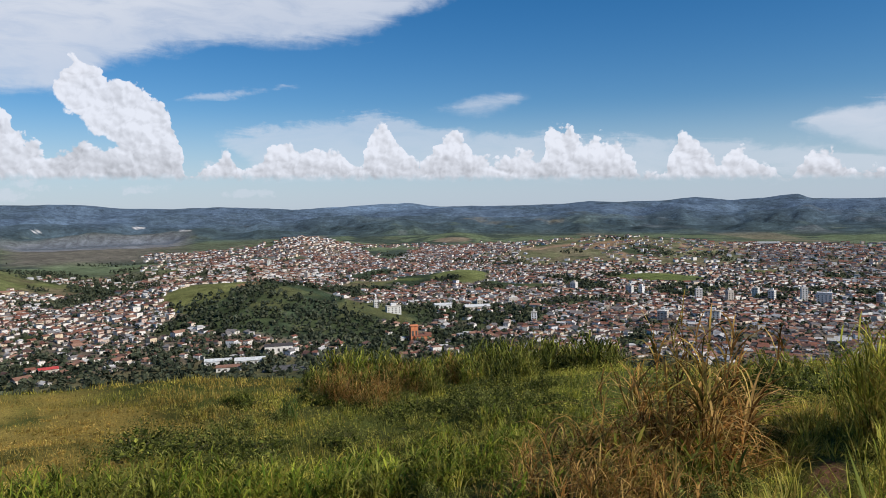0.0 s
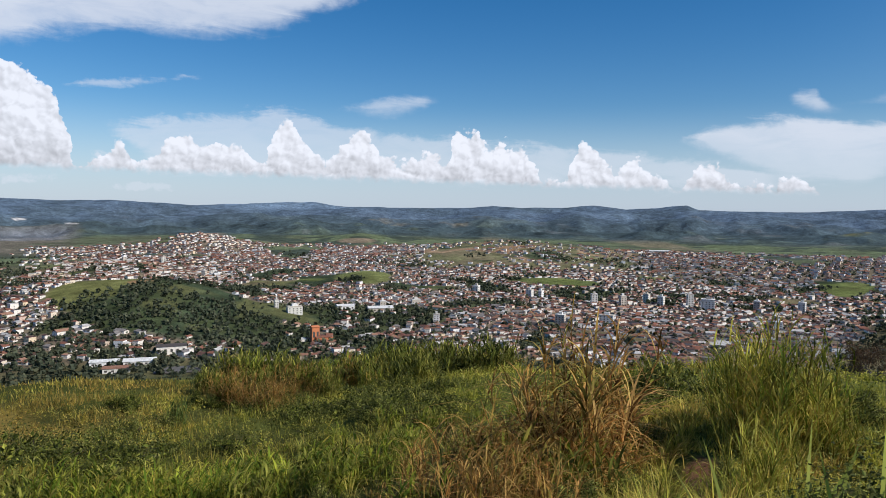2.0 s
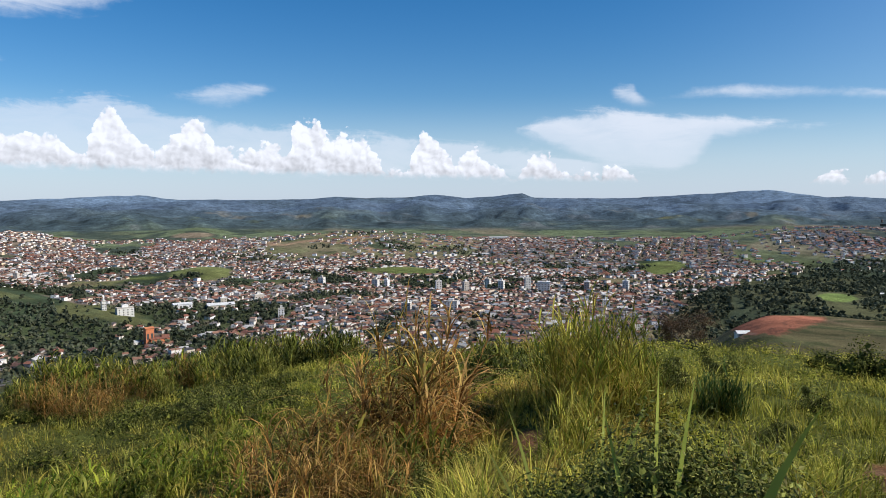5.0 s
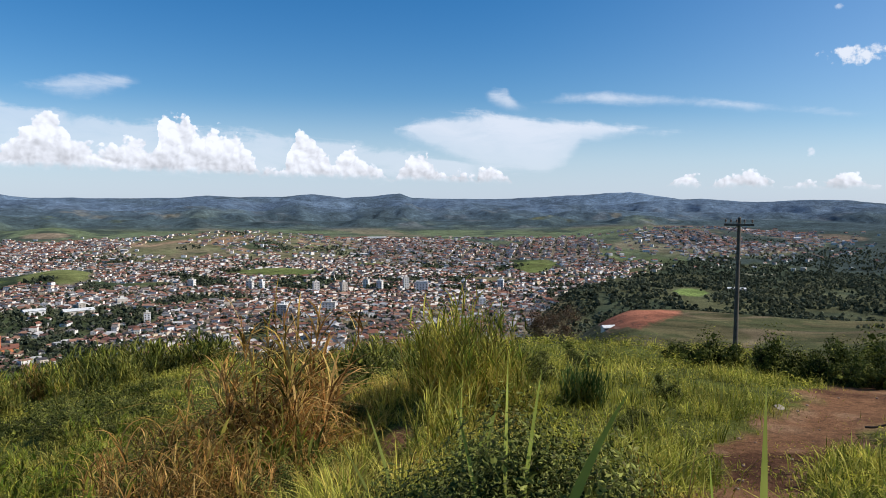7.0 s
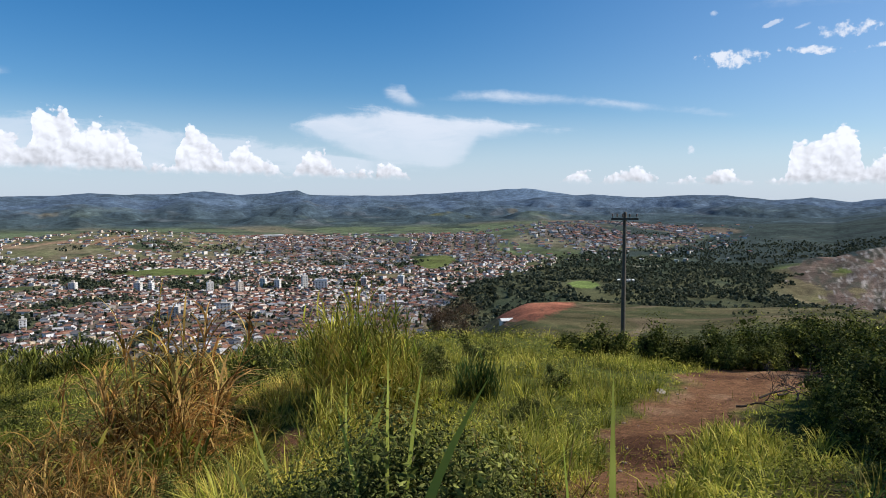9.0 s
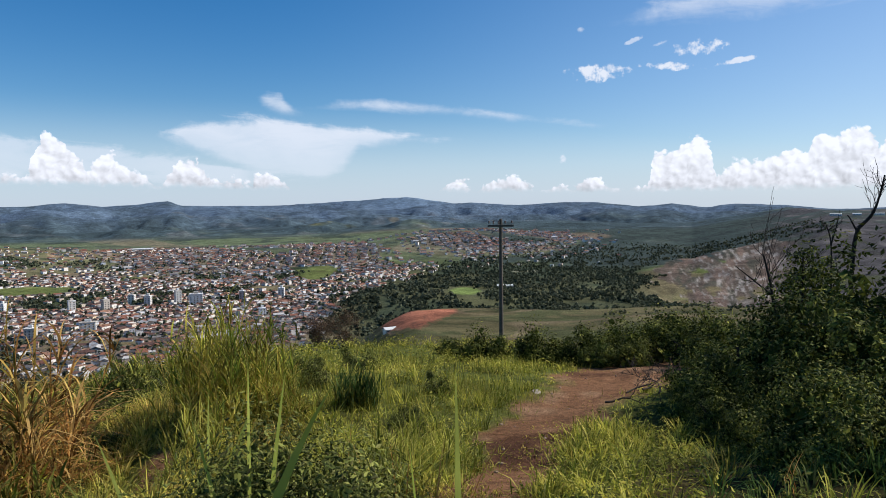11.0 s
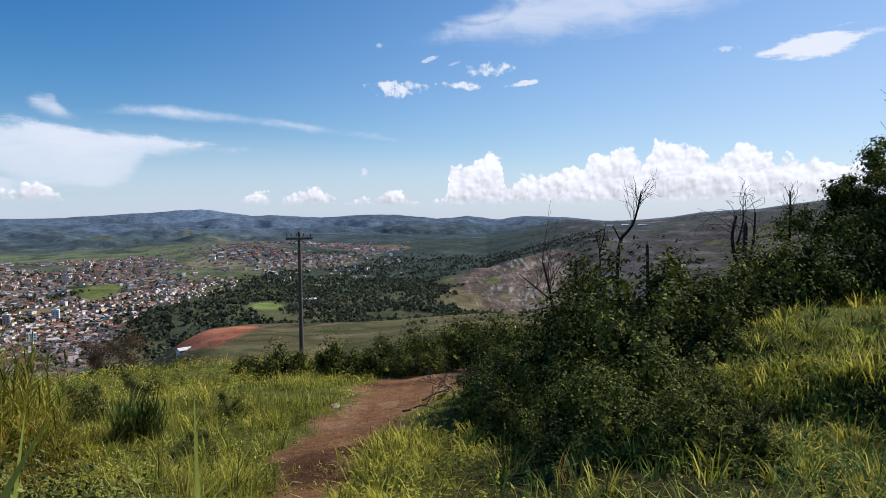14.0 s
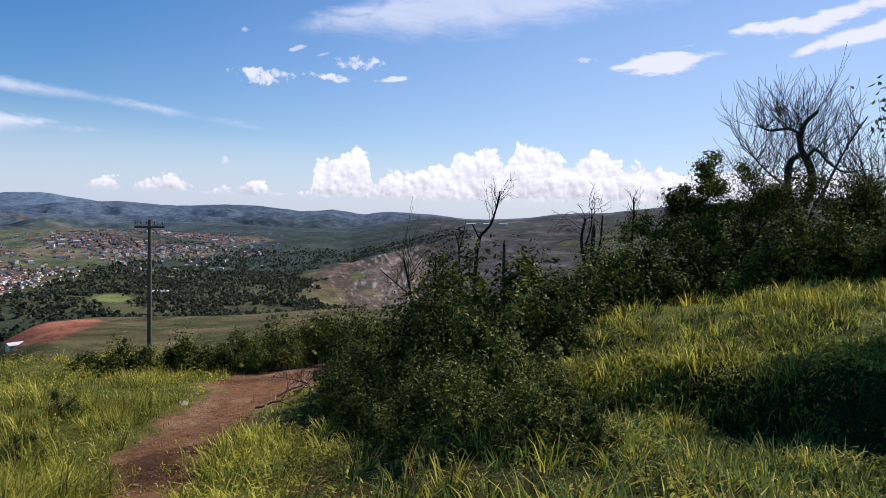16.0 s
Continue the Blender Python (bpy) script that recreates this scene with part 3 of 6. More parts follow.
def tree_belt(x, y):
    """Gardens and gullies full of trees among the houses, 0 to 1."""
    return smooth(grain(x, y, 90, 401, 3) + 0.5 * grain(x, y, 320, 402, 4), 0.16, 0.36)


def town_share(x, y, b, r):
    """How densely the valley is built over, 0 to 1."""
    s = smooth(b, -60, -50) * smooth(r, 730, 800) * (1 - smooth(r, 1650, 1900)) * (1 - smooth(b + (1100 - r) * 0.012, 37, 41))
    s = np.maximum(s, smooth(r, 1500, 1700) * (1 - smooth(r, 2350, 2600)) * smooth(b, -24, -20) * (1 - smooth(b, 2, 8)))
    s = np.maximum(s, 0.8 * smooth(r, 1700, 1800) * (1 - smooth(r, 2350, 2500)) * smooth(b, 21, 25) * (1 - smooth(b, 40, 46)))
    s = np.maximum(s, 1.8 * bump_at(b, r, 51.5, 2380, 5.0, 300))
    s = np.maximum(s, 0.22 * smooth(r, 1600, 1800) * (1 - smooth(r, 2300, 2500)) * smooth(b, 0, 6) * (1 - smooth(b, 22, 26)))
    s = s * (1 - smooth(wooded_hill(b, r), 0.3, 0.45))
    s = s * (1 - smooth(bump_at(b, r, 1.5, 1500, 2.4, 150), 0.35, 0.6)) * (1 - smooth(bump_at(b, r, -36, 1750, 6, 380), 0.3, 0.5))
    s = s * (1 - smooth(bump_at(b, r, 16.5, 1560, 4.5, 75), 0.35, 0.6))
    s = s * (1 - 0.62 * smooth(-b, 4, 12) * (1 - smooth(r, 860, 1020))) * (1 - 0.9 * tree_belt(x, y) * (1 - 0.5 * smooth(r, 1500, 1800)))
    return s * smooth(grain(x, y, 170, 61, 3) + 0.25 * (1 - smooth(r, 1150, 1500)), -0.42, -0.12)


def warp(x, y, b, r):
    """Bearing and distance, bent so that the borders of woods and workings run unevenly."""
    k = smooth(r, 300, 900)
    return b + k * (2.2 * grain(x, y, 380, 111, 4)), r * (1 + 0.10 * k * grain(x, y, 300, 113, 4))


def ochre_bank(b, r):
    """The bank of short straw-coloured grass."""
    edge = np.interp(r, [20, 26, 32, 40, 52], [29, 24, 20, 19, 27])
    return smooth(-b - edge, -3, 3) * smooth(r, 23, 27) * (1 - smooth(r, 56, 62))


def patch_at(b, e, b0, e0, wb, we):
    """A patch of land about a bearing and a height of sight, 0 to 1."""
    return np.exp(-((b - b0) / wb) ** 2 - ((e - e0) / we) ** 2)


def land_colour(x, y, z, b, r):
    b0, r0 = b, r
    e0 = np.degrees(np.arctan2(z - 1.6, np.maximum(r, 1)))
    b = warp(x, y, b, r)[0]
    r = np.where(r < 2400, warp(x, y, b, r)[1], r)
    n, m, k = grain(x, y, 260, 71, 5), grain(x, y, 60, 72, 4), grain(x, y, 900, 73, 4)
    green, dull, woods = np.array((0.13, 0.155, 0.05)), np.array((0.15, 0.125, 0.07)), np.array((0.045, 0.062, 0.034))
    c = np.zeros(x.shape + (3,)) + dull
    c = mix3(c, green, smooth(n + 0.3 * m, -0.1, 0.25))
    c = mix3(c, woods, smooth(n + 0.4 * k - 0.2 * m, 0.2, 0.4) * smooth(r, 120, 260))
    c = mix3(c, (0.055, 0.075, 0.03), (1 - smooth(b, 30, 42)) * smooth(r, 70, 140) * (1 - smooth(r, 650, 800)) * 0.8)
    c = mix3(c, mix3(np.zeros(x.shape + (3,)) + (0.10, 0.105, 0.045), woods, smooth(m, -0.3, 0.1)), smooth(wooded_hill(b0, r0) + 0.05 * n, 0.22, 0.32))
    c = mix3(c, (0.15, 0.155, 0.055), smooth(bump_at(b0, r0, -20.0, 1150, 5.0, 130) + 0.2 * n, 0.35, 0.55))
    c = mix3(c, (0.26, 0.15, 0.085), 0.8 * smooth(bump_at(b0, r0, -15.4, 1120, 1.2, 40) + 0.25 * m, 0.45, 0.6))
    c = mix3(c, (0.15, 0.165, 0.06), smooth(bump_at(b0, r0, 1.5, 1500, 2.4, 150) + 0.2 * m, 0.3, 0.5))
    c = mix3(c, (0.14, 0.15, 0.06), smooth(bump_at(b, r, -36, 1750, 6, 380), 0.3, 0.6) * 0.8)
    town = town_share(x, y, b0, r0)
    c = mix3(c, (0.17, 0.132, 0.105), 0.8 * smooth(town, 0.15, 0.5))
    c = mix3(c, (0.05, 0.065, 0.03), 0.9 * tree_belt(x, y) * smooth(r0, 720, 800) * (1 - smooth(r0, 1700, 2000)) * (1 - smooth(b0, 36, 40)))
    # fields and pastures behind the town, parted by hedges and lanes
    fields = smooth(r0, 1750, 2100) * (1 - smooth(r0, 3250, 3500)) * (1 - smooth(town, 0.15, 0.4))
    plot = grain(x, y, 300, 641, 2, 0.4)
    c = mix3(c, (0.108, 0.125, 0.075), fields * (1 - smooth(b0, 52, 56)))
    c = mix3(c, (0.125, 0.155, 0.085), fields * smooth(plot, 0.05, 0.12) * (1 - smooth(b0, 52, 56)))
    c = mix3(c, (0.19, 0.165, 0.11), 0.8 * fields * smooth(-plot, 0.28, 0.34) * (1 - smooth(b0, 52, 56)))
    c = mix3(c, (0.06, 0.078, 0.058), fields * smooth(grain(x, y, 170, 643, 4, 0.6) - 0.2 * smooth(b0, 8, 16) * (1 - smooth(b0, 50, 54)), 0.02, 0.14))
    # far right valley: woods colour with a blue cast for distance haze
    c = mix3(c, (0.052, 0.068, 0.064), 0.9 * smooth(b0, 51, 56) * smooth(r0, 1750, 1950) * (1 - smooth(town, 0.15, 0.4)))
    # the hill that is being laid out for houses: grass cut by bare red lanes
    laid_out = smooth(bump_at(b0, r0, 14, 2150, 10, 420) + 0.15 * n, 0.25, 0.5)
    c = mix3(c, mix3(np.zeros(x.shape + (3,)) + (0.155, 0.15, 0.075), (0.20, 0.165, 0.10), smooth(m, -0.2, 0.3)), 0.85 * laid_out)
    lanes = 1 - smooth(np.abs(grain(x, y, 230, 645, 2, 0.5)), 0.02, 0.055)
    c = mix3(c, (0.36, 0.235, 0.15), 0.85 * laid_out * lanes)
    c = mix3(c, (0.33, 0.20, 0.12), 0.8 * laid_out * smooth(grain(x, y, 90, 75, 4) - 0.1 * n, 0.18, 0.34))
    c = mix3(c, (0.065, 0.08, 0.045), laid_out * smooth(grain(x, y, 110, 647, 4, 0.6), 0.16, 0.3))
    c = mix3(c, (0.30, 0.225, 0.155), 0.7 * smooth(patch_at(b0, e0, 0.7, -2.7, 2.0, 0.28) + 0.2 * m, 0.45, 0.65) * smooth(r0, 2400, 2500))
    c = mix3(c, (0.13, 0.155, 0.07), smooth(bump_at(b0, r0, -11.5, 2480, 5.0, 330), 0.3, 0.5) * (1 - smooth(town, 0.1, 0.3)))
    c = mix3(c, (0.42, 0.31, 0.21), smooth(patch_at(b0, e0, -10.6, -2.2, 1.5, 0.13) + patch_at(b0, e0, -8.6, -2.75, 1.3, 0.10) + 0.2 * m, 0.5, 0.65))
    # woods beyond the town, grass flank with its red cut
    belt = smooth(b, 38, 41) * smooth(r, 700, 800) * (1 - smooth(r, 1750, 2000)) * (1 - workings(b, r))
    c = mix3(c, mix3(np.zeros(x.shape + (3,)) + (0.085, 0.088, 0.045), (0.045, 0.058, 0.036), smooth(n + 0.5 * m, -0.3, 0.15)), belt)
    c = mix3(c, (0.15, 0.2, 0.06), smooth(patch_at(b0, e0, 49.3, -7.05, 1.5, 0.33) + 0.15 * m, 0.45, 0.6))
    c = mix3(c, (0.24, 0.23, 0.16), smooth(patch_at(b0, e0, 54.2, -5.45, 1.7, 0.10) + 0.15 * m, 0.5, 0.65))
    flank = smooth(b, 40, 43) * smooth(r, 240, 330) * (1 - smooth(r, 640, 720)) * (1 - smooth(b, 80, 90))
    c = mix3(c, mix3(np.zeros(x.shape + (3,)) + (0.105, 0.092, 0.046), (0.062, 0.066, 0.03), smooth(m + 1.1 * grain(x, y, 14, 79, 4, 0.65), -0.2, 0.2)), flank)
    c = mix3(c, (0.17, 0.13, 0.08), 0.7 * flank * (1 - smooth(np.abs(grain(x, y, 150, 649, 2)), 0.015, 0.04)))
    rim = np.interp(b0, [41.4, 44, 48.6], [-8.95, -8.62, -8.42]) + 0.05 * grain(b0 * 40, 0 * b0, 30, 663, 3)
    toe = np.interp(b0, [41.4, 42.6, 43.4, 45.5, 47.5, 48.6], [-9.1, -10.0, -10.35, -10.05, -9.35, -8.85])
    scar = grain(b0 * 30, e0 * 70, 14, 665, 4, 0.6)
    bare = smooth(rim - e0, 0.0, 0.08) * smooth(e0 - toe + 0.4 * scar, 0.0, 0.25) * smooth(b0, 41.2, 41.8) * (1 - smooth(b0, 48.2, 49)) * smooth(r0, 280, 300) * (1 - smooth(r0, 620, 650))
    c = mix3(c, (0.235, 0.095, 0.058), bare)
    # sunlit band along the rim of the cut, painted as a brighter red
    c = mix3(c, (0.35, 0.14, 0.085), bare * (1 - smooth(rim - e0 + 0.2 * scar, 0.3, 0.5)))
    c = mix3(c, (0.13, 0.062, 0.042), 0.8 * bare * smooth(scar, 0.1, 0.35) * smooth(rim - e0, 0.3, 0.5))
    c = mix3(c, (0.33, 0.22, 0.16), 0.7 * bare * smooth(toe + 0.45 - e0, 0.0, 0.2) * smooth(scar, -0.2, 0.2) * (1 - smooth(b0, 43.6, 44.6)))
    # far woods bluer than near ones, the haze mixed into their colour
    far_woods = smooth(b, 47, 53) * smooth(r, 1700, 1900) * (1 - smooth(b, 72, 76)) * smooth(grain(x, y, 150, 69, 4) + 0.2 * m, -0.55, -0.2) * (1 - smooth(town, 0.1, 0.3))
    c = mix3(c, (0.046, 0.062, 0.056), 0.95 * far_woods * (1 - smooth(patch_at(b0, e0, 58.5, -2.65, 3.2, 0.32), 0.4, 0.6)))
    c = mix3(c, (0.15, 0.118, 0.085), 0.8 * smooth(patch_at(b0, e0, 58.5, -2.65, 3.2, 0.32) + 0.1 * m, 0.45, 0.6))
    # wooded ridges with a few clearings; haze is in the colour, bluer farther off
    wood_a, wood_hazed = (0.06, 0.086, 0.095), (0.1, 0.142, 0.2)
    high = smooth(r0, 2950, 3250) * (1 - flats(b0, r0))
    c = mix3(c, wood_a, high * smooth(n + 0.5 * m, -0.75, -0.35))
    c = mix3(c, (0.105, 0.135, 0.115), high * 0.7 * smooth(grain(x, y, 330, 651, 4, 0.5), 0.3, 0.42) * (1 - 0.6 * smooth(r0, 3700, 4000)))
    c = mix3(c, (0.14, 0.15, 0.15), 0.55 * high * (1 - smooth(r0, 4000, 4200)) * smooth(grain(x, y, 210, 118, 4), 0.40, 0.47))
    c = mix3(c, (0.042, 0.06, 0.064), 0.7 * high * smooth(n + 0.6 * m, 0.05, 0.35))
    c = mix3(c, wood_hazed, smooth(r0, 3400, 4050) * (0.9 - 0.35 * smooth(n + 0.4 * m, 0.0, 0.4)))
    # farthest peaks painted paler still, as if behind more haze
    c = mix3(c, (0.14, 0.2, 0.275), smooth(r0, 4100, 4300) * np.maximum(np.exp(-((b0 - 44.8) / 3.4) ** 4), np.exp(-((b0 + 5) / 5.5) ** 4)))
    w = workings(b, r) * smooth(0.8 * grain(b0 * 40, e0 * 90, 60, 68, 4) + 0.35 * smooth(b0, 63.5, 69) - 0.25, -0.35, 0.1)
    dig = smooth(w + 0.25 * m, 0.35, 0.55)
    u, v = b0 * 40, e0 * 44
    c = mix3(c, (0.105, 0.082, 0.064), dig)
    c = mix3(c, (0.072, 0.068, 0.052), dig * smooth(grain(u, v, 34, 74, 4, 0.6), 0.0, 0.25))
    c = mix3(c, (0.17, 0.122, 0.095), dig * smooth(grain(u, v, 60, 655, 4, 0.6), 0.05, 0.3))
    haul = np.minimum(np.abs(grain(u, v + 0.5 * u, 70, 657, 2, 0.5)), np.abs(grain(u, v - 0.6 * u, 48, 659, 2, 0.5)) * 1.4)
    c = mix3(c, (0.25, 0.22, 0.185), 0.7 * dig * (1 - smooth(haul, 0.02, 0.06)))
    c = mix3(c, (0.34, 0.31, 0.275), 0.75 * dig * smooth(grain(u, v, 11, 77, 3, 0.6) + 0.2 * smooth(b0, 65, 70), 0.44, 0.58))
    terrace = 0.5 + 0.5 * np.sin(z * 0.33 + 2 * m)
    spoil = smooth(b, 71, 75) * smooth(r, 1000, 1300) * (1 - smooth(r, 3000, 3500))
    c = mix3(c, (0.066, 0.062, 0.064), spoil * smooth(n + m, -0.4, 0.0))
    c = mix3(c, (0.125, 0.115, 0.11), spoil * smooth(terrace * (0.7 + 0.6 * m), 0.55, 0.75))
    # reservoir flats: mud, then pale dry bed and a strip of water
    bed = flats(b0, r0)
    c = mix3(c, (0.15, 0.135, 0.105), bed)
    c = mix3(c, (0.085, 0.1, 0.06), bed * smooth(b0, -24.5, -21) * (1 - smooth(r0, 2700, 2900)) * smooth(m, -0.1, 0.2))
    c = mix3(c, (0.185, 0.19, 0.195), bed * smooth(r0 + 60 * m, 2950, 2990))
    c = mix3(c, (0.13, 0.145, 0.165), bed * smooth(r0 + 60 * m, 3150, 3180) * (1 - smooth(r0 + 80 * m, 3380, 3420)))
    quarry = patch_at(b0, e0, -23.2, -1.15, 0.9, 0.14) + patch_at(b0, e0, -20.0, -1.45, 0.8, 0.10) + patch_at(b0, e0, -29.9, -1.2, 1.0, 0.16)
    c = mix3(c, (0.5, 0.48, 0.46), smooth(quarry + 0.2 * m, 0.75, 0.85) * smooth(r0, 2700, 2900))
    # hilltop
    path = near_path(x, y)
    near = 1 - smooth(r0, 60, 110)
    # dark soil, darkened further for the shade beneath the grass
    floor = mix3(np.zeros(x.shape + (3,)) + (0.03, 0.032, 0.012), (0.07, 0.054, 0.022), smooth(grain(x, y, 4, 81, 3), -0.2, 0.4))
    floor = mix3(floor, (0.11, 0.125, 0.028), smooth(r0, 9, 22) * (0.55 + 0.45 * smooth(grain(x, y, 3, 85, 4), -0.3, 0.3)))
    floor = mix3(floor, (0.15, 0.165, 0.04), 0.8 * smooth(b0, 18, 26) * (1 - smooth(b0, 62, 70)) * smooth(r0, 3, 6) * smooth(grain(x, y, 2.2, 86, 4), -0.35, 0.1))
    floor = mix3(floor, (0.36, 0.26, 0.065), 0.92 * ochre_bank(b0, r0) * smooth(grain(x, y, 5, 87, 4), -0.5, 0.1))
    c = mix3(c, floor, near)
    c = mix3(c, (0.2, 0.15, 0.055), 0.8 * near * smooth(path, 0.02, 0.3))
    c = mix3(c, (0.235, 0.122, 0.064), smooth(path, 0.35, 0.8) * near)
    c = mix3(c, (0.33, 0.2, 0.115), path * near * smooth(grain(x, y, 0.9, 83, 3), 0.1, 0.5))
    c = mix3(c, (0.10, 0.05, 0.03), path * near * smooth(grain(x, y, 1.6, 84, 4), 0.15, 0.5))
    return np.clip(c, 0.005, 0.9)


def mesh_from(name, verts, faces, materials, slots=None, smooth_faces=False, **fields):
    """One mesh from arrays of points and of faces that all have the same number of corners."""
    me = bpy.data.meshes.new(name)
    verts, faces = np.ascontiguousarray(verts, np.float32), np.ascontiguousarray(faces, np.int32)
    n, k = faces.shape
    me.vertices.add(len(verts))
    me.vertices.foreach_set("co", verts.ravel())
    me.loops.add(n * k)
    me.loops.foreach_set("vertex_index", faces.ravel())
    me.polygons.add(n)
    me.polygons.foreach_set("loop_start", np.arange(0, n * k, k, dtype=np.int32))
    me.polygons.foreach_set("loop_total", np.full(n, k, np.int32))
    for m in materials:
        me.materials.append(m)
    if slots is not None:
        me.polygons.foreach_set("material_index", np.ascontiguousarray(slots, np.int32))
    me.polygons.foreach_set("use_smooth", np.full(n, smooth_faces, bool))
    for key, values in fields.items():
        values = np.asarray(values, np.float32)
        if values.ndim == 2:
            a = me.attributes.new(key, "FLOAT_COLOR", "POINT")
            a.data.foreach_set("color", np.concatenate([values, np.ones((len(values), 1), np.float32)], 1).ravel())
        else:
            a = me.attributes.new(key, "FLOAT", "POINT")
            a.data.foreach_set("value", values)
    me.update()
    me.validate()
    return me


def join(pieces):
    vs, fs, n = [], [], 0
    for v, f in pieces:
        vs.append(v)
        fs.append(f + n)
        n += len(v)
    return np.concatenate(vs), np.concatenate(fs)


def land_grid(rings, bear, closed):
    """Points, faces and colours of a fan of ground about the hilltop."""
    nb, nr = len(bear), len(rings)
    R, B = np.meshgrid(rings, np.radians(bear), indexing="ij")
    x, y = R * np.sin(B), R * np.cos(B)
    if rings[0] == 0:
        x[0], y[0] = -0.12, -0.1
    z = ground_z(x, y)
    b = np.degrees(B)
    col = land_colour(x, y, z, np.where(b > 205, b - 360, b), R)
    i, j = np.meshgrid(np.arange(nr - 1), np.arange(nb if closed else nb - 1), indexing="ij")
    k = (j + 1) % nb
    faces = np.stack([i * nb + k, (i + 1) * nb + k, (i + 1) * nb + j, i * nb + j], -1).reshape(-1, 4)
    return np.stack([x, y, z], -1).reshape(-1, 3), faces, col.reshape(-1, 3)


def build_ground():
    """One sheet: the hilltop and the land behind it in a coarse fan, the valley that is in view in a fine one that continues it."""
    hill = np.concatenate([[0.0, 0.4], np.geomspace(0.8, 9.6, 58), np.arange(10, 16, 0.2), np.geomspace(16.2, 90, 42), np.geomspace(95, 240, 18)])
    valley = np.concatenate([np.geomspace(240, 640, 80), np.geomspace(648, 2400, 130), np.geomspace(2415, 4500, 150), [4560, 4700, 4940]])
    ahead, round_ = np.arange(-44, 119.9, 0.36), np.arange(120, 316, 4.0)
    grids = [land_grid(hill, np.concatenate([ahead, round_]), True), land_grid(valley, np.concatenate([np.arange(-42, 40, 0.25), np.arange(40, 74, 0.13), np.arange(74, 112.01, 0.25)]), False),
             land_grid(np.concatenate([[240], np.geomspace(300, 4940, 40)]), np.concatenate([[112.0], round_]), False), land_grid(np.concatenate([[240], np.geomspace(300, 4940, 40)]), np.array([316.0, 318.0]), False)]
    v, f = join([(g[0], g[1]) for g in grids])
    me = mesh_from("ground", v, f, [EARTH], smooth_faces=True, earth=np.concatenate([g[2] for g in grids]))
    return tagged(new("ground", me), "grassy hilltop falling to a wide valley and wooded ridges", "ground", kind="structure")


build_ground()


# ---------------------------------------------------------------- plants of the hilltop
rng = np.random.default_rng(7)


def polar(bearing_deg, r):
    a = np.radians(bearing_deg)
    return np.sin(a) * r, np.cos(a) * r


def part(name, me, parent, label="", material_=None):
    """One mesh under a thing or under a part of it."""
    if material_ is not None:
        me.materials.append(material_)
    ob = new(name, me)
    ob.parent = parent
    return tagged(ob, label, kind="stuff" if name in ("leafage", "stalkwork", "stemwork", "foliage", "branchwork", "crown", "window_band") else "")


def root(name, x, y, z=None, turn=0.0, scale=1.0, sink=0.05):
    e = new(name)
    e.matrix_world = pose(x, y, float(ground_z(x, y)) - sink if z is None else z, 0, 0, turn)
    e.scale = (scale,) * 3
    e.empty_display_size = 0.2
    return e


def blades(base, heading, length, width, lean, droop, segs=3, twist=0.0):
    """Grass blades: strips that rise from base, bend over along heading and taper. Returns points and faces."""
    n = len(base)
    t = np.linspace(0, 1, segs + 1)[None, :]
    out = np.stack([np.cos(heading), np.sin(heading), np.zeros(n)], -1)
    side = np.stack([-np.sin(heading + twist), np.cos(heading + twist), np.zeros(n)], -1)
    run = (lean[:, None] * t + droop[:, None] * t ** 2.4) * length[:, None]
    rise = (t * np.sqrt(np.clip(1 - lean ** 2, 0.05, 1))[:, None] - droop[:, None] * 0.75 * t ** 3) * length[:, None]
    mid = base[:, None, :] + out[:, None, :] * run[..., None] + np.array((0, 0, 1.0)) * rise[..., None]
    w = width[:, None] * (0.75 + 0.6 * t) * (1 - t ** 2.2) * 0.5 + 0.0006
    v = np.stack([mid - side[:, None, :] * w[..., None], mid + side[:, None, :] * w[..., None]], 2).reshape(n, -1, 3)
    k = np.arange(segs)
    f = np.stack([2 * k, 2 * k + 1, 2 * k + 3, 2 * k + 2], -1)[None] + (np.arange(n) * 2 * (segs + 1))[:, None, None]
    return v.reshape(-1, 3), f.reshape(-1, 4)


def leaf_quads(centre, axis, size, slim=0.42, rnd=rng, face=None):
    """Diamond leaves: centre, pointing along axis, folded a little along the rib; with face, their upper sides turn that way."""
    n = len(centre)
    if face is not None:
        axis = np.cross(face, rnd.normal(size=(n, 3)))
    axis = axis / (np.linalg.norm(axis, axis=1, keepdims=True) + 1e-9)
    other = np.cross(axis, rnd.normal(size=(n, 3)) if face is None else face)
    other /= np.linalg.norm(other, axis=1, keepdims=True) + 1e-9
    up = np.cross(axis, other)
    s = size[:, None]
    v = np.stack([centre - axis * s * 0.5, centre + other * s * slim * 0.5 + up * s * 0.08 - axis * s * 0.05,
                  centre + axis * s * 0.5, centre - other * s * slim * 0.5 + up * s * 0.08 - axis * s * 0.05], 1)
    return v.reshape(-1, 3), np.arange(4 * n).reshape(n, 4)


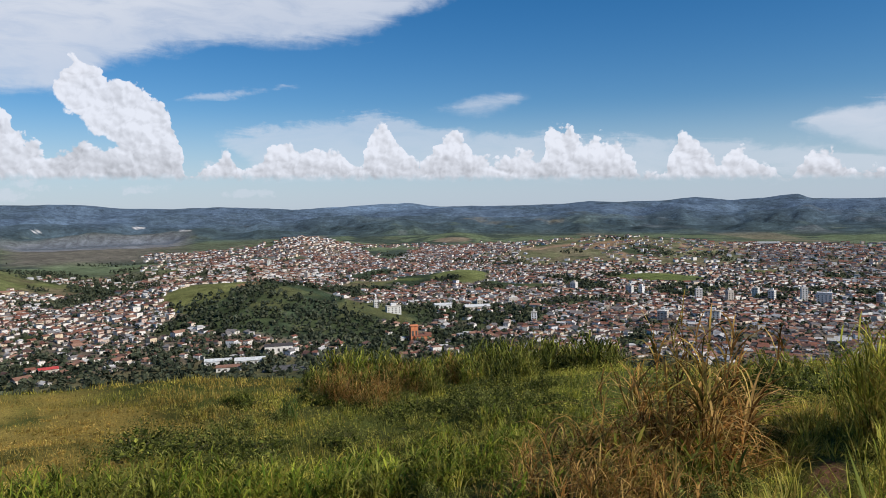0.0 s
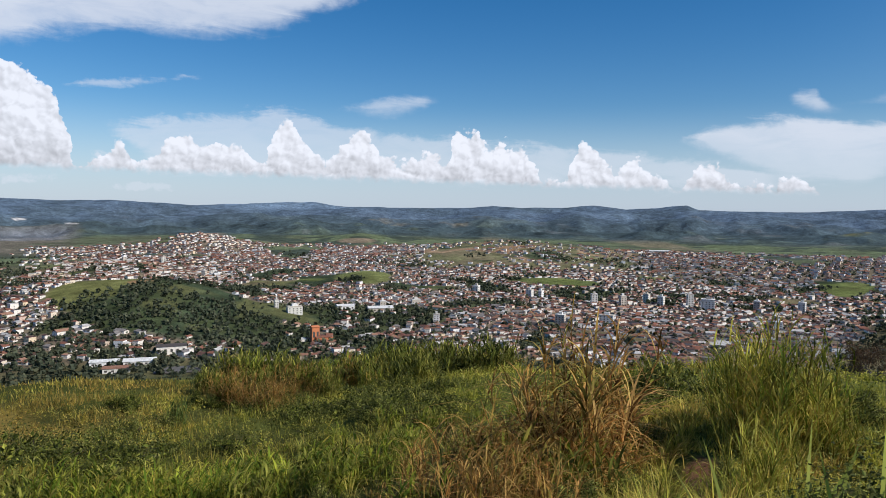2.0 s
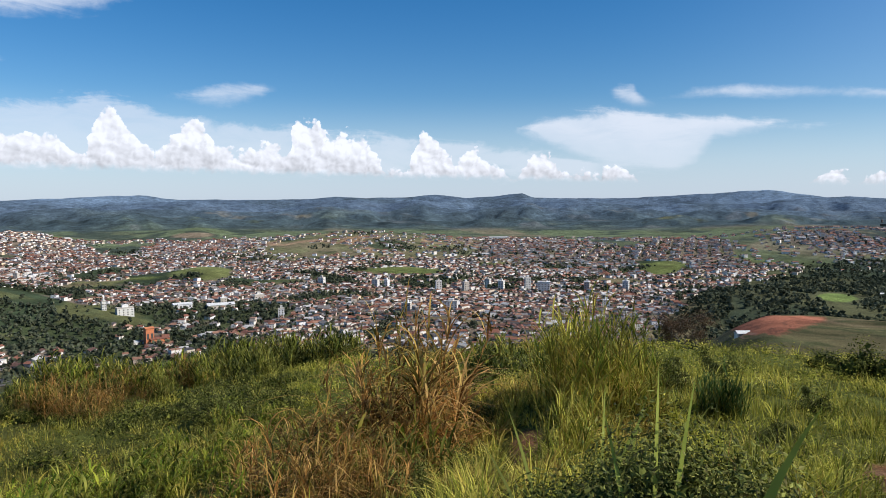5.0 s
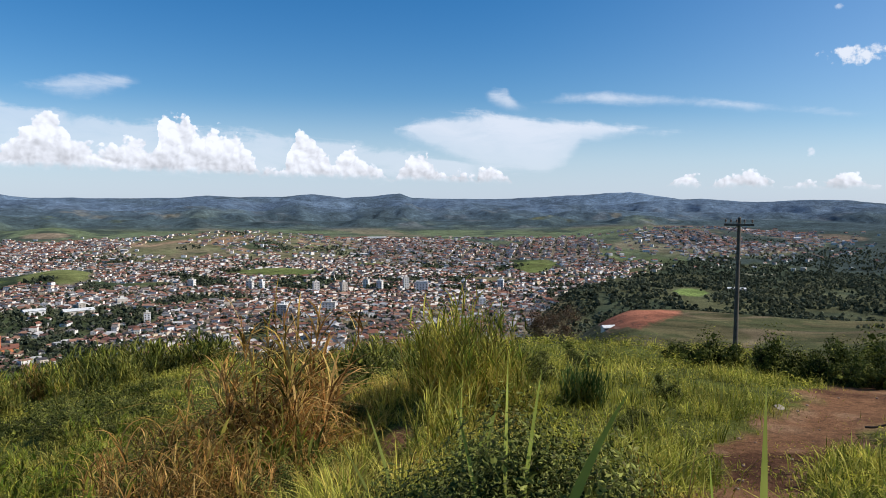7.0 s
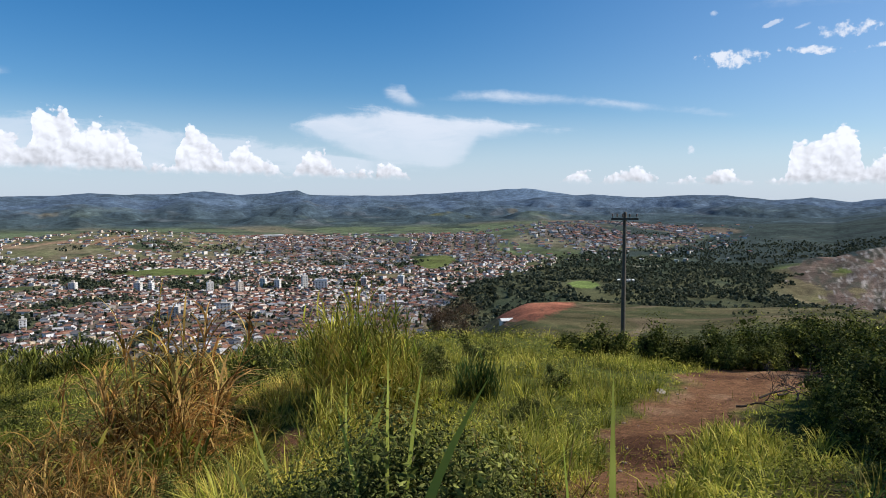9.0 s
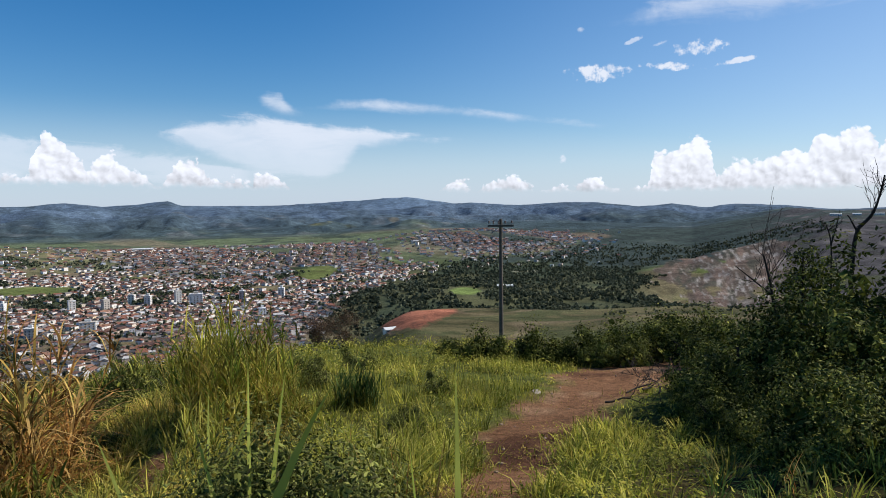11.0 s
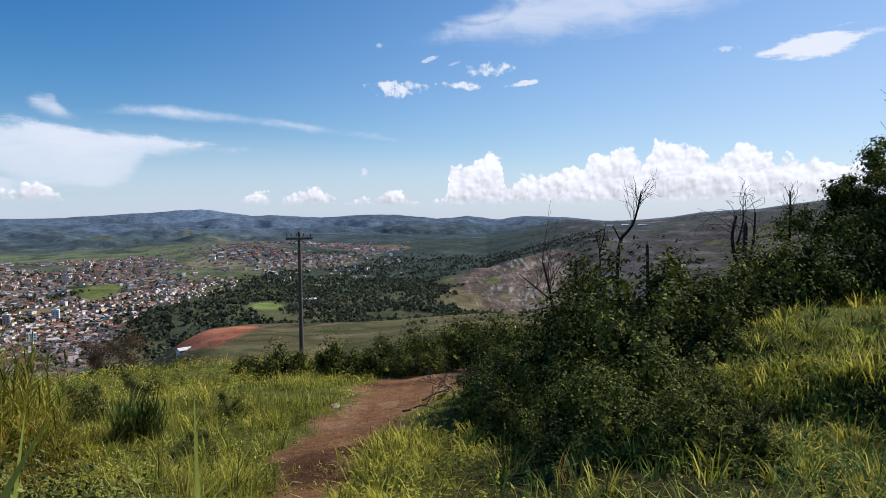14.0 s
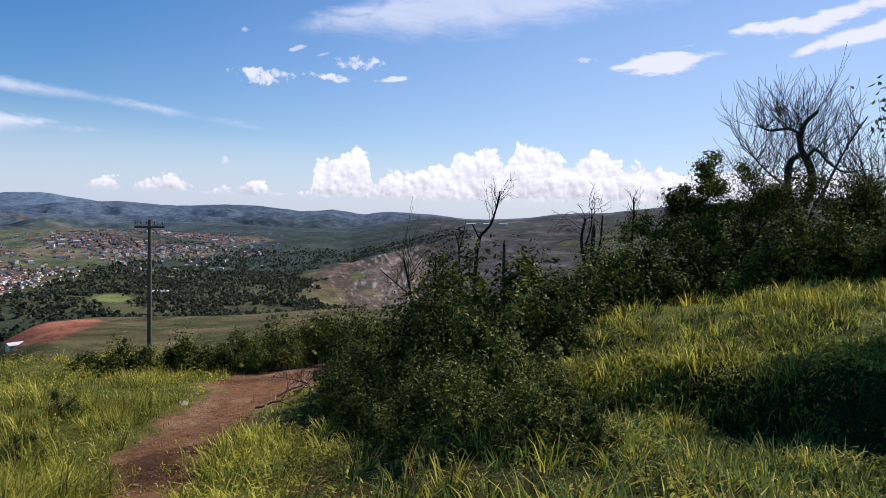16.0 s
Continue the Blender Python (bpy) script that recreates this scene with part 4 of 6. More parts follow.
def tubes(segments, sides=5):
    """Tapered round segments (a, b, radius at a, radius at b)."""
    a = np.array([s[0] for s in segments], float)
    b = np.array([s[1] for s in segments], float)
    ra, rb = np.array([s[2] for s in segments]), np.array([s[3] for s in segments])
    d = b - a
    d /= np.linalg.norm(d, axis=1, keepdims=True) + 1e-9
    u = np.cross(d, np.array((0.31, 0.87, 0.38)))
    u /= np.linalg.norm(u, axis=1, keepdims=True) + 1e-9
    w = np.cross(d, u)
    ang = np.linspace(0, 2 * np.pi, sides, endpoint=False)
    ring = u[:, None] * np.cos(ang)[None, :, None] + w[:, None] * np.sin(ang)[None, :, None]
    v = np.concatenate([a[:, None] + ring * ra[:, None, None], b[:, None] + ring * rb[:, None, None]], 1)
    k = np.arange(sides)
    f = np.stack([k, (k + 1) % sides, (k + 1) % sides + sides, k + sides], -1)[None] + (np.arange(len(a)) * 2 * sides)[:, None, None]
    return v.reshape(-1, 3), f.reshape(-1, 4)


def dryness(x, y):
    """Where the grass has turned to straw, 0 to 1."""
    b, r = np.degrees(np.arctan2(x, y)), np.hypot(x, y)
    d = (0.12 + 0.5 * smooth(grain(x, y, 9, 91, 3), 0.0, 0.5)) * (1 - 0.55 * smooth(b, 32, 42))
    d = d + 0.25 * smooth(-b, 2, 12) * smooth(r, 24, 30)
    d = np.maximum(d, 0.85 * smooth(-b, 13, 22) * smooth(r, 24, 28) * (1 - smooth(r, 46, 54)) * (0.6 + 0.4 * grain(x, y, 6, 92, 2)))
    d = np.maximum(d, 0.9 * smooth(b, 4, 9) * (1 - smooth(b, 22, 26)) * smooth(r, 9, 11) * (1 - smooth(r, 17, 21)))
    d = np.maximum(d, 0.7 * np.exp(-((b - 28.5) / 2.2) ** 2) * (1 - smooth(r, 14, 18)))
    d = np.maximum(d, 0.95 * smooth(b, 14, 18) * (1 - smooth(b, 36, 42)) * smooth(r, 5, 8) * (1 - smooth(r, 20, 24)) * smooth(grain(x, y, 2.4, 93, 3), 0.0, 0.2))
    return np.clip(d, 0, 1)


def build_grass():
    """The meadow: tufts of blades, long and short by patches, with bare gaps, thinner where the track is trodden."""
    n = 45000
    r = np.exp(rng.uniform(np.log(3.6), np.log(66), n))
    b = rng.uniform(-40, 114, n)
    r[4400:14400], b[4400:14400] = np.exp(rng.uniform(np.log(5), np.log(34), 10000)), rng.uniform(20, 66, 10000)
    x, y = polar(b, r)
    r[-6000:], b[-6000:] = rng.uniform(10, 21, 6000), rng.uniform(80, 114, 6000)
    r[-16000:-12500], b[-16000:-12500] = rng.uniform(9.4, 14.0, 3500), rng.uniform(84, 114, 3500)
    r[-12500:-6000], b[-12500:-6000] = rng.uniform(20, 60, 6500), rng.uniform(-38, 12, 6500)
    x, y = polar(b, r)
    r[1400:4400], b[1400:4400] = rng.uniform(21, 60, 3000), rng.uniform(-38, -12, 3000)
    r[:1400], b[:1400] = rng.uniform(1.0, 6.0, 1400), rng.uniform(-180, 180, 1400)
    r[:1400] = np.where((b[:1400] > -38) & (b[:1400] < 112), np.minimum(r[:1400], 4.4), r[:1400])
    x, y = polar(b, r)
    path = near_path(x, y)
    gap = grain(x, y, 1.7, 95, 3, 0.7)
    shade = smooth(b, 58, 66)
    forced = (np.arange(n) >= n - 16000) & ((np.arange(n) < n - 12500) | (np.arange(n) >= n - 6000)) & (rng.random(n) < 0.8)
    keep = forced | (rng.random(n) > path * np.where(grain(x, y, 0.9, 98, 2) > 0.12, 0.35, 0.8)) & (rng.random(n) < 0.22 - 0.18 * shade + (0.85 + 0.1 * shade) * smooth(gap, -0.25 + 0.2 * shade, 0.12 + 0.15 * shade))
    x, y, r, b, path, gap = x[keep], y[keep], r[keep], b[keep], path[keep], gap[keep]
    per = 6
    m = len(x)
    bank = ochre_bank(b, r)
    spread = (0.07 + 0.010 * r)[:, None]
    bx = (x[:, None] + rng.normal(size=(m, per)) * spread).ravel()
    by = (y[:, None] + rng.normal(size=(m, per)) * spread).ravel()
    rr = np.repeat(r, per)
    lush = (0.10 + 0.42 * smooth(gap, -0.15, 0.45) + 0.22 * smooth(grain(x, y, 7, 96, 3), -0.1, 0.5)) * (1 - 0.8 * path) * (1 - 0.45 * bank) * (1 - 0.45 * smooth(b, 48, 62))
    k = m * per
    base = np.stack([bx, by, ground_z(bx, by) - 0.03], -1)
    turn, long = rng.uniform(0, 2 * np.pi, k), np.repeat(lush, per) * rng.uniform(0.5, 1.45, k)
    wide, lean, droop = (0.010 + 0.0010 * rr) * rng.uniform(0.7, 1.4, k), rng.uniform(0.05, 0.7, k), rng.uniform(0.0, 0.6, k)
    close = rr < 17
    dry = np.clip(np.repeat(np.maximum(dryness(x, y) * (1 - 0.6 * smooth(b, 60, 70)), 0.95 * bank) + rng.normal(size=m) * 0.2, per) + 0.5 * np.repeat(path, per) + rng.normal(size=k) * 0.12, 0, 1)
    near_part = blades(base[close], turn[close], long[close], wide[close], lean[close], droop[close], 2)
    far_part = blades(base[~close], turn[~close], long[~close], wide[~close] * 0.85, lean[~close], droop[~close] * 0.3, 1)
    v, f = join([near_part, far_part])
    # darker blades at the right, a colour in place of the shade there
    shade_green = np.repeat((b > 70) & (rng.random(m) < np.where(r > 12.4, 0.2, 0.55)), per)
    me = mesh_from("meadow_grass", v, f, [GRASS, BLUE_CANE], np.concatenate([np.repeat(shade_green[close], 2), shade_green[~close]]).astype(int), dry=np.concatenate([np.repeat(dry[close], 6), np.repeat(dry[~close], 4)]))
    tagged(new("meadow_grass", me), "tufted green and straw-coloured grass covering the hilltop", "grass", kind="stuff")


def build_tussocks():
    """Taller bunches of grass that stand out of the meadow."""
    n = 3000
    r = np.exp(rng.uniform(np.log(4.5), np.log(50), n))
    b = rng.uniform(-38, 112, n)
    r[-260:], b[-260:] = rng.uniform(7.5, 27, 260), rng.uniform(22.5, 28, 260)
    r[-620:-260], b[-620:-260] = rng.uniform(8.6, 11.9, 360), rng.uniform(78, 112, 360)
    r[-1300:-620], b[-1300:-620] = rng.uniform(12.5, 21, 680), rng.uniform(85, 113, 680)
    x, y = polar(b, r)
    keep = (near_path(x, y) < 0.25) & (ochre_bank(b, r) < 0.5) & (rng.random(n) < 0.3 + 0.7 * smooth(grain(x, y, 6, 97, 2), -0.2, 0.3))
    x, y, r, b = x[keep], y[keep], r[keep], b[keep]
    m, per = len(x), 22
    k = m * per
    a, d = rng.uniform(0, 2 * np.pi, k), np.sqrt(rng.random(k)) * 0.16
    tall = np.repeat(rng.uniform(0.4, 0.85, m) * (1 - 0.4 * smooth(b, 48, 62)), per)
    bx, by = np.repeat(x, per) + np.cos(a) * d, np.repeat(y, per) + np.sin(a) * d
    v, f = blades(np.stack([bx, by, ground_z(bx, by) - 0.03], -1), a + rng.normal(size=k) * 0.4, tall * rng.uniform(0.55, 1.2, k), (0.012 + 0.0007 * np.repeat(r, per)) * rng.uniform(0.7, 1.3, k),
                  rng.uniform(0.05, 0.55, k), rng.uniform(0.05, 0.55, k), 3, 0.3)
    dry = np.clip(np.repeat(dryness(x, y) * 0.7 + rng.normal(size=m) * 0.2, per) + rng.normal(size=k) * 0.12, 0, 1)
    # some bunches at the right darkened by leaf colour to look shaded
    shade_green = np.repeat((b > 70) & (rng.random(m) < np.where(r > 12.4, 0.2, 0.6)), per)
    me = mesh_from("grass_tussocks", v, f, [GRASS, BLUE_CANE], np.repeat(shade_green, 3).astype(int), dry=np.repeat(dry, 8))
    tagged(new("grass_tussocks", me), "taller bunches of green grass standing in the meadow", "grass", kind="stuff")


build_tussocks()
build_grass()


def cane_clump(kind, seed, stalks, height, radius, dry, label, group, width=0.03, hang=0.5, per=11, stuff=CANE):
    """Leaning stalks with long leaves set along them."""
    g = np.random.default_rng(seed)
    a, d = g.uniform(0, 2 * np.pi, stalks), radius * np.sqrt(g.random(stalks))
    foot = np.stack([np.cos(a) * d, np.sin(a) * d, np.full(stalks, -0.05)], -1)
    way = np.stack([np.cos(a) * 0.12 + g.normal(size=stalks) * 0.13, np.sin(a) * 0.12 + g.normal(size=stalks) * 0.13, np.ones(stalks)], -1)
    tall = height * g.uniform(0.5, 0.9, stalks)
    tip = foot + way * tall[:, None]
    n = stalks * per
    own = np.repeat(np.arange(stalks), per)
    t = g.uniform(0.08, 1.0, n)
    base = foot[own] + way[own] * (tall[own] * t)[:, None]
    length = height * (0.2 + 0.2 * g.random(n)) * (1.25 - 0.4 * t)
    v, f = blades(base, g.uniform(0, 2 * np.pi, n), length, width * g.uniform(0.55, 1.3, n), g.uniform(0.2, 0.75, n) * (1.15 - 0.5 * t), hang * g.uniform(0.3, 1.5, n), 5, 0.4)
    dr = np.clip(dry + g.normal(size=stalks)[own] * 0.18 + g.normal(size=n) * 0.15 + 0.15 * (0.5 - t), 0, 1)
    e = new(kind)
    part("leafage", mesh_from("leafage", v, f, [stuff], dry=np.repeat(dr, 12)), e)
    v, f = tubes([(p, q, 0.013, 0.005) for p, q in zip(foot, tip)], 5)
    part("stalkwork", mesh_from("stalkwork", v, f, [CANE], dry=np.full(len(v), min(1.0, dry + 0.3))), e)
    return tagged(e, label, "tall grass", group)


def scatter(makers, spots, origin=(0.0, 0.0)):
    """Puts copies of the first things at spots of (bearing, distance, size); each kind stands first at one of them."""
    for i, (b, r, s) in enumerate(spots):
        x, y = polar(b, r)
        x, y = x + origin[0], y + origin[1]
        m = pose(x, y, float(ground_z(x, y)) - 0.06, 0, 0, (i * 137.5) % 360)
        k = i % len(makers)
        if i < len(makers):
            makers[k].matrix_basis = m
            makers[k].scale = (s,) * 3
        else:
            c = copy_thing(makers[k], m)
            c.scale = (s,) * 3


GREEN_CANE = [cane_clump("cane_clump", 10 + i, 38, 2.9, 1.0, 0.04 + 0.05 * i, "dense green cane grass clump with arching blades", "cane thicket on the brow", 0.09, 0.45, 8, (SHRUB, HERB, SHRUB, CANE)[i]) for i in range(4)]
spots = [(b + rng.uniform(-0.5, 0.5), rng.uniform(49, 57), rng.uniform(0.6, 1.1)) for b in np.arange(-11, 14, 0.65)]
spots += [(b + rng.uniform(-1, 1), rng.uniform(43, 48), rng.uniform(0.55, 0.85)) for b in np.arange(-9, 8, 1.5)]
spots += [(24 + i * 0.8, 29 + rng.uniform(-1.5, 1.5), rng.uniform(0.5, 0.75)) for i in range(4)]
spots += [(17.0, 13.2, 0.75), (11.0, 12.2, 0.6), (19.8, 12.5, 0.6), (14.2, 13.2, 0.65), (7.5, 11.5, 0.5)]
scatter(GREEN_CANE, spots)
LOW_CANE = [cane_clump("young_cane", 30 + i, 13, 1.5, 0.6, 0.0, "low bright green cane shoots in the meadow", "young cane on the slope", 0.055, 0.6, 8, (CANE, HERB, CANE)[i]) for i in range(3)]
scatter(LOW_CANE, [(rng.uniform(-34, 4), rng.uniform(19, 24.5), rng.uniform(0.7, 1.15)) for _ in range(90)] + [(rng.uniform(-4, 8), rng.uniform(19, 30), rng.uniform(0.5, 0.85)) for _ in range(34)])
DRY_CANE = [cane_clump("dry_cane_clump", 50 + i, 17, 3.0, 0.75, 0.95, "withered brown cane clump with broken curling leaves", "withered cane by the trail", 0.036, 0.75, 17) for i in range(4)]
spots = [(9, 12.5, 0.75), (11.5, 13.5, 0.85), (13.5, 12.5, 0.8), (15.5, 14.0, 0.9), (17.5, 14.3, 1.15), (19.0, 14.8, 1.4), (19.5, 13.8, 0.85), (16.4, 15.2, 1.0), (12.2, 15.0, 0.8), (13.2, 10.6, 0.6), (16.5, 10.4, 0.6), (20.0, 16.5, 1.35), (10.3, 9.8, 0.5), (6.5, 13.5, 0.6), (14.5, 11.5, 0.62),
         (18.5, 11.8, 0.6), (11, 11.2, 0.55), (21.5, 15, 0.7), (8, 15.5, 0.6), (16.8, 16.5, 0.85), (-7.5, 42, 0.9), (-9, 44, 0.9), (-6, 40, 0.7), (-5, 45, 0.9), (-3.5, 48, 0.9), (3.5, 13.6, 0.45), (-8, 47, 0.8), (-10, 46, 0.7), (-1.5, 47, 0.7), (0.5, 49, 0.8), (-4.5, 42, 0.5), (-2.5, 44, 0.5)]
scatter(DRY_CANE, spots)
MIX_CANE = [cane_clump("tall_cane_clump", 70 + i, 19, 2.7, 0.6, 0.22, "tall yellow-green cane clump beside the footpath", "cane beside the footpath", 0.034, 0.35, 14, (GRASS, CANE, GRASS)[i]) for i in range(3)]
scatter(MIX_CANE, [(31.8, 15.8, 0.9), (33.4, 15.3, 0.95), (35.2, 16.2, 1.0), (33, 17.8, 1.05), (36.5, 17.2, 0.85), (34.3, 16.6, 0.95), (32.4, 16.8, 0.9), (38, 16, 0.6), (34.5, 12.0, 0.55), (32.8, 11.5, 0.6), (30.5, 18.5, 0.7)])

BLUE = [cane_clump("blue_green_cane", 90 + i, 34, 1.9, 0.55, 0.02, "dense upright blue-green cane clump in the meadow", "blue-green cane", 0.045, 0.2, 7, BLUE_CANE) for i in range(2)]
scatter(BLUE, [(42.4, 17.6, 0.6), (43.2, 18.0, 0.66), (44.0, 17.7, 0.55), (24.6, 27.5, 0.8), (25.4, 28.5, 0.85), (26.3, 28, 0.7), (-12.8, 37, 0.8)])


def spear(x, y, height, width, heading, lean, droop, dry, twist=0.5):
    """One long pointed leaf, standing alone."""
    v, f = blades(np.array([(0.0, 0.0, 0.0)]), np.array([radians(heading)]), np.array([height]), np.array([width * 1.35]), np.array([lean]), np.array([droop]), 12, math.pi / 2 - math.atan2(x, y) - radians(heading) - 0.7 + 0.4 * (twist - 0.9))
    e = root("grass_spear", x, y)
    part("leaf", mesh_from("leaf", v, f, [SPEAR], dry=np.full(len(v), dry)), e)
    tagged(e, "long pointed green grass leaf standing alone", "grass", "lone grass spears")


SPEARS = ((2.60, 1.26, 1.52, 0.046, 70, 0.02, 0.0, 0.3, 0.9), (2.60, 1.33, 1.28, 0.038, 110, 0.10, 0.0, 0.0, 0.6),
          (1.82, 1.70, 1.66, 0.04, -8, 0.20, 0.14, 0.0, 2.6), (2.1, 1.74, 0.98, 0.034, -20, 0.15, 0.0, 0.0, 1.3))
SPEARS_B = ((3.44, 3.88, 1.70, 0.04, 27, 0.03, 0.0, 0.25, 0.5), (3.52, 3.86, 1.6, 0.034, -20, 0.10, 0.02, 0.1, 1.2), (3.38, 3.98, 1.4, 0.036, 150, 0.12, 0.05, 0.1, 1.4),
            (3.84, 5.16, 1.5, 0.042, 27, 0.05, 0.0, 0.3, 0.5), (3.95, 5.12, 1.45, 0.038, -25, 0.14, 0.05, 0.2, 1.3), (3.78, 5.2, 1.45, 0.036, -35, 0.24, 0.08, 0.1, 1.3),
            (3.3, 5.1, 1.35, 0.036, 150, 0.2, 0.05, 0.3, 1.4), (3.1, 4.9, 1.2, 0.034, 150, 0.3, 0.1, 0.5, 1.4), (4.1, 4.9, 1.2, 0.03, -30, 0.2, 0.2, 0.2, 1.3))
for row in SPEARS + SPEARS_B:
    spear(*row)


def plume_mesh(seed):
    """Feathery seed heads on thin stems."""
    g = np.random.default_rng(seed)
    n = 9
    a = g.uniform(0, 2 * np.pi, n)
    base = np.stack([g.normal(size=n) * 0.18, g.normal(size=n) * 0.18, np.zeros(n)], -1)
    v, f = blades(base, a * 0.3 - 0.4, g.uniform(0.7, 1.1, n), np.full(n, 0.012), g.uniform(0.2, 0.45, n), g.uniform(0.1, 0.3, n), 6)
    return mesh_from("stem", v, f, [CANE], dry=np.full(len(v), 1.0))


plume = new("seeding_grass")
part("stem", plume_mesh(3), plume, "pale straw stems with seed heads")
tagged(plume, "pale straw-coloured seeding grass stems", "grass", "seeding grass")
scatter([plume], [(54, 6.0, 0.95), (55.5, 6.2, 0.9), (52.8, 5.6, 0.8), (46, 9, 0.9), (77, 8.5, 0.7), (22, 9.5, 0.8)])


def shrub_leaves(seed, n, rx, ry, rz, leaf, lumps=14, dry=0.0, slim=0.42, fill=0.55, stuff=SHRUB):
    """Leaves in uneven clumps inside a rounded outline that stands on the ground."""
    g = np.random.default_rng(seed)
    c = g.normal(size=(lumps, 3))
    c /= np.linalg.norm(c, axis=1, keepdims=True)
    c *= g.uniform(0.3, 0.95, (lumps, 1))
    c[:, 2] = np.abs(c[:, 2]) * 1.0 - 0.1
    own = g.integers(0, lumps, n)
    d = g.normal(size=(n, 3))
    d /= np.linalg.norm(d, axis=1, keepdims=True)
    d *= (g.random((n, 1)) ** fill) * g.uniform(0.16, 0.46, lumps)[own][:, None]
    p = (c[own] + d) * np.array((rx, ry, rz))
    p[:, 2] = np.maximum(p[:, 2] + rz * 0.22, 0.03)
    out = d / (np.linalg.norm(d, axis=1, keepdims=True) + 1e-9) + 0.35 * c[own] + g.normal(size=(n, 3)) * 0.38 + np.array((0, 0, 0.25))
    v, f = leaf_quads(p, d, leaf * g.uniform(0.6, 1.4, n), slim, g, out)
    # large hidden leaves, added inside to block light and darken the bush
    k = n // 10
    own = g.integers(0, lumps, k)
    q = (c[own] * g.uniform(0.2, 0.9, (k, 1)) + g.normal(size=(k, 3)) * 0.07) * np.array((rx, ry, rz))
    q[:, 2] = np.maximum(q[:, 2] + rz * 0.2, 0.05)
    v2, f2 = leaf_quads(q, g.normal(size=(k, 3)), np.full(k, min(rx, rz) * (0.2 if leaf > 0.08 else 0.1)), 0.7, g)
    v, f = np.concatenate([v, v2]), np.concatenate([f, f2 + len(v)])
    return mesh_from("foliage", v, f, [stuff], dry=np.repeat(np.concatenate([np.clip(dry + g.normal(size=n) * 0.2, 0, 1), np.zeros(k)]), 4))


def stems_mesh(seed, n, rx, ry, rz):
    g = np.random.default_rng(seed + 77)
    segs = []
    for _ in range(n):
        p = np.array((g.normal() * 0.08 * rx, g.normal() * 0.08 * ry, -0.1))
        t = np.array((g.uniform(-0.5, 0.5) * rx, g.uniform(-0.5, 0.5) * ry, rz * g.uniform(0.35, 0.65)))
        for i in range(4):
            q = p + (t - p) / (4 - i) + g.normal(size=3) * 0.05 * rz
            segs.append((p, q, 0.016 * rz * (1 - i * 0.2) + 0.004, 0.016 * rz * (0.8 - i * 0.2) + 0.004))
            p = q
    v, f = tubes(segs, 5)
    return mesh_from("stemwork", v, f, [BARK])


def shrub(kind, seed, n, rx, ry, rz, leaf, label, category="bush", group="", lumps=14, dry=0.0, slim=0.42, stuff=SHRUB):
    e = new(kind)
    part("foliage", shrub_leaves(seed, n, rx, ry, rz, leaf, lumps, dry, slim, 0.55, stuff), e)
    part("stemwork", stems_mesh(seed, 7, rx, ry, rz), e)
    return tagged(e, label, category, group)


SMALL = [shrub("shrub", 100 + i, 3200, 0.75, 0.75, 0.85, 0.058, "small olive-green leafy shrub among the grass", "shrub", "small shrubs in the grass", 14, 0.1, 0.36, OLIVE) for i in range(3)]
NEARBY = [shrub("leafy_shrub", 180 + i, 9500, 1.0, 1.0, 1.0, 0.042, "dense olive-green small-leaved shrub beside the footpath", "shrub", "leafy shrubs by the footpath", 30, 0.1, 0.46, OLIVE) for i in range(2)]
scatter(NEARBY, [(42.5, 5.3, 1.1), (46.0, 5.8, 0.9), (38.5, 5.6, 0.95), (41, 6.4, 0.95), (49.0, 5.4, 0.6)])
# first seven: undergrowth added beneath the withered cane to give it dark gaps
scatter(SMALL, [(9, 13.8, 0.85), (12, 13.0, 0.8), (15, 12.8, 0.9), (17.5, 13.4, 0.9), (13.5, 14.6, 0.9), (18.5, 12.3, 0.75), (10.5, 11.8, 0.6), (20.3, 10.5, 1.1), (21.8, 9.6, 0.9), (5.5, 15, 0.8), (-1, 18, 0.9), (45, 6.6, 0.7), (40, 8.4, 0.9), (22.5, 12.2, 0.95), (24.5, 13.5, 0.8), (25.5, 17, 0.9), (2, 33, 1.7), (4.5, 31, 1.3), (6, 28, 1.1), (-13.5, 37, 1.5), (-16, 36, 1.2), (47, 16, 0.7), (49, 20, 0.8), (45, 12.5, 0.7), (77, 10.5, 0.6), (81, 9.2, 0.55), (85.5, 10.5, 0.75), (88, 10.2, 0.5), (40, 21, 1.1), (42.5, 24, 1.2), (38.5, 24, 1.2)])
LOW = [shrub("low_bush", 160 + i, 1800, 2.0, 1.6, 0.95, 0.09, "low spreading dull olive-brown bush on the slope", "bush", "low bushes on the slope", 22, 0.25) for i in range(3)]
scatter(LOW, [(-21.5, 30, 1.4), (-18.5, 30.5, 1.5), (-24.5, 28.5, 1.3), (-16.3, 29, 1.3), (-23, 32, 1.2), (-19.5, 27.5, 1.1), (-14, 31, 1.0), (-30, 23, 0.5), (-17.5, 36, 0.9), (1, 36, 1.4), (4.5, 34, 1.2), (-3, 38, 1.2), (8, 30, 1.1), (26, 21, 1.0), (28, 25, 1.2), (24, 18, 0.8)] + [(rng.uniform(-9, 9), rng.uniform(25, 46), rng.uniform(0.4, 1.1)) for _ in range(22)])
BROW = [shrub("bush", 120 + i, 2900, 1.7, 1.6, 1.7, 0.11, "rounded dark green bush on the brow of the hill", "bush", "bushes along the brow", 16, 0.05) for i in range(4)]
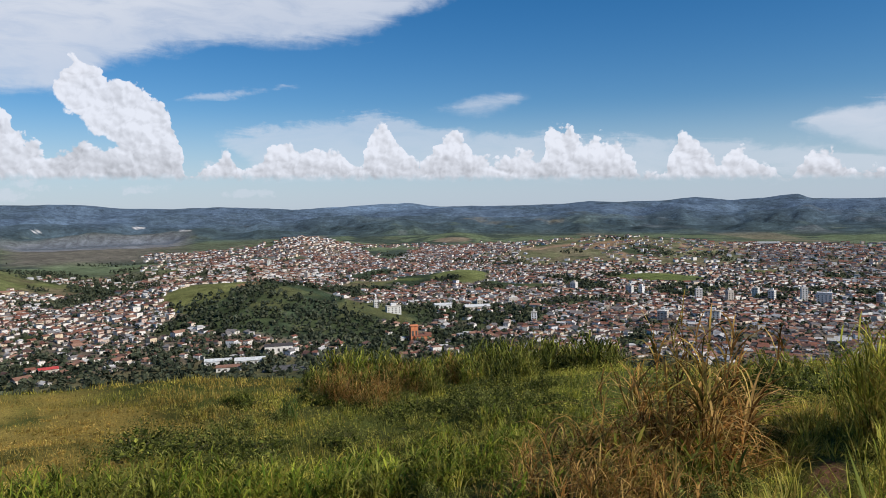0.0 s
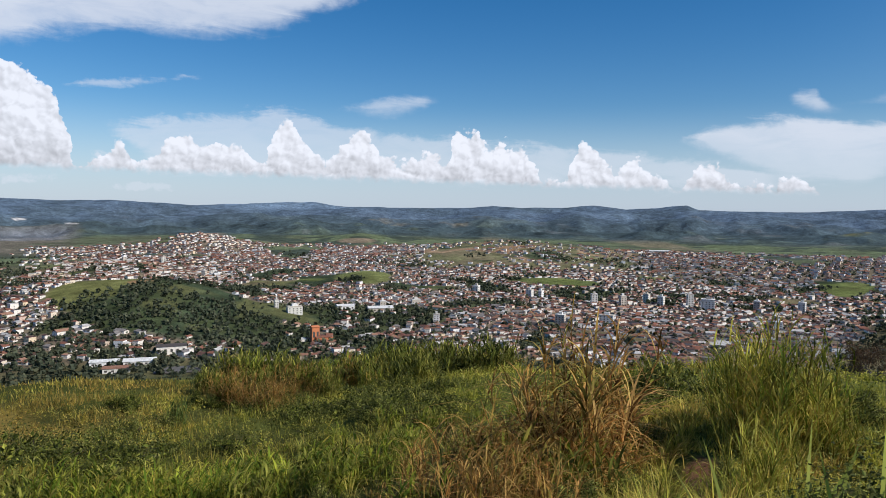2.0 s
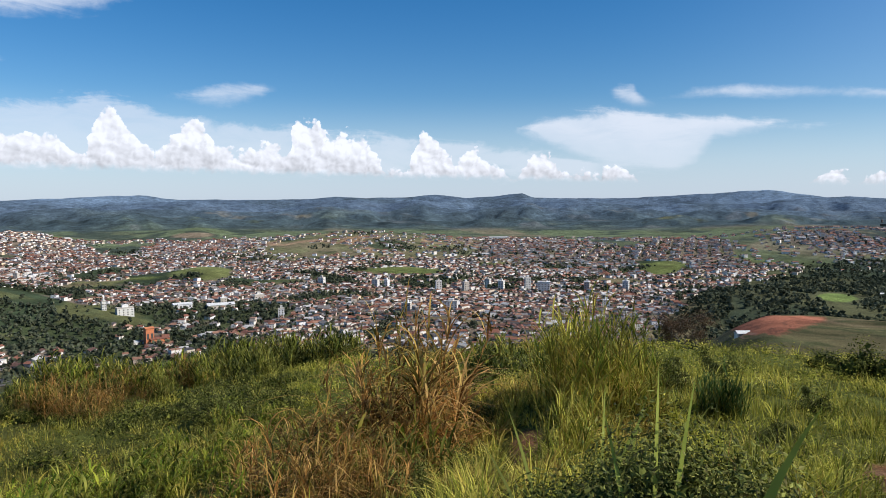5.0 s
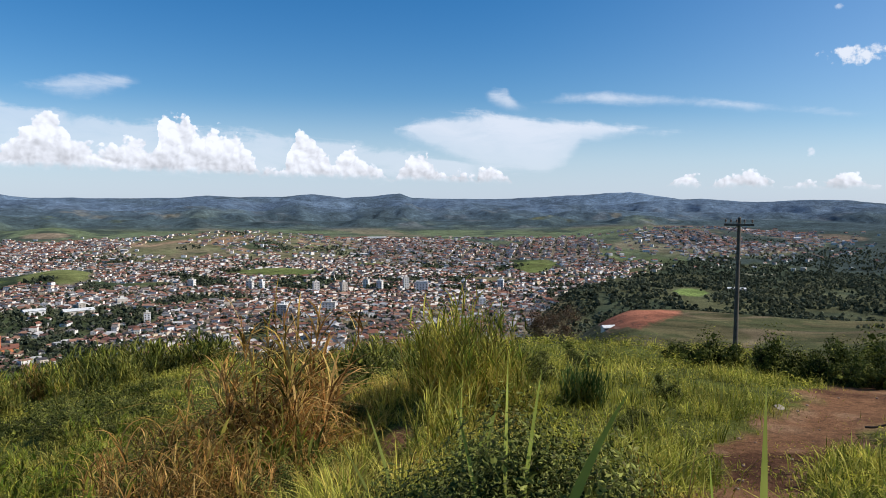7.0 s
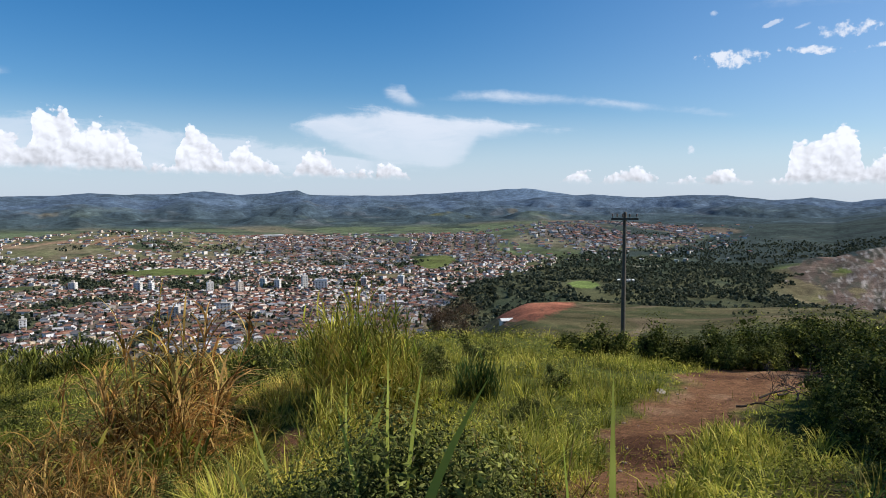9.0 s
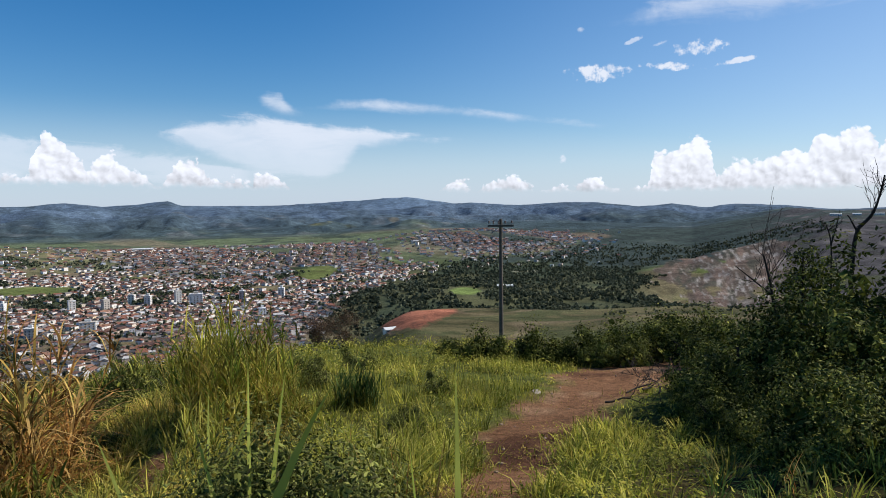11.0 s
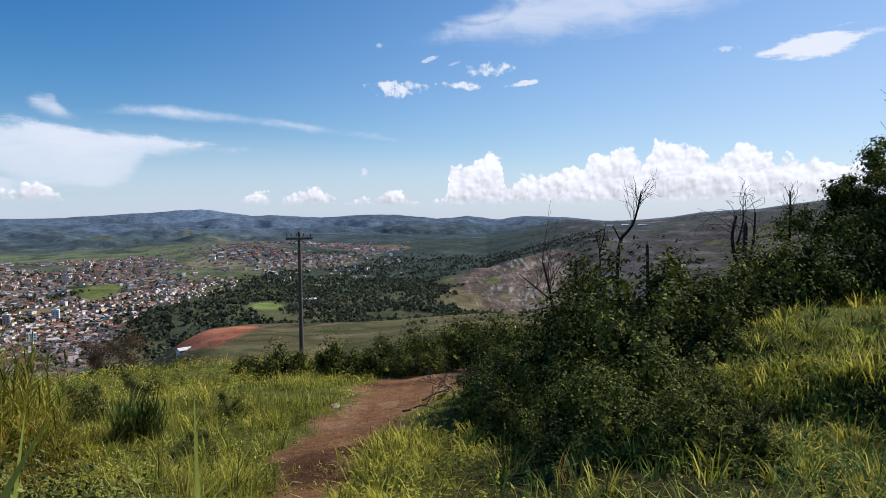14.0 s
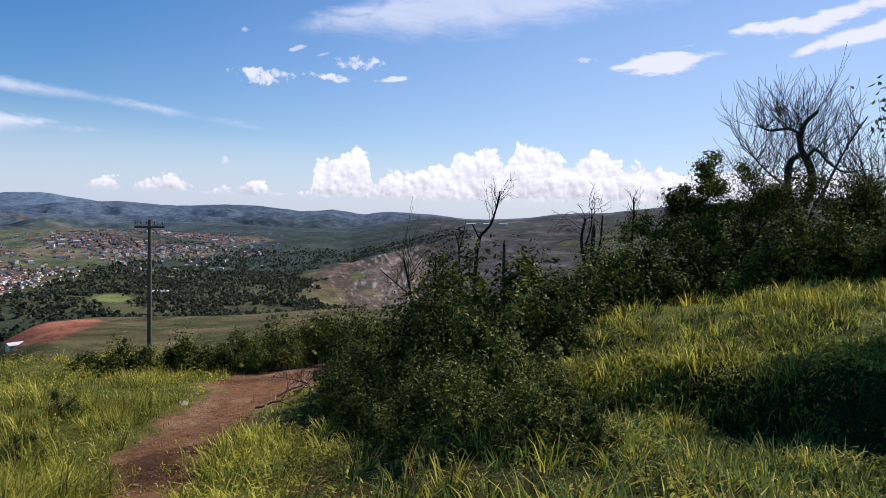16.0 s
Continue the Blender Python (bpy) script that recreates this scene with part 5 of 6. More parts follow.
scatter(BROW, [(51.5, 33, 1.0), (55.8, 31, 1.05), (58.3, 32, 0.85), (60.5, 31, 1.0), (62.5, 33, 1.25), (64, 30.5, 1.0), (65.8, 32, 1.3), (67.5, 30, 1.1), (61.5, 29.5, 0.8), (69, 29, 1.2), (66.5, 35, 1.4), (70.5, 27, 1.2), (53.5, 34, 0.6), (49, 35, 0.5), (63.5, 28.5, 0.7)] + [(b + rng.uniform(-0.6, 0.6), rng.uniform(47, 54), rng.uniform(0.45, 0.8)) for b in np.arange(-7, 13, 1.5)] + [(-15.9, 44, 0.75), (-16.8, 45, 0.6), (0.8, 36, 0.6), (2.7, 33.5, 0.55), (-11.5, 46, 0.55), (-10, 44, 0.5), (-8.5, 43, 0.35), (-6, 46, 0.5), (-12.5, 38, 0.45), (2.5, 43, 0.4), (5, 41, 0.45)])
RIGHT = (1.1, -0.4)
THICKET = [shrub("thicket_bush", 140 + i, 3900, 1.6, 1.5, 2.0, 0.105, "tall dark green thicket bush overgrown with vines", "bush", "thicket beside the track", 26, 0.1, 0.5) for i in range(4)]
scatter(THICKET, [(69.5, 16, 0.85), (72, 16.5, 1.05), (75, 17, 1.15), (78, 16, 1.2), (81, 15.5, 1.22), (79, 12.5, 0.75), (74.5, 13.5, 0.7), (83.5, 14, 0.8), (85, 17, 0.95), (87.5, 18.5, 0.95), (72, 19.5, 1.1), (76.5, 20, 1.15), (70.5, 13.8, 0.6),
                  (90, 19, 0.92), (92.5, 20, 0.95), (95, 20.5, 0.95), (98, 21, 1.0), (101, 21.5, 1.05), (104, 21, 1.0), (107.5, 21, 1.05), (97, 23.5, 1.2), (100, 24, 1.3), (103, 24, 1.25), (106, 24, 1.3), (87, 11.0, 0.3), (74.5, 9.0, 0.55), (77, 8.4, 0.42), (80, 8.1, 0.32), (83.4, 8.2, 0.45), (87, 8.0, 0.28), (78.5, 9.6, 0.65), (82, 9.4, 0.5), (71.5, 9.8, 0.45), (73, 11.0, 0.5), (70, 12.2, 0.45), (82.5, 19, 1.12), (78, 10.4, 0.5), (83, 10.6, 0.45), (67, 14.5, 0.5), (65.5, 14.8, 0.35), (66.8, 16.2, 0.6), (68.2, 17.5, 0.75), (68.3, 13.2, 0.5), (67.2, 19, 0.6)], RIGHT)


def build_weeds():
    """Herbs in low leafy clumps that crowd the meadow between the grass."""
    n, per = 9000, 21
    r = np.concatenate([np.exp(rng.uniform(np.log(4.6), np.log(14), n // 3)), rng.uniform(9, 46, n - n // 3)])
    b = rng.uniform(-40, 112, n)
    x, y = polar(b, r)
    r[-700:], b[-700:] = rng.uniform(9.4, 13.6, 700), rng.uniform(84, 114, 700)
    x, y = polar(b, r)
    kind = grain(x, y, 3.5, 131, 3)
    keep = (near_path(x, y) < 0.3) & (np.abs(kind) > 0.06) & (rng.random(n) > 0.4 * ochre_bank(b, r))
    keep &= (b < 72) | (rng.random(n) < 0.35) | (np.arange(n) >= n - 700)
    x, y, r, b, kind = x[keep], y[keep], r[keep], b[keep], kind[keep]
    m = len(x)
    tall = rng.uniform(0.12, 0.36, m) * (1 + 0.02 * r) * (1 - 0.4 * smooth(b, 55, 66)) * (1 - 0.5 * ochre_bank(b, r))
    d = rng.normal(size=(m, per, 3))
    d /= np.linalg.norm(d, axis=2, keepdims=True)
    d[..., 2] = np.abs(d[..., 2]) * 1.25 - 0.2
    d *= rng.uniform(0.5, 1.1, (m, per, 1)) * tall[:, None, None]
    p = np.stack([x, y, ground_z(x, y) + tall * 0.25], -1)[:, None] + d * np.array((1.15, 1.15, 1.0))
    k = m * per
    face = d.reshape(-1, 3) / np.repeat(tall, per)[:, None] + rng.normal(size=(k, 3)) * 0.4 + np.array((0, 0, 0.35))
    v, f = leaf_quads(p.reshape(-1, 3), face, np.repeat(0.042 + 0.0023 * r, per) * rng.uniform(0.6, 1.4, k), 0.42, rng, face)
    bank = ochre_bank(b, r)
    dry = np.clip(np.repeat(0.05 + 0.45 * dryness(x, y) * (1 - bank) + 0.85 * bank + rng.normal(size=m) * 0.1, per) + rng.normal(size=k) * 0.12, 0, 1)
    # past bearing 72 more herbs take the darker leaf, standing for shade
    me = mesh_from("meadow_weeds", v, f, [GRASS, HERB], np.repeat((kind < np.where((b < 9) | (b > 72), 0.15, -0.2)) & (bank < 0.4), per).astype(int), dry=np.repeat(dry, 4))
    tagged(new("meadow_weeds", me), "leafy green herbs crowding the meadow between the grass", "weeds", kind="stuff")


build_weeds()


# ---------------------------------------------------------------- trees, pole and litter of the hilltop
def branching(seed, height, radius, spread=0.5, depth=5, twigs=3, droop=0.0, crook=0.12, first=0.35, balance=0.9, fine=0.006):
    """Limbs of a bare tree, as tapered segments, and the ends of its twigs."""
    g = np.random.default_rng(seed)
    segs, ends = [], []

    def grow(p, d, length, rad, level):
        steps = 4 if level < 2 else 3
        for i in range(steps):
            d = d + g.normal(size=3) * crook * (1 + 0.25 * level) + np.array((0, 0, -droop * level * 0.1))
            d /= np.linalg.norm(d)
            q = p + d * length / steps
            r2 = rad * (1 - 0.35 / steps)
            segs.append((p, q, rad, r2))
            p, rad = q, r2
            if level and i < steps - 1 and level < depth and g.random() < 0.45:
                fork(p, d, length * 0.55, rad * 0.5, level + 1)
        if level < depth:
            for _ in range(2 if level < 2 else g.integers(2, twigs + 1)):
                fork(p, d, length * g.uniform(0.55, 0.85), rad * g.uniform(0.55, 0.75), level + 1)
        else:
            ends.append(p)

    def fork(p, d, length, rad, level):
        side = np.cross(d, g.normal(size=3))
        side /= np.linalg.norm(side) + 1e-9
        e = d + side * spread * g.uniform(0.5, 1.4)
        grow(p, e / np.linalg.norm(e), length, max(rad, fine), level)

    grow(np.array((0, 0, 0.0)), np.array((g.normal() * 0.05, g.normal() * 0.05, 1.0)), height * first, radius, 0)
    k = height / max(q[2] for _, q, _, _ in segs)
    ends = np.array(ends) * k
    off = np.array((*ends[:, :2].mean(0), 0.0)) * balance / height

    def put(p):
        return p * k - off * p[2] * k - (0, 0, 0.1)

    return [(put(p), put(q), a, c) for p, q, a, c in segs], ends - off * ends[:, 2:3] - (0, 0, 0.1)


def tree(kind, seed, x, y, height, radius, label, leaves=0, leaf=0.12, group="", bark=None, turn=0.0, clump=0.5, slim=0.45, sink=0.1, **habit):
    e = root(kind, x, y, None, turn, 1.0, sink)
    segs, ends = branching(seed, height, radius, **habit)
    thick = [s for s in segs if s[2] > 0.022 * max(1, height / 6)]
    thin = [s for s in segs if s[2] <= 0.022 * max(1, height / 6)]
    bark = bark or BARK
    v, f = tubes(thick or segs, 7)
    part("trunk", mesh_from("trunk", v, f, [bark], smooth_faces=True), e)
    if thin:
        v, f = tubes(thin, 3)
        part("branchwork", mesh_from("branchwork", v, f, [bark]), e)
    if leaves:
        g = np.random.default_rng(seed + 9)
        own = g.integers(0, len(ends), leaves)
        d = g.normal(size=(leaves, 3))
        p = ends[own] + d * clump * np.array((1, 1, 0.75)) * g.uniform(0.25, 0.7, (len(ends), 1))[own]
        v, f = leaf_quads(p, d, leaf * g.uniform(0.6, 1.4, leaves), slim, g, d + g.normal(size=(leaves, 3)) * 0.4 + np.array((0, 0, 0.4)))
        part("crown", mesh_from("crown", v, f, [TWIG_LEAF if kind == "brushwood_tree" else SHRUB], dry=np.zeros(len(v))), e)
    return tagged(e, label, "tree", group)


def at(b, r):
    return polar(b, r)


def smooth_line(points, n=5):
    """A soft curve through points."""
    p = np.array([points[0], *points, points[-1]], float)
    out = []
    for a, b, c, d in zip(p, p[1:], p[2:], p[3:]):
        for t in np.linspace(0, 1, n, endpoint=False):
            out.append(0.5 * (2 * b + (c - a) * t + (2 * a - 5 * b + 4 * c - d) * t * t + (3 * b - a - 3 * c + d) * t ** 3))
    return out + [p[-1]]


def limb_segs(points, r0, r1):
    line = smooth_line(points)
    rad = np.linspace(r0, r1, len(line))
    return [(a, b, ra, rb) for a, b, ra, rb in zip(line, line[1:], rad, rad[1:])]


def twig_arcs(g, start, n, length, out, up, rise, rad, side=3, droop=0.0):
    """Thin branches that leave a limb sideways and bend upwards, each with a few finer ones."""
    segs = []
    for _ in range(n):
        a = g.uniform(0, 2 * np.pi)
        d = np.array((np.cos(a) * out, np.sin(a) * out, up + g.normal() * 0.15))
        p, size, r = np.array(start, float), length * g.uniform(0.6, 1.15), rad
        for k in range(7):
            d = d / np.linalg.norm(d) + np.array((0, 0, rise - droop * k * 0.1)) + g.normal(size=3) * 0.17
            q = p + d / np.linalg.norm(d) * size / 7
            segs.append((p, q, r, r * 0.86))
            p, r = q, r * 0.86
            if k > 0 and g.random() < side / 6:
                e, t, tr = d + g.normal(size=3) * 0.55, p, r * 0.7
                for _ in range(3):
                    e = e / np.linalg.norm(e) + np.array((0, 0, rise * 1.2 - droop * 0.4)) + g.normal(size=3) * 0.1
                    w = t + e / np.linalg.norm(e) * size * 0.13
                    segs.append((t, w, tr, tr * 0.75))
                    t, tr = w, tr * 0.75
    return segs


def bare_tree(kind, seed, b, r, limbs, twigs, label, group="", vines=(), fine=0.008, sink=0.15):
    """A leafless tree: limbs as lines of (across, along, up), and sprays of twigs (limb, place on it, number, length, out, up, rise)."""
    g = np.random.default_rng(seed)
    x, y = 1.1 + math.sin(radians(b)) * r, -0.4 + math.cos(radians(b)) * r
    e = root(kind, x, y, None, -b, 1.0, sink)
    thick, thin = [], []
    for points, r0, r1 in limbs:
        thick += limb_segs(points, r0, r1)
    for which, where_, n, length, out, up, rise, *rest in twigs:
        line = smooth_line(limbs[which][0])
        for _ in range(n if fine < 0.01 else n * 2):
            spot = line[int(max(0.25, where_ - g.uniform(0, 0.35)) * (len(line) - 1))]
            thin += twig_arcs(g, spot, 1, length, out, up, rise, max(fine * 1.5, 0.010), 4, rest[0] if rest else 0.0)
    v, f = tubes(thick, 8)
    part("trunk", mesh_from("trunk", v, f, [TWIG if fine < 0.01 else BARK], smooth_faces=True), e)
    v, f = tubes([(p, q, max(c, fine * 0.6), max(d, fine * 0.5)) for p, q, c, d in thin], 3)
    part("branchwork", mesh_from("branchwork", v, f, [TWIG]), e)
    if vines:
        ps = []
        for (cx, cy, cz), rad, n in vines:
            ps.append(np.array((cx, cy, cz)) + g.normal(size=(n, 3)) * rad * np.array((0.5, 0.5, 0.6)))
        p = np.concatenate(ps)
        d = g.normal(size=p.shape)
        v, f = leaf_quads(p, d, 0.085 * g.uniform(0.6, 1.4, len(p)), 0.5, g, d + np.array((0, 0, 0.4)))
        part("foliage", mesh_from("foliage", v, f, [SHRUB], dry=np.zeros(len(v))), e, "dark vine leaves")
    return tagged(e, label, "tree", group)


GROUP = "bare trees above the thicket"
bare_tree("bare_tree", 3, 71.9, 19, [([(0.1, 0, -0.2), (0.15, 0, 1.2), (0.0, 0, 2.6), (-0.22, 0.1, 3.6)], 0.06, 0.025), ([(0.0, 0, 2.6), (-0.5, 0.1, 3.0), (-0.85, 0, 3.3)], 0.025, 0.01)],
          [(0, 0.8, 4, 1.3, 0.5, 0.9, 0.15), (0, 1.0, 6, 1.35, 0.45, 1.0, 0.12), (1, 0.7, 3, 0.7, 0.5, 0.6, 0.1)], "leafless grey tree with a thin sprayed top", GROUP)
bare_tree("bare_tree", 8, 77.0, 22, [([(0, 0, -0.2), (0, 0, 2.0), (0.05, 0, 3.6), (0.15, 0, 4.2)], 0.075, 0.05), ([(0.15, 0, 4.2), (0.45, 0, 4.55), (0.6, 0, 5.0), (0.72, 0, 5.6)], 0.05, 0.018), ([(0.12, 0, 4.1), (-0.05, 0, 4.45), (-0.12, 0, 4.55)], 0.03, 0.015)],
          [(1, 0.5, 2, 0.8, 0.4, 0.9, 0.15), (1, 0.85, 5, 0.85, 0.5, 1.0, 0.15), (1, 1.0, 6, 0.85, 0.55, 0.9, 0.12)], "leafless bent tree with a high forked top", GROUP, (), 0.008, 0.6)
bare_tree("bare_tree", 12, 75.7, 21, [([(0, 0, -0.2), (0.02, 0, 2.2), (0.0, 0, 3.4), (-0.12, 0, 3.9)], 0.04, 0.012), ([(0.0, 0, 3.4), (0.1, 0, 3.8), (0.16, 0, 4.1)], 0.02, 0.008)], [(0, 1.0, 3, 0.45, 0.7, 0.3, 0.1), (1, 1.0, 2, 0.3, 0.6, 0.5, 0.1)], "slim leafless sapling with a crooked tip", GROUP)
bare_tree("bare_tree", 15, 86.0, 20, [([(0, 0, -0.2), (-0.05, 0, 1.6), (-0.2, 0, 2.6), (-0.1, 0, 3.2)], 0.07, 0.03), ([(0.1, 0.1, -0.2), (0.12, 0.1, 1.5), (0.3, 0.1, 2.5), (0.35, 0, 3.3)], 0.06, 0.02), ([(-0.1, 0, 2.4), (0.05, 0, 3.0), (0.05, 0, 3.5)], 0.03, 0.012)],
          [(0, 0.85, 5, 1.0, 0.7, 0.6, -0.05, 0.3), (0, 1.0, 6, 1.0, 0.8, 0.6, -0.05, 0.35), (1, 0.8, 4, 1.0, 0.6, 0.7, -0.02, 0.3), (1, 1.0, 5, 0.9, 0.6, 0.6, 0.0, 0.2), (2, 1.0, 5, 0.8, 0.7, 0.6, 0.0, 0.3)], "leafless grey trees with drooping twigs", GROUP)
bare_tree("bare_tree", 18, 89.3, 22, [([(0, 0, -0.2), (0.0, 0, 2.0), (0.02, 0, 2.8), (0.0, 0, 3.4)], 0.055, 0.02)], [(0, 0.78, 4, 0.55, 0.7, 0.6, 0.12), (0, 0.9, 5, 0.5, 0.6, 0.8, 0.12), (0, 1.0, 5, 0.45, 0.5, 0.9, 0.1)], "slim straight leafless grey tree", GROUP)
bare_tree("leafy_sapling", 25, 73.5, 18, [([(-0.1, 0, -0.2), (-0.05, 0, 1.0), (0.1, 0, 2.0), (0.1, 0, 3.4)], 0.06, 0.015), ([(0.0, 0, 1.4), (0.5, 0.1, 1.9), (0.95, 0.1, 2.2)], 0.03, 0.01)],
          [(0, 0.6, 5, 0.9, 0.8, 0.5, 0.08), (0, 0.9, 5, 0.8, 0.6, 0.8, 0.1), (1, 0.9, 4, 0.5, 0.7, 0.5, 0.05)], "crooked tree with sparse dark foliage", GROUP,
          [((0.1, 0, 3.1), 0.38, 420), ((-0.15, 0, 2.5), 0.4, 420), ((0.35, 0, 2.7), 0.35, 320), ((0.0, 0, 1.7), 0.5, 600), ((0.7, 0, 2.1), 0.35, 260)])
bare_tree("great_bare_tree", 33, 100.6, 28, [([(0.05, 0, -0.3), (0.0, 0, 1.4), (0.02, 0, 2.5), (0.0, 0, 2.9)], 0.24, 0.2), ([(0.0, 0, 2.8), (-0.22, 0, 3.5), (-0.24, 0, 4.3), (-0.1, 0, 4.7), (0.1, 0, 4.75)], 0.15, 0.09),
          ([(0.0, 0, 2.8), (0.42, 0, 3.3), (0.52, 0, 4.0), (0.34, 0, 4.6), (0.12, 0, 5.0), (0.1, 0, 5.6), (0.28, 0, 6.0), (0.6, 0, 6.3)], 0.19, 0.06), ([(0.1, 0, 5.5), (-0.3, 0.2, 5.75), (-0.9, 0.2, 5.7), (-1.3, 0.1, 5.9)], 0.07, 0.03),
          ([(0.3, 0, 4.7), (0.6, -0.2, 4.95), (1.0, -0.2, 4.5), (1.5, -0.1, 4.2), (2.2, 0, 4.3)], 0.07, 0.02), ([(0.4, 0, 1.2), (0.5, 0, 2.6), (1.0, 0.2, 3.8), (1.5, 0.3, 5.0), (2.1, 0.2, 6.1)], 0.08, 0.02), ([(-0.2, 0, 3.6), (-1.0, 0.1, 4.3), (-1.7, 0.1, 5.1)], 0.05, 0.015), ([(-0.1, 0, 2.4), (-0.9, 0.2, 2.9), (-1.8, 0.2, 4.0)], 0.05, 0.015)],
          [(2, 0.55, 8, 2.3, 1.0, 0.5, 0.16), (2, 0.8, 10, 2.2, 1.0, 0.5, 0.18), (2, 1.0, 9, 1.7, 0.9, 0.6, 0.15), (3, 0.5, 8, 1.7, 0.8, 0.5, 0.16), (3, 1.0, 9, 1.6, 0.9, 0.4, 0.14), (4, 0.5, 6, 1.9, 0.8, 0.5, 0.2), (4, 1.0, 7, 2.0, 0.7, 0.5, 0.2), (1, 0.6, 8, 2.2, 1.0, 0.4, 0.16),
           (5, 0.6, 7, 1.8, 0.8, 0.6, 0.18), (5, 1.0, 8, 1.5, 0.7, 0.8, 0.14), (6, 0.6, 8, 1.7, 0.9, 0.4, 0.16), (6, 1.0, 9, 1.6, 0.8, 0.6, 0.14), (7, 0.7, 7, 1.7, 0.9, 0.4, 0.16), (7, 1.0, 8, 1.5, 0.8, 0.6, 0.14)], "large gnarled tree with twisted trunk and bare twiggy crown", "",
          [((-1.3, 0, 3.4), 0.75, 1100), ((-0.7, 0, 2.6), 0.8, 1300), ((-1.0, 0, 1.6), 0.8, 1200), ((0.6, 0, 1.8), 0.7, 900), ((-0.6, 0.1, 6.4), 0.35, 160), ((1.7, 0, 4.5), 0.5, 200), ((-1.6, 0, 2.4), 0.7, 900)], 0.0115, 0.4)
bare_tree("great_bare_tree", 37, 104.4, 27, [([(-0.4, 0, -0.3), (-0.2, 0, 1.5), (0.2, 0, 2.4), (0.9, 0, 3.1), (1.3, 0, 4.2), (1.5, 0, 5.3)], 0.17, 0.03), ([(0.0, 0, 2.0), (0.9, 0.1, 2.2), (1.8, 0.1, 2.8), (2.5, 0, 3.8)], 0.09, 0.02), ([(0.9, 0, 3.1), (0.4, 0.1, 3.7), (0.1, 0.1, 4.4)], 0.05, 0.015)],
          [(0, 0.6, 8, 1.8, 0.9, 0.5, 0.18), (0, 0.8, 9, 1.7, 0.8, 0.6, 0.18), (0, 1.0, 9, 1.5, 0.7, 0.8, 0.14), (1, 0.5, 8, 1.7, 0.8, 0.5, 0.18), (1, 0.8, 8, 1.6, 0.8, 0.6, 0.16), (1, 1.0, 8, 1.4, 0.7, 0.7, 0.14), (2, 0.8, 8, 1.5, 0.8, 0.6, 0.16)], "spreading tree with bare twigs and vine-covered limbs", "",
          [((0.0, 0, 1.4), 0.8, 1500), ((2.2, 0, 4.3), 0.5, 420), ((1.2, 0, 2.0), 0.8, 900)], 0.0115, 0.8)
tree("leafy_tree", 41, *at(95.0, 23.5), 4.7, 0.16, "tall dark evergreen tree with layered foliage", 20000, 0.105, bark=BARK, spread=0.42, depth=4, twigs=3, clump=0.36, first=0.3, sink=0.4)
tree("leafy_tree", 44, *at(98.6, 24.5), 4.0, 0.16, "dark leafy tree hung with vines", 10000, 0.085, bark=BARK, spread=0.4, depth=4, clump=0.45, first=0.3)
# two trees added out of view, to throw shade on the mound and grass
tree("leafy_tree", 48, *at(114.5, 18.0), 5.4, 0.2, "dark leafy tree at the end of the thicket", 7000, 0.14, bark=BARK, spread=0.5, depth=4, clump=0.6, first=0.25)
tree("leafy_tree", 49, *at(117.5, 16.0), 5.4, 0.2, "dark leafy tree at the end of the thicket", 7000, 0.14, bark=BARK, spread=0.5, depth=4, clump=0.6, first=0.25)
tree("leafy_tree", 47, *at(104, 25.5), 3.4, 0.16, "dark leafy tree hung with vines", 9000, 0.085, bark=BARK, spread=0.4, depth=4, clump=0.45, first=0.3)
tree("brushwood_tree", 52, *at(39.5, 44), 3.8, 0.11, "bushy brown tree nearly bare of leaves", 9000, 0.075, bark=DEAD, spread=0.6, depth=5, twigs=4, crook=0.15, first=0.16, clump=0.4, sink=0.9)


def stump(x, y, height, radius, lean, seed):
    g = np.random.default_rng(seed)
    e = root("dead_stump", x, y, None, 0, 1, 0.2)
    segs, p = [], np.zeros(3)
    for i in range(5):
        q = p + np.array((lean, 0.02, 1.0)) * height / 5 + g.normal(size=3) * 0.015
        segs.append((p, q, radius * (1 - 0.06 * i), radius * (0.94 - 0.06 * i)))
        p = q
    segs.append((p, p + np.array((0.02, 0, 0.14)), radius * 0.65, radius * 0.12))
    v, f = tubes(segs, 9)
    part("stem", mesh_from("stem", v, f, [BARK], smooth_faces=True), e)
    return tagged(e, "broken dark dead tree stem", "stump", "dead stems in the thicket")


for i, (b, r, h, w, lean) in enumerate(((81.0, 22.5, 3.1, 0.07, 0.02), (82.3, 22, 2.9, 0.075, 0.0), (87.4, 21, 3.0, 0.09, 0.26), (92.8, 22, 1.9, 0.06, 0.1), (93.3, 22, 1.8, 0.06, -0.12), (72.2, 18, 1.6, 0.05, -0.05))):
    stump(*at(b, r), h, w, lean, 60 + i)


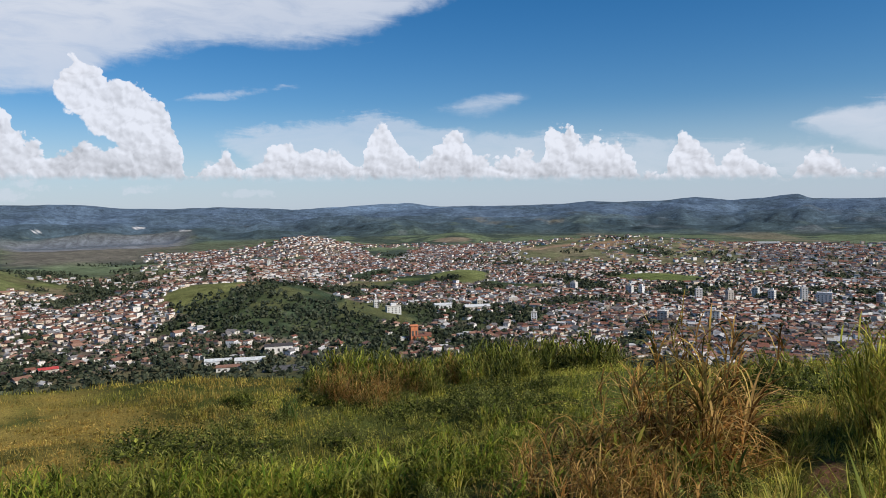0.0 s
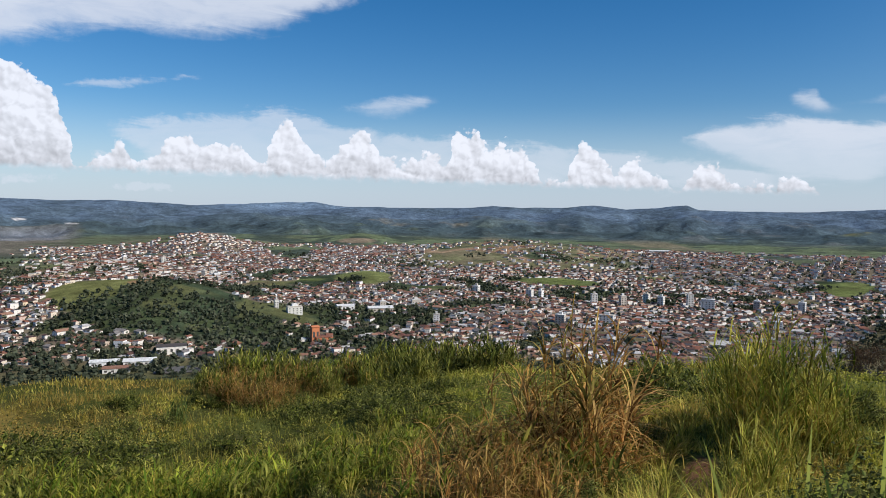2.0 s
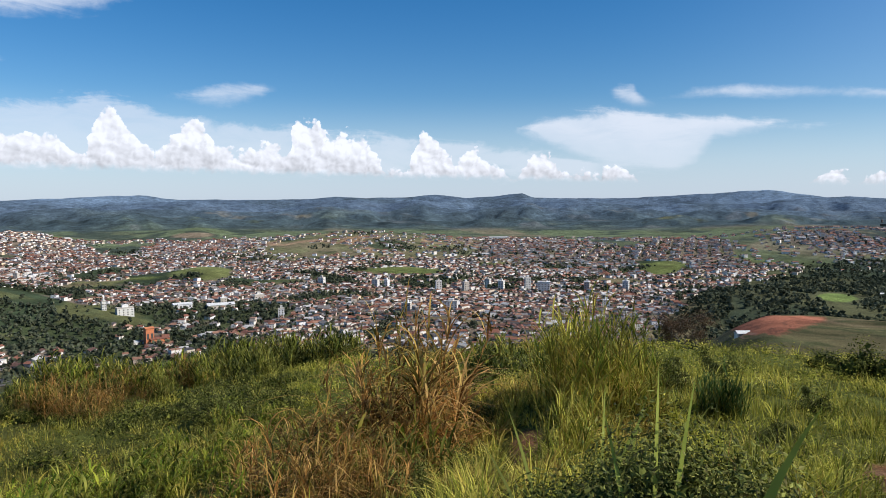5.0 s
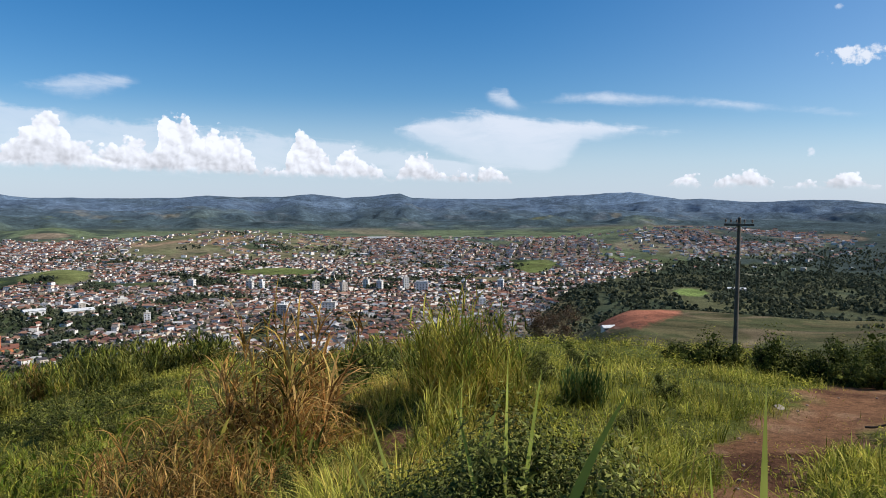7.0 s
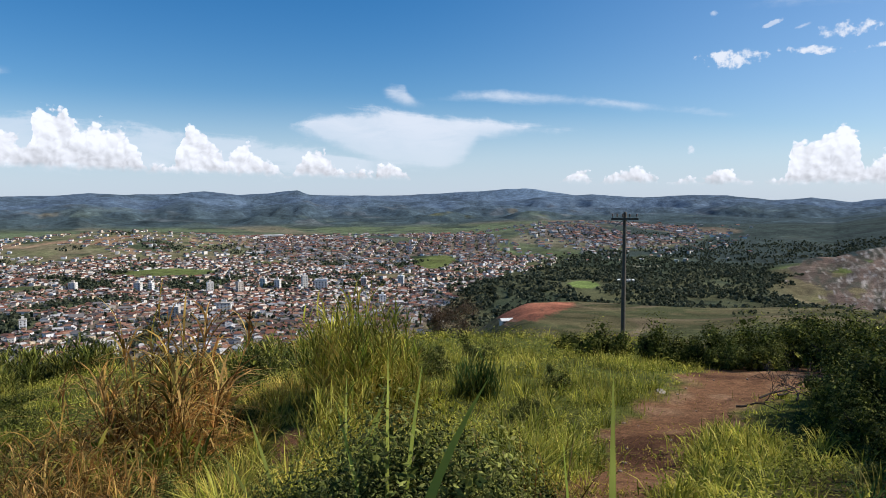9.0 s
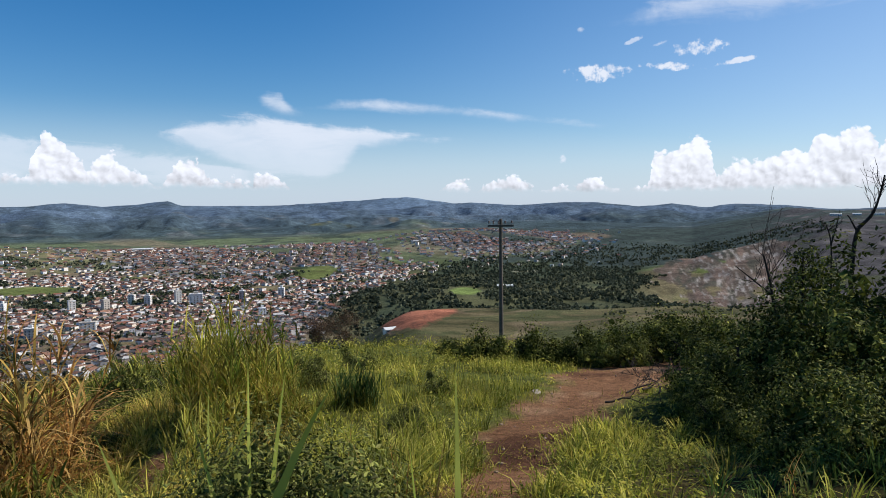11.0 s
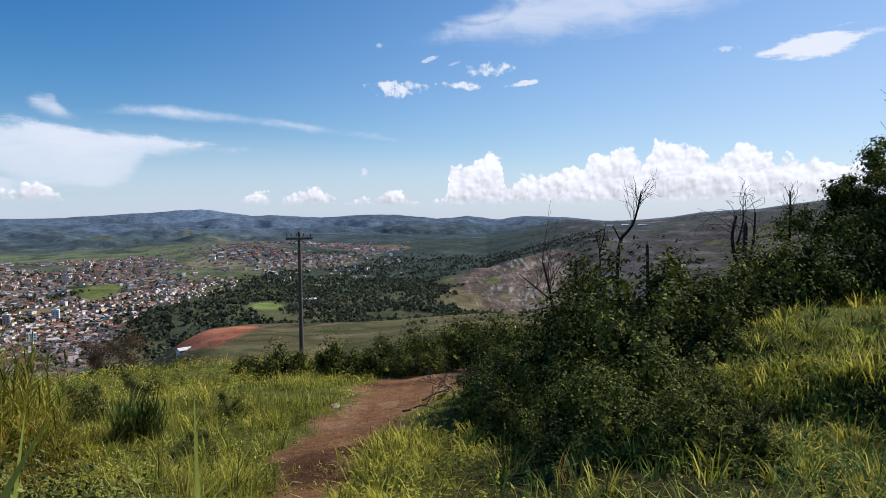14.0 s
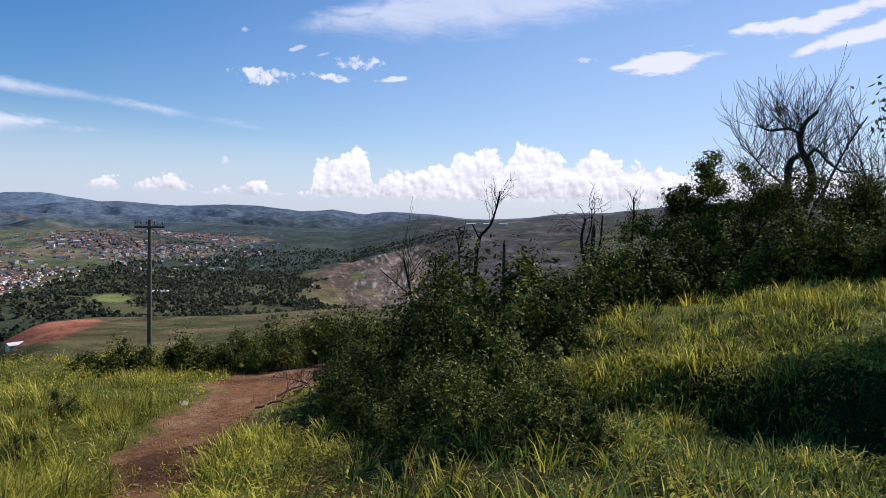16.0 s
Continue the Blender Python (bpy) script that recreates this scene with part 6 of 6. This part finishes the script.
def build_pole():
    x, y = at(53.3, 40.5)
    e = root("utility_pole", x, y, None, -53, 1, 0.6)
    ring = [(0.13, 0.0), (0.125, 0.6), (0.115, 3.0), (0.10, 6.0), (0.088, 7.68), (0.085, 7.8), (0.05, 7.84)]
    v, f = tubes([((0, 0, a[1]), (0, 0, c[1]), a[0], c[0]) for a, c in zip(ring, ring[1:])], 14)
    part("post", mesh_from("post", v, f, [POLE], smooth_faces=True), e)

    def bar(name, size, at_, material_, turn=0.0):
        bm = bmesh.new()
        bmesh.ops.create_cube(bm, size=1, matrix=pose(*at_, 0, turn, 0) @ Matrix.Diagonal((*size, 1)))
        bmesh.ops.bevel(bm, geom=bm.edges[:], offset=0.008, segments=1, affect="EDGES")
        me = bpy.data.meshes.new(name)
        bm.to_mesh(me)
        bm.free()
        me.materials.append(material_)
        return part(name, me, e)

    bar("crossarm", (1.45, 0.11, 0.12), (0, -0.14, 7.45), POLE)
    bar("brace", (0.62, 0.03, 0.04), (0.28, -0.15, 7.22), IRON, 38)
    bar("brace", (0.62, 0.03, 0.04), (-0.28, -0.15, 7.22), IRON, -38)
    profile = [(0.012, 0.0), (0.012, 0.07), (0.055, 0.08), (0.06, 0.11), (0.035, 0.13), (0.05, 0.16), (0.045, 0.2), (0.015, 0.23)]
    v, f = tubes([((0, 0, a[1]), (0, 0, c[1] + 0.001), a[0], c[0]) for a, c in zip(profile, profile[1:])], 10)
    me = mesh_from("insulator", v, f, [CERAMIC], smooth_faces=True)
    for dx in (-0.65, -0.4, -0.12, 0.25, 0.62):
        ob = part("insulator", me, e, "brown ceramic insulator")
        ob.location = (dx, -0.14, 7.51)
    tagged(e, "tall weathered utility pole with a single crossarm", "utility pole")


build_pole()


def build_branches():
    """The heap of fallen branches at the edge of the track."""
    for i, (b, r, h, turn) in enumerate(((64.2, 19.6, 1.9, 60), (65.2, 20.2, 1.6, 95), (66.3, 19.3, 2.0, 130), (62.8, 18.4, 1.5, 20))):
        x, y = at(b, r)
        e = root("fallen_branch", x, y, float(ground_z(x, y)) + 0.1)
        segs, _ = branching(200 + i, h, 0.028, spread=0.6, depth=4, crook=0.15, first=0.4)
        v, f = tubes(segs, 5)
        me = mesh_from("limb", v, f, [BARK])
        ob = part("limb", me, e)
        ob.matrix_basis = pose(0, 0, 0.05, 82, 0, turn)
        tagged(e, "fallen dead branch with bare twigs", "branch", "fallen branches by the track")


build_branches()


def rock(x, y, size, seed, label, name="stone"):
    g = np.random.default_rng(seed)
    bm = bmesh.new()
    bmesh.ops.create_icosphere(bm, subdivisions=2, radius=1)
    for vtx in bm.verts:
        k = 1 + 0.25 * noise.noise(vtx.co * 1.7 + Vector((seed, 0, 0))) + g.normal() * 0.03
        vtx.co = Vector((vtx.co.x * size[0] * k, vtx.co.y * size[1] * k, vtx.co.z * size[2] * k))
    me = bpy.data.meshes.new(name)
    bm.to_mesh(me)
    bm.free()
    me.materials.append(PALE_STONE if seed == 1 else STONE)
    ob = new(name, me)
    ob.location = (x, y, float(ground_z(x, y)) + size[2] * 0.35)
    ob.rotation_euler = (0, 0, g.uniform(0, 3))
    return tagged(ob, label, "stone", "stones on the track")


rock(*at(57.0, 21), (0.28, 0.12, 0.022), 1, "pale flat slab of stone on the track")
for i in range(26):
    b, r = rng.uniform(49, 63), rng.uniform(11, 27)
    x, y = at(b, r)
    if near_path(x, y) > 0.6:
        s = rng.uniform(0.015, 0.05)
        rock(x, y, (s, s * 0.8, s * 0.55), 20 + i, "small reddish stone on the dirt track")


# ---------------------------------------------------------------- town in the valley
def box_faces(o=0):
    return np.array([[0, 3, 2, 1], [4, 5, 6, 7], [0, 1, 5, 4], [1, 2, 6, 5], [2, 3, 7, 6], [3, 0, 4, 7]]) + o


def box_points(x0, y0, z0, x1, y1, z1):
    return np.array([(x0, y0, z0), (x1, y0, z0), (x1, y1, z0), (x0, y1, z0), (x0, y0, z1), (x1, y0, z1), (x1, y1, z1), (x0, y1, z1)], float)


def gable_points(w, d, z, h, eave, thick=0.18, hip=0.0):
    """Two sloping slabs, closed underneath, on a house w by d with its ridge along x."""
    W, D, k = w / 2 + eave, d / 2 + eave, (w / 2 + eave) * (1 - hip)
    lower = [(-W, -D, z - thick), (W, -D, z - thick), (W, D, z - thick), (-W, D, z - thick)]
    edge = [(-W, -D, z), (W, -D, z), (W, D, z), (-W, D, z)]
    ridge = [(-k, 0, z + h), (k, 0, z + h)]
    v = np.array(lower + edge + ridge, float)
    f = np.array([[0, 3, 2, 1], [0, 1, 5, 4], [1, 2, 6, 5], [2, 3, 7, 6], [3, 0, 4, 7], [4, 5, 9, 8], [6, 7, 8, 9], [5, 6, 9, 9], [7, 4, 8, 8]])
    return v, f


def house_shape(w, d, h, roof_h, kind):
    """Points and faces of walls, roof and windows."""
    wall = (box_points(-w / 2, -d / 2, -1.3, w / 2, d / 2, h), box_faces())
    if kind == "flat":
        roof = (box_points(-w / 2 - 0.15, -d / 2 - 0.15, h - 0.05, w / 2 + 0.15, d / 2 + 0.15, h + 0.35), box_faces())
    else:
        roof = gable_points(w, d, h + 0.12, roof_h, 0.55, hip=0.45 if kind == "hip" else 0.0)
    wins = []
    for storey in range(max(1, int(h // 2.8))):
        z = 0.9 + storey * 2.8
        for sx in (-0.28, 0.24):
            for sy in (-1, 1):
                wins.append((box_points(sx * w - 0.7, sy * d / 2 - 0.04, z, sx * w + 0.7, sy * d / 2 + 0.04, z + 1.2), box_faces()))
        for sx in (-1, 1):
            wins.append((box_points(sx * w / 2 - 0.04, -0.6, z, sx * w / 2 + 0.04, 0.6, z + 1.2), box_faces()))
    return wall, roof, wins


SHAPES = [house_shape(*s) for s in ((10, 8, 2.7, 2.0, "gable"), (11, 9, 2.8, 2.2, "hip"), (8, 8, 5.3, 1.7, "gable"), (9, 10, 5.4, 0.4, "flat"), (13, 8, 2.7, 2.0, "gable"),
                                    (8, 9, 2.6, 1.8, "hip"), (10, 9, 5.2, 2.0, "hip"), (8, 11, 7.6, 0.4, "flat"), (17, 11, 4.2, 2.4, "gable"))]


def house_thing(shape):
    wall, roof, wins = shape
    e = new("house")
    part("wall", mesh_from("wall", *wall, [HOUSE_WALL]), e)
    part("roof", mesh_from("roof", *roof, [HOUSE_ROOF]), e)
    for v, f in wins:
        part("window", mesh_from("window", v, f, [GLASS]), e)
    return tagged(e, "plastered town house with a tiled roof", "house", "houses at the near edge of town")


def town_plots():
    """Street by street: x, y, turn of every house plot."""
    rows = []
    step_u, step_v = 8.4, 10.8
    for ang, off in ((18, 0), (-24, 1), (50, 2)):
        a = np.radians(ang)
        u, v = np.meshgrid(np.arange(-2600, 2600, step_u), np.arange(-2900, 2900, step_v), indexing="ij")
        iu, iv = np.meshgrid(np.arange(u.shape[0]), np.arange(u.shape[1]), indexing="ij")
        street = ((iv % 3) == 2) | ((iu % 11) == 10)
        u, v = u[~street], v[~street]
        g = np.random.default_rng(300 + off)
        u, v = u + g.normal(size=u.shape) * 1.8, v + g.normal(size=v.shape) * 2.0
        x, y = u * np.cos(a) - v * np.sin(a), u * np.sin(a) + v * np.cos(a)
        r, b = np.hypot(x, y), np.degrees(np.arctan2(x, y))
        ok = (r > 700) & (r < 3400) & (b > -37) & (b < 62)
        x, y, r, b = x[ok], y[ok], r[ok], b[ok]
        quarter = np.floor((grain(x, y, 520, 305, 1) + 1) * 1.5).clip(0, 2)
        ok = (quarter == off) & (g.random(len(x)) < town_share(x, y, b, r) * 0.93)
        rows.append(np.stack([x[ok], y[ok], np.full(ok.sum(), ang) + g.choice([0, 90, 180, 270], ok.sum()) + g.normal(size=ok.sum()) * 7, r[ok], b[ok]], -1))
    return np.concatenate(rows)


PLOTS = town_plots()
PLOTS = PLOTS[np.argsort(PLOTS[:, 3])]
PLOT_Z = ground_z(PLOTS[:, 0], PLOTS[:, 1])


def build_houses():
    g = np.random.default_rng(17)
    pick = g.choice(len(SHAPES), len(PLOTS), p=[0.21, 0.19, 0.09, 0.07, 0.17, 0.10, 0.07, 0.04, 0.06])
    size = g.uniform(0.66, 1.0, len(PLOTS)) * np.interp(PLOTS[:, 3], [1500, 2100], [1.0, 1.15])
    masters = {}
    near = 300
    for i in range(min(near, len(PLOTS))):
        x, y, turn = PLOTS[i, :3]
        m = pose(x, y, PLOT_Z[i], 0, 0, turn)
        k = int(pick[i])
        if k in masters:
            copy_thing(masters[k], m).scale = (float(size[i]),) * 3
        else:
            masters[k] = house_thing(SHAPES[k])
            masters[k].matrix_basis = m
    vs, fs, ms, n = [], [], [], 0
    for k, (wall, roof, wins), far in [(k, s, far) for k, s in enumerate(SHAPES) for far in (False, True)]:
        idx = np.nonzero((pick == k) & (np.arange(len(PLOTS)) >= near) & ((PLOTS[:, 3] > 1500) == far))[0]
        wins = wins[::3] if far else wins
        panes = []
        for p, q in wins:
            span = p.max(0) - p.min(0)
            if span[1] < span[0]:
                panes.append((p, q[2:3] if p[0, 1] < 0 else q[4:5]))
            else:
                panes.append((p, q[5:6] if p[0, 0] < 0 else q[3:4]))
        v, f = join([(wall[0], wall[1][1:]), (roof[0], roof[1][1:]), *panes])
        slot = np.concatenate([np.zeros(len(wall[1]) - 1), np.ones(len(roof[1]) - 1), np.full(len(panes), 2)])
        a = np.radians(PLOTS[idx, 2])
        c, s = np.cos(a)[:, None], np.sin(a)[:, None]
        p = v[None] * size[idx][:, None, None]
        q = np.stack([p[..., 0] * c - p[..., 1] * s + PLOTS[idx, 0][:, None], p[..., 0] * s + p[..., 1] * c + PLOTS[idx, 1][:, None], p[..., 2] + PLOT_Z[idx][:, None]], -1)
        fs.append((f[None] + (np.arange(len(idx)) * len(v))[:, None, None]).reshape(-1, 4) + n)
        vs.append(q.reshape(-1, 3))
        ms.append(np.tile(slot, len(idx)))
        n += len(idx) * len(v)
    me = mesh_from("town_houses", np.concatenate(vs), np.concatenate(fs), [TOWN_WALL, TOWN_ROOF, GLASS], np.concatenate(ms))
    tagged(new("town_houses", me), "crowded plastered houses with red-brown tiled roofs filling the valley", "houses", kind="stuff")


build_houses()


def tower(b, r, w, d, h, turn, label="pale high-rise apartment block", wall=None, roof_name="roof"):
    x, y = polar(b, r)
    e = root("apartment_tower", x, y, None, turn, 1, 0.5)
    part("wall", mesh_from("wall", *join([(box_points(-w / 2, -d / 2, -4, w / 2, d / 2, h), box_faces())]), [wall or TOWER_WALL]), e)
    part(roof_name, mesh_from("roof", *join([(box_points(-w / 2 - 0.2, -d / 2 - 0.2, h, w / 2 + 0.2, d / 2 + 0.2, h + 0.9), box_faces())]), [wall or TOWER_WALL]), e)
    part("lift_house", mesh_from("lift_house", box_points(-w * 0.18, -d * 0.18, h + 0.9, w * 0.2, d * 0.2, h + 4.2), box_faces(), [wall or TOWER_WALL]), e)
    bays = max(2, int(w / 4.2))
    pieces = []
    for i in range(bays):
        cx = (i + 0.5) / bays * w - w / 2
        for sy in (-1, 1):
            pieces.append((box_points(cx - 0.8, sy * d / 2 - 0.05, 0, cx + 0.8, sy * d / 2 + 0.05, 1.5), box_faces()))
    for i in range(max(2, int(d / 4.2))):
        cy = (i + 0.5) / max(2, int(d / 4.2)) * d - d / 2
        for sx in (-1, 1):
            pieces.append((box_points(sx * w / 2 - 0.05, cy - 0.7, 0, sx * w / 2 + 0.05, cy + 0.7, 1.3), box_faces()))
    me = mesh_from("window_band", *join(pieces), [GLASS])
    for k in range(int(h // 3.1)):
        ob = part("window_band", me, e, "row of dark windows")
        ob.location = (0, 0, 1.0 + 3.1 * k)
    return tagged(e, label, "apartment block", "high-rise blocks of the town")


T_RNG = np.random.default_rng(23)
TOWERS = ((-4.2, 1010, 26, 14, 19), (-5.6, 1030, 7, 10, 22), (13.5, 1270, 11, 12, 33), (14.7, 1290, 14, 12, 30), (15.6, 1300, 9, 12, 27), (18.9, 1230, 14, 12, 36), (19.8, 1235, 13, 13, 36), (22.0, 1240, 12, 12, 34), (22.9, 1250, 11, 12, 36),
                      (23.8, 1300, 12, 12, 30), (24.9, 1260, 12, 12, 32), (26.0, 1250, 13, 13, 40), (27.0, 1260, 12, 12, 42), (28.3, 1230, 26, 13, 34), (29.4, 1240, 12, 12, 34), (31.7, 1250, 12, 12, 32), (34.7, 1260, 13, 12, 33), (9.3, 1330, 12, 12, 26),
                      (10.4, 1340, 14, 12, 26), (7.2, 980, 10, 10, 24), (15.9, 1010, 12, 12, 30), (17.2, 990, 16, 14, 26), (20.8, 1020, 24, 13, 24), (12.6, 1030, 10, 10, 22), (-13.9, 1800, 12, 12, 30), (-16.6, 1820, 10, 10, 24), (28.9, 1020, 12, 12, 26), (33.2, 1050, 12, 12, 24),
                      (2.8, 1120, 12, 10, 20), (30.6, 1150, 12, 10, 24), (-11.0, 1600, 11, 11, 24), (5.5, 1150, 18, 11, 17))
for b, r, w, d, h in [row for i, row in enumerate(TOWERS) if i % 3 != 2]:
    tower(b, r, w * 0.8, d * 0.8, h * 0.54, -b + T_RNG.uniform(-35, 35))


def hall(b, r, w, d, h, turn, label, roof_mat, wall=None, category="building"):
    x, y = polar(b, r)
    e = root("hall", x, y, None, turn, 1, 0.5)
    part("wall", mesh_from("wall", box_points(-w / 2, -d / 2, -5, w / 2, d / 2, h), box_faces(), [wall or TOWER_WALL]), e)
    v, f = gable_points(w, d, h + 0.1, max(1.2, d * 0.12), 0.6)
    part("roof", mesh_from("roof", v, f, [roof_mat]), e)
    for i in range(max(2, int(w / 6))):
        cx = (i + 0.5) / max(2, int(w / 6)) * w - w / 2
        for sy in (-1, 1):
            part("window", mesh_from("window", box_points(cx - 1.2, sy * d / 2 - 0.05, h * 0.35, cx + 1.2, sy * d / 2 + 0.05, h * 0.7), box_faces(), [GLASS]), e)
    return tagged(e, label, category, "large halls of the town")


hall(2.6, 1080, 38, 20, 7, 8, "long low white hall with a metal roof", SHEET)
hall(-0.2, 1090, 26, 16, 7, 12, "short white hall with a metal roof", SHEET)
hall(-29.6, 800, 17, 12, 6, 35, "pale house with a bright red roof", RED_ROOF)
hall(-2.6, 850, 9, 9, 19, 20, "narrow orange tower-like building", ORANGE, ORANGE)
hall(-1.9, 850, 20, 10, 7, 20, "low orange wing beside the orange tower", HOUSE_ROOF, ORANGE)
hall(-13.4, 800, 30, 15, 9, 15, "large ochre building with a tiled roof", HOUSE_ROOF, HOUSE_WALL)
hall(-15.6, 760, 30, 16, 5, 12, "long low grey-roofed workshop shed", SHEET)
hall(-18.0, 765, 26, 14, 5, 12, "long low grey-roofed workshop shed", SHEET)
hall(-17.2, 735, 24, 13, 5, 12, "long low brown-roofed workshop shed", HOUSE_ROOF)
hall(43.3, 425, 7, 5, 1.6, -20, "white shed beside the bare red earth", SHEET)
hall(24.6, 2350, 60, 18, 8, -20, "long pale institution on the far rise", SHEET)
hall(52.6, 1330, 30, 14, 6, -40, "low white works building in the woods", SHEET)
for b, w in ((76.6, 30), (77.9, 22), (79.2, 26)):
    hall(b, 2330, w, 12, 5, -75, "long white-roofed works shed on the mine terrace", SHEET)


def yard(b, r, w, d, turn):
    x, y = polar(b, r)
    z = float(ground_z(x, y))
    bm = bmesh.new()
    bmesh.ops.create_cube(bm, size=1, matrix=pose(x, y, z + 0.9, 0, 0, turn) @ Matrix.Diagonal((w, d, 1.2, 1)))
    bmesh.ops.bevel(bm, geom=bm.edges[:], offset=0.2, segments=1, affect="EDGES")
    me = bpy.data.meshes.new("parking_yard")
    bm.to_mesh(me)
    bm.free()
    me.materials.append(ASPHALT)
    tagged(new("parking_yard", me), "grey paved yard between the sheds", "pavement", kind="structure")


yard(-12.9, 725, 44, 26, 10)


# ---------------------------------------------------------------- woods
def woods_mesh(x, y, size, seed, quads=26):
    """Crowns of many leaf clumps on short trunks, uneven and full of gaps."""
    g = np.random.default_rng(seed)
    n = len(x)
    z = ground_z(x, y)
    d = g.normal(size=(n, quads, 3))
    d /= np.linalg.norm(d, axis=2, keepdims=True)
    d *= g.uniform(0.45, 1.0, (n, quads, 1))
    tall = g.uniform(0.8, 1.5, n)
    p = d * np.array((0.5, 0.5, 0.45)) * size[:, None, None] * np.stack([np.ones(n), np.ones(n), tall], -1)[:, None]
    p = p + np.stack([x, y, z + size * tall * 0.5], -1)[:, None]
    k = n * quads
    v, f = leaf_quads(p.reshape(-1, 3), d.reshape(-1, 3), np.repeat(size, quads) * g.uniform(0.55, 0.95, k), 0.95, g, d.reshape(-1, 3) + g.normal(size=(k, 3)) * 0.3 + np.array((0, 0, 0.2)))
    return v, f


def build_woods():
    g = np.random.default_rng(29)
    n = 170000
    r = np.sqrt(g.uniform(140 ** 2, 2500 ** 2, n))
    b = g.uniform(-36, 98, n)
    x, y = polar(b, r)
    bw, rw = b, r
    b, r = warp(x, y, b, r)
    hill = wooded_hill(b, r) * (1 - 0.95 * smooth(bump_at(bw, rw, -20.5, 1150, 5.0, 130), 0.3, 0.5))
    m, w = grain(x, y, 90, 401, 3), grain(x, y, 320, 402, 4)
    town = town_share(x, y, bw, rw)
    share = 0.16 * smooth(w + m, 0.25, 0.6) * (1 - smooth(b, 60, 66))
    share = np.maximum(share, 0.9 * smooth(hill + 0.12 * w, 0.34, 0.5) * (0.08 + 0.92 * smooth(m + 0.5 * grain(x, y, 50, 407, 3), -0.15, 0.15)))
    share = np.maximum(share, 0.85 * (1 - smooth(b, 2, 14)) * smooth(r, 560, 640) * (1 - smooth(r, 840 + 160 * smooth(-b, 4, 10), 900 + 170 * smooth(-b, 4, 10))) * smooth(m + w, -0.45, -0.1))
    share = np.maximum(share, 0.55 * (1 - smooth(b, 34, 40)) * smooth(r, 620, 680) * (1 - smooth(r, 800, 840)))
    share = np.maximum(share, 0.9 * smooth(b + (1100 - r) * 0.012, 37.5, 40.5) * smooth(r, 640, 720) * (1 - smooth(r, 1900 + 300 * smooth(b, 50, 54), 2150 + 300 * smooth(b, 50, 54))) * smooth(0.8 * m + 0.5 * grain(x, y, 45, 661, 2), -0.6, -0.1) * (1 - smooth(patch_at(bw, np.degrees(np.arctan2(ground_z(x, y), rw)), 49.3, -7.05, 1.9, 0.45), 0.35, 0.5)) * (1 - smooth(workings(b, r) + smooth(b, 73, 77) + 0.9 * m + 0.5 * grain(x, y, 45, 667, 2), 0.25, 0.5)))
    share = np.where((town > 0.2) & ((rw > 900) | (b > 4)), np.minimum(share, 0.1), share)
    share = np.maximum(share, 0.75 * tree_belt(x, y) * smooth(r, 720, 800) * (1 - smooth(b, 38, 41)) * (1 - smooth(r, 2000, 2400)))
    share = np.maximum(share, 0.2 * smooth(town, 0.2, 0.5))
    share = share * (1 - smooth(red_cut(b, r), 0.15, 0.3))
    share = np.where((rw < 690) & (b > 38), 0.5 * smooth(grain(x, y, 40, 403, 3) + 0.5 * w, 0.0, 0.4) * (1 - smooth(red_cut(b, r), 0.15, 0.3)), share * np.where(r < 560, 0.2, 1.0))
    keep = g.random(n) < share * np.interp(r, [500, 900, 1600, 2300, 2500], [1.0, 0.9, 0.6, 0.35, 0.0])
    x, y, r = x[keep], y[keep], rw[keep]
    size = np.where(r < 690, 0.35, np.where(town[keep] > 0.2, 0.8, np.where(hill[keep] > 0.3, 0.75, 0.85))) * g.uniform(3.8, 8.8, len(x)) * np.interp(r, [500, 1500, 2300, 3300], [0.9, 1.0, 0.8, 0.75])
    v, f = woods_mesh(x, y, size, 31, 8)
    tagged(new("valley_woods", mesh_from("valley_woods", v, f, [WOODS])), "dark green woods and garden trees scattered through the valley", "trees", kind="stuff")
    return len(x)


build_woods()
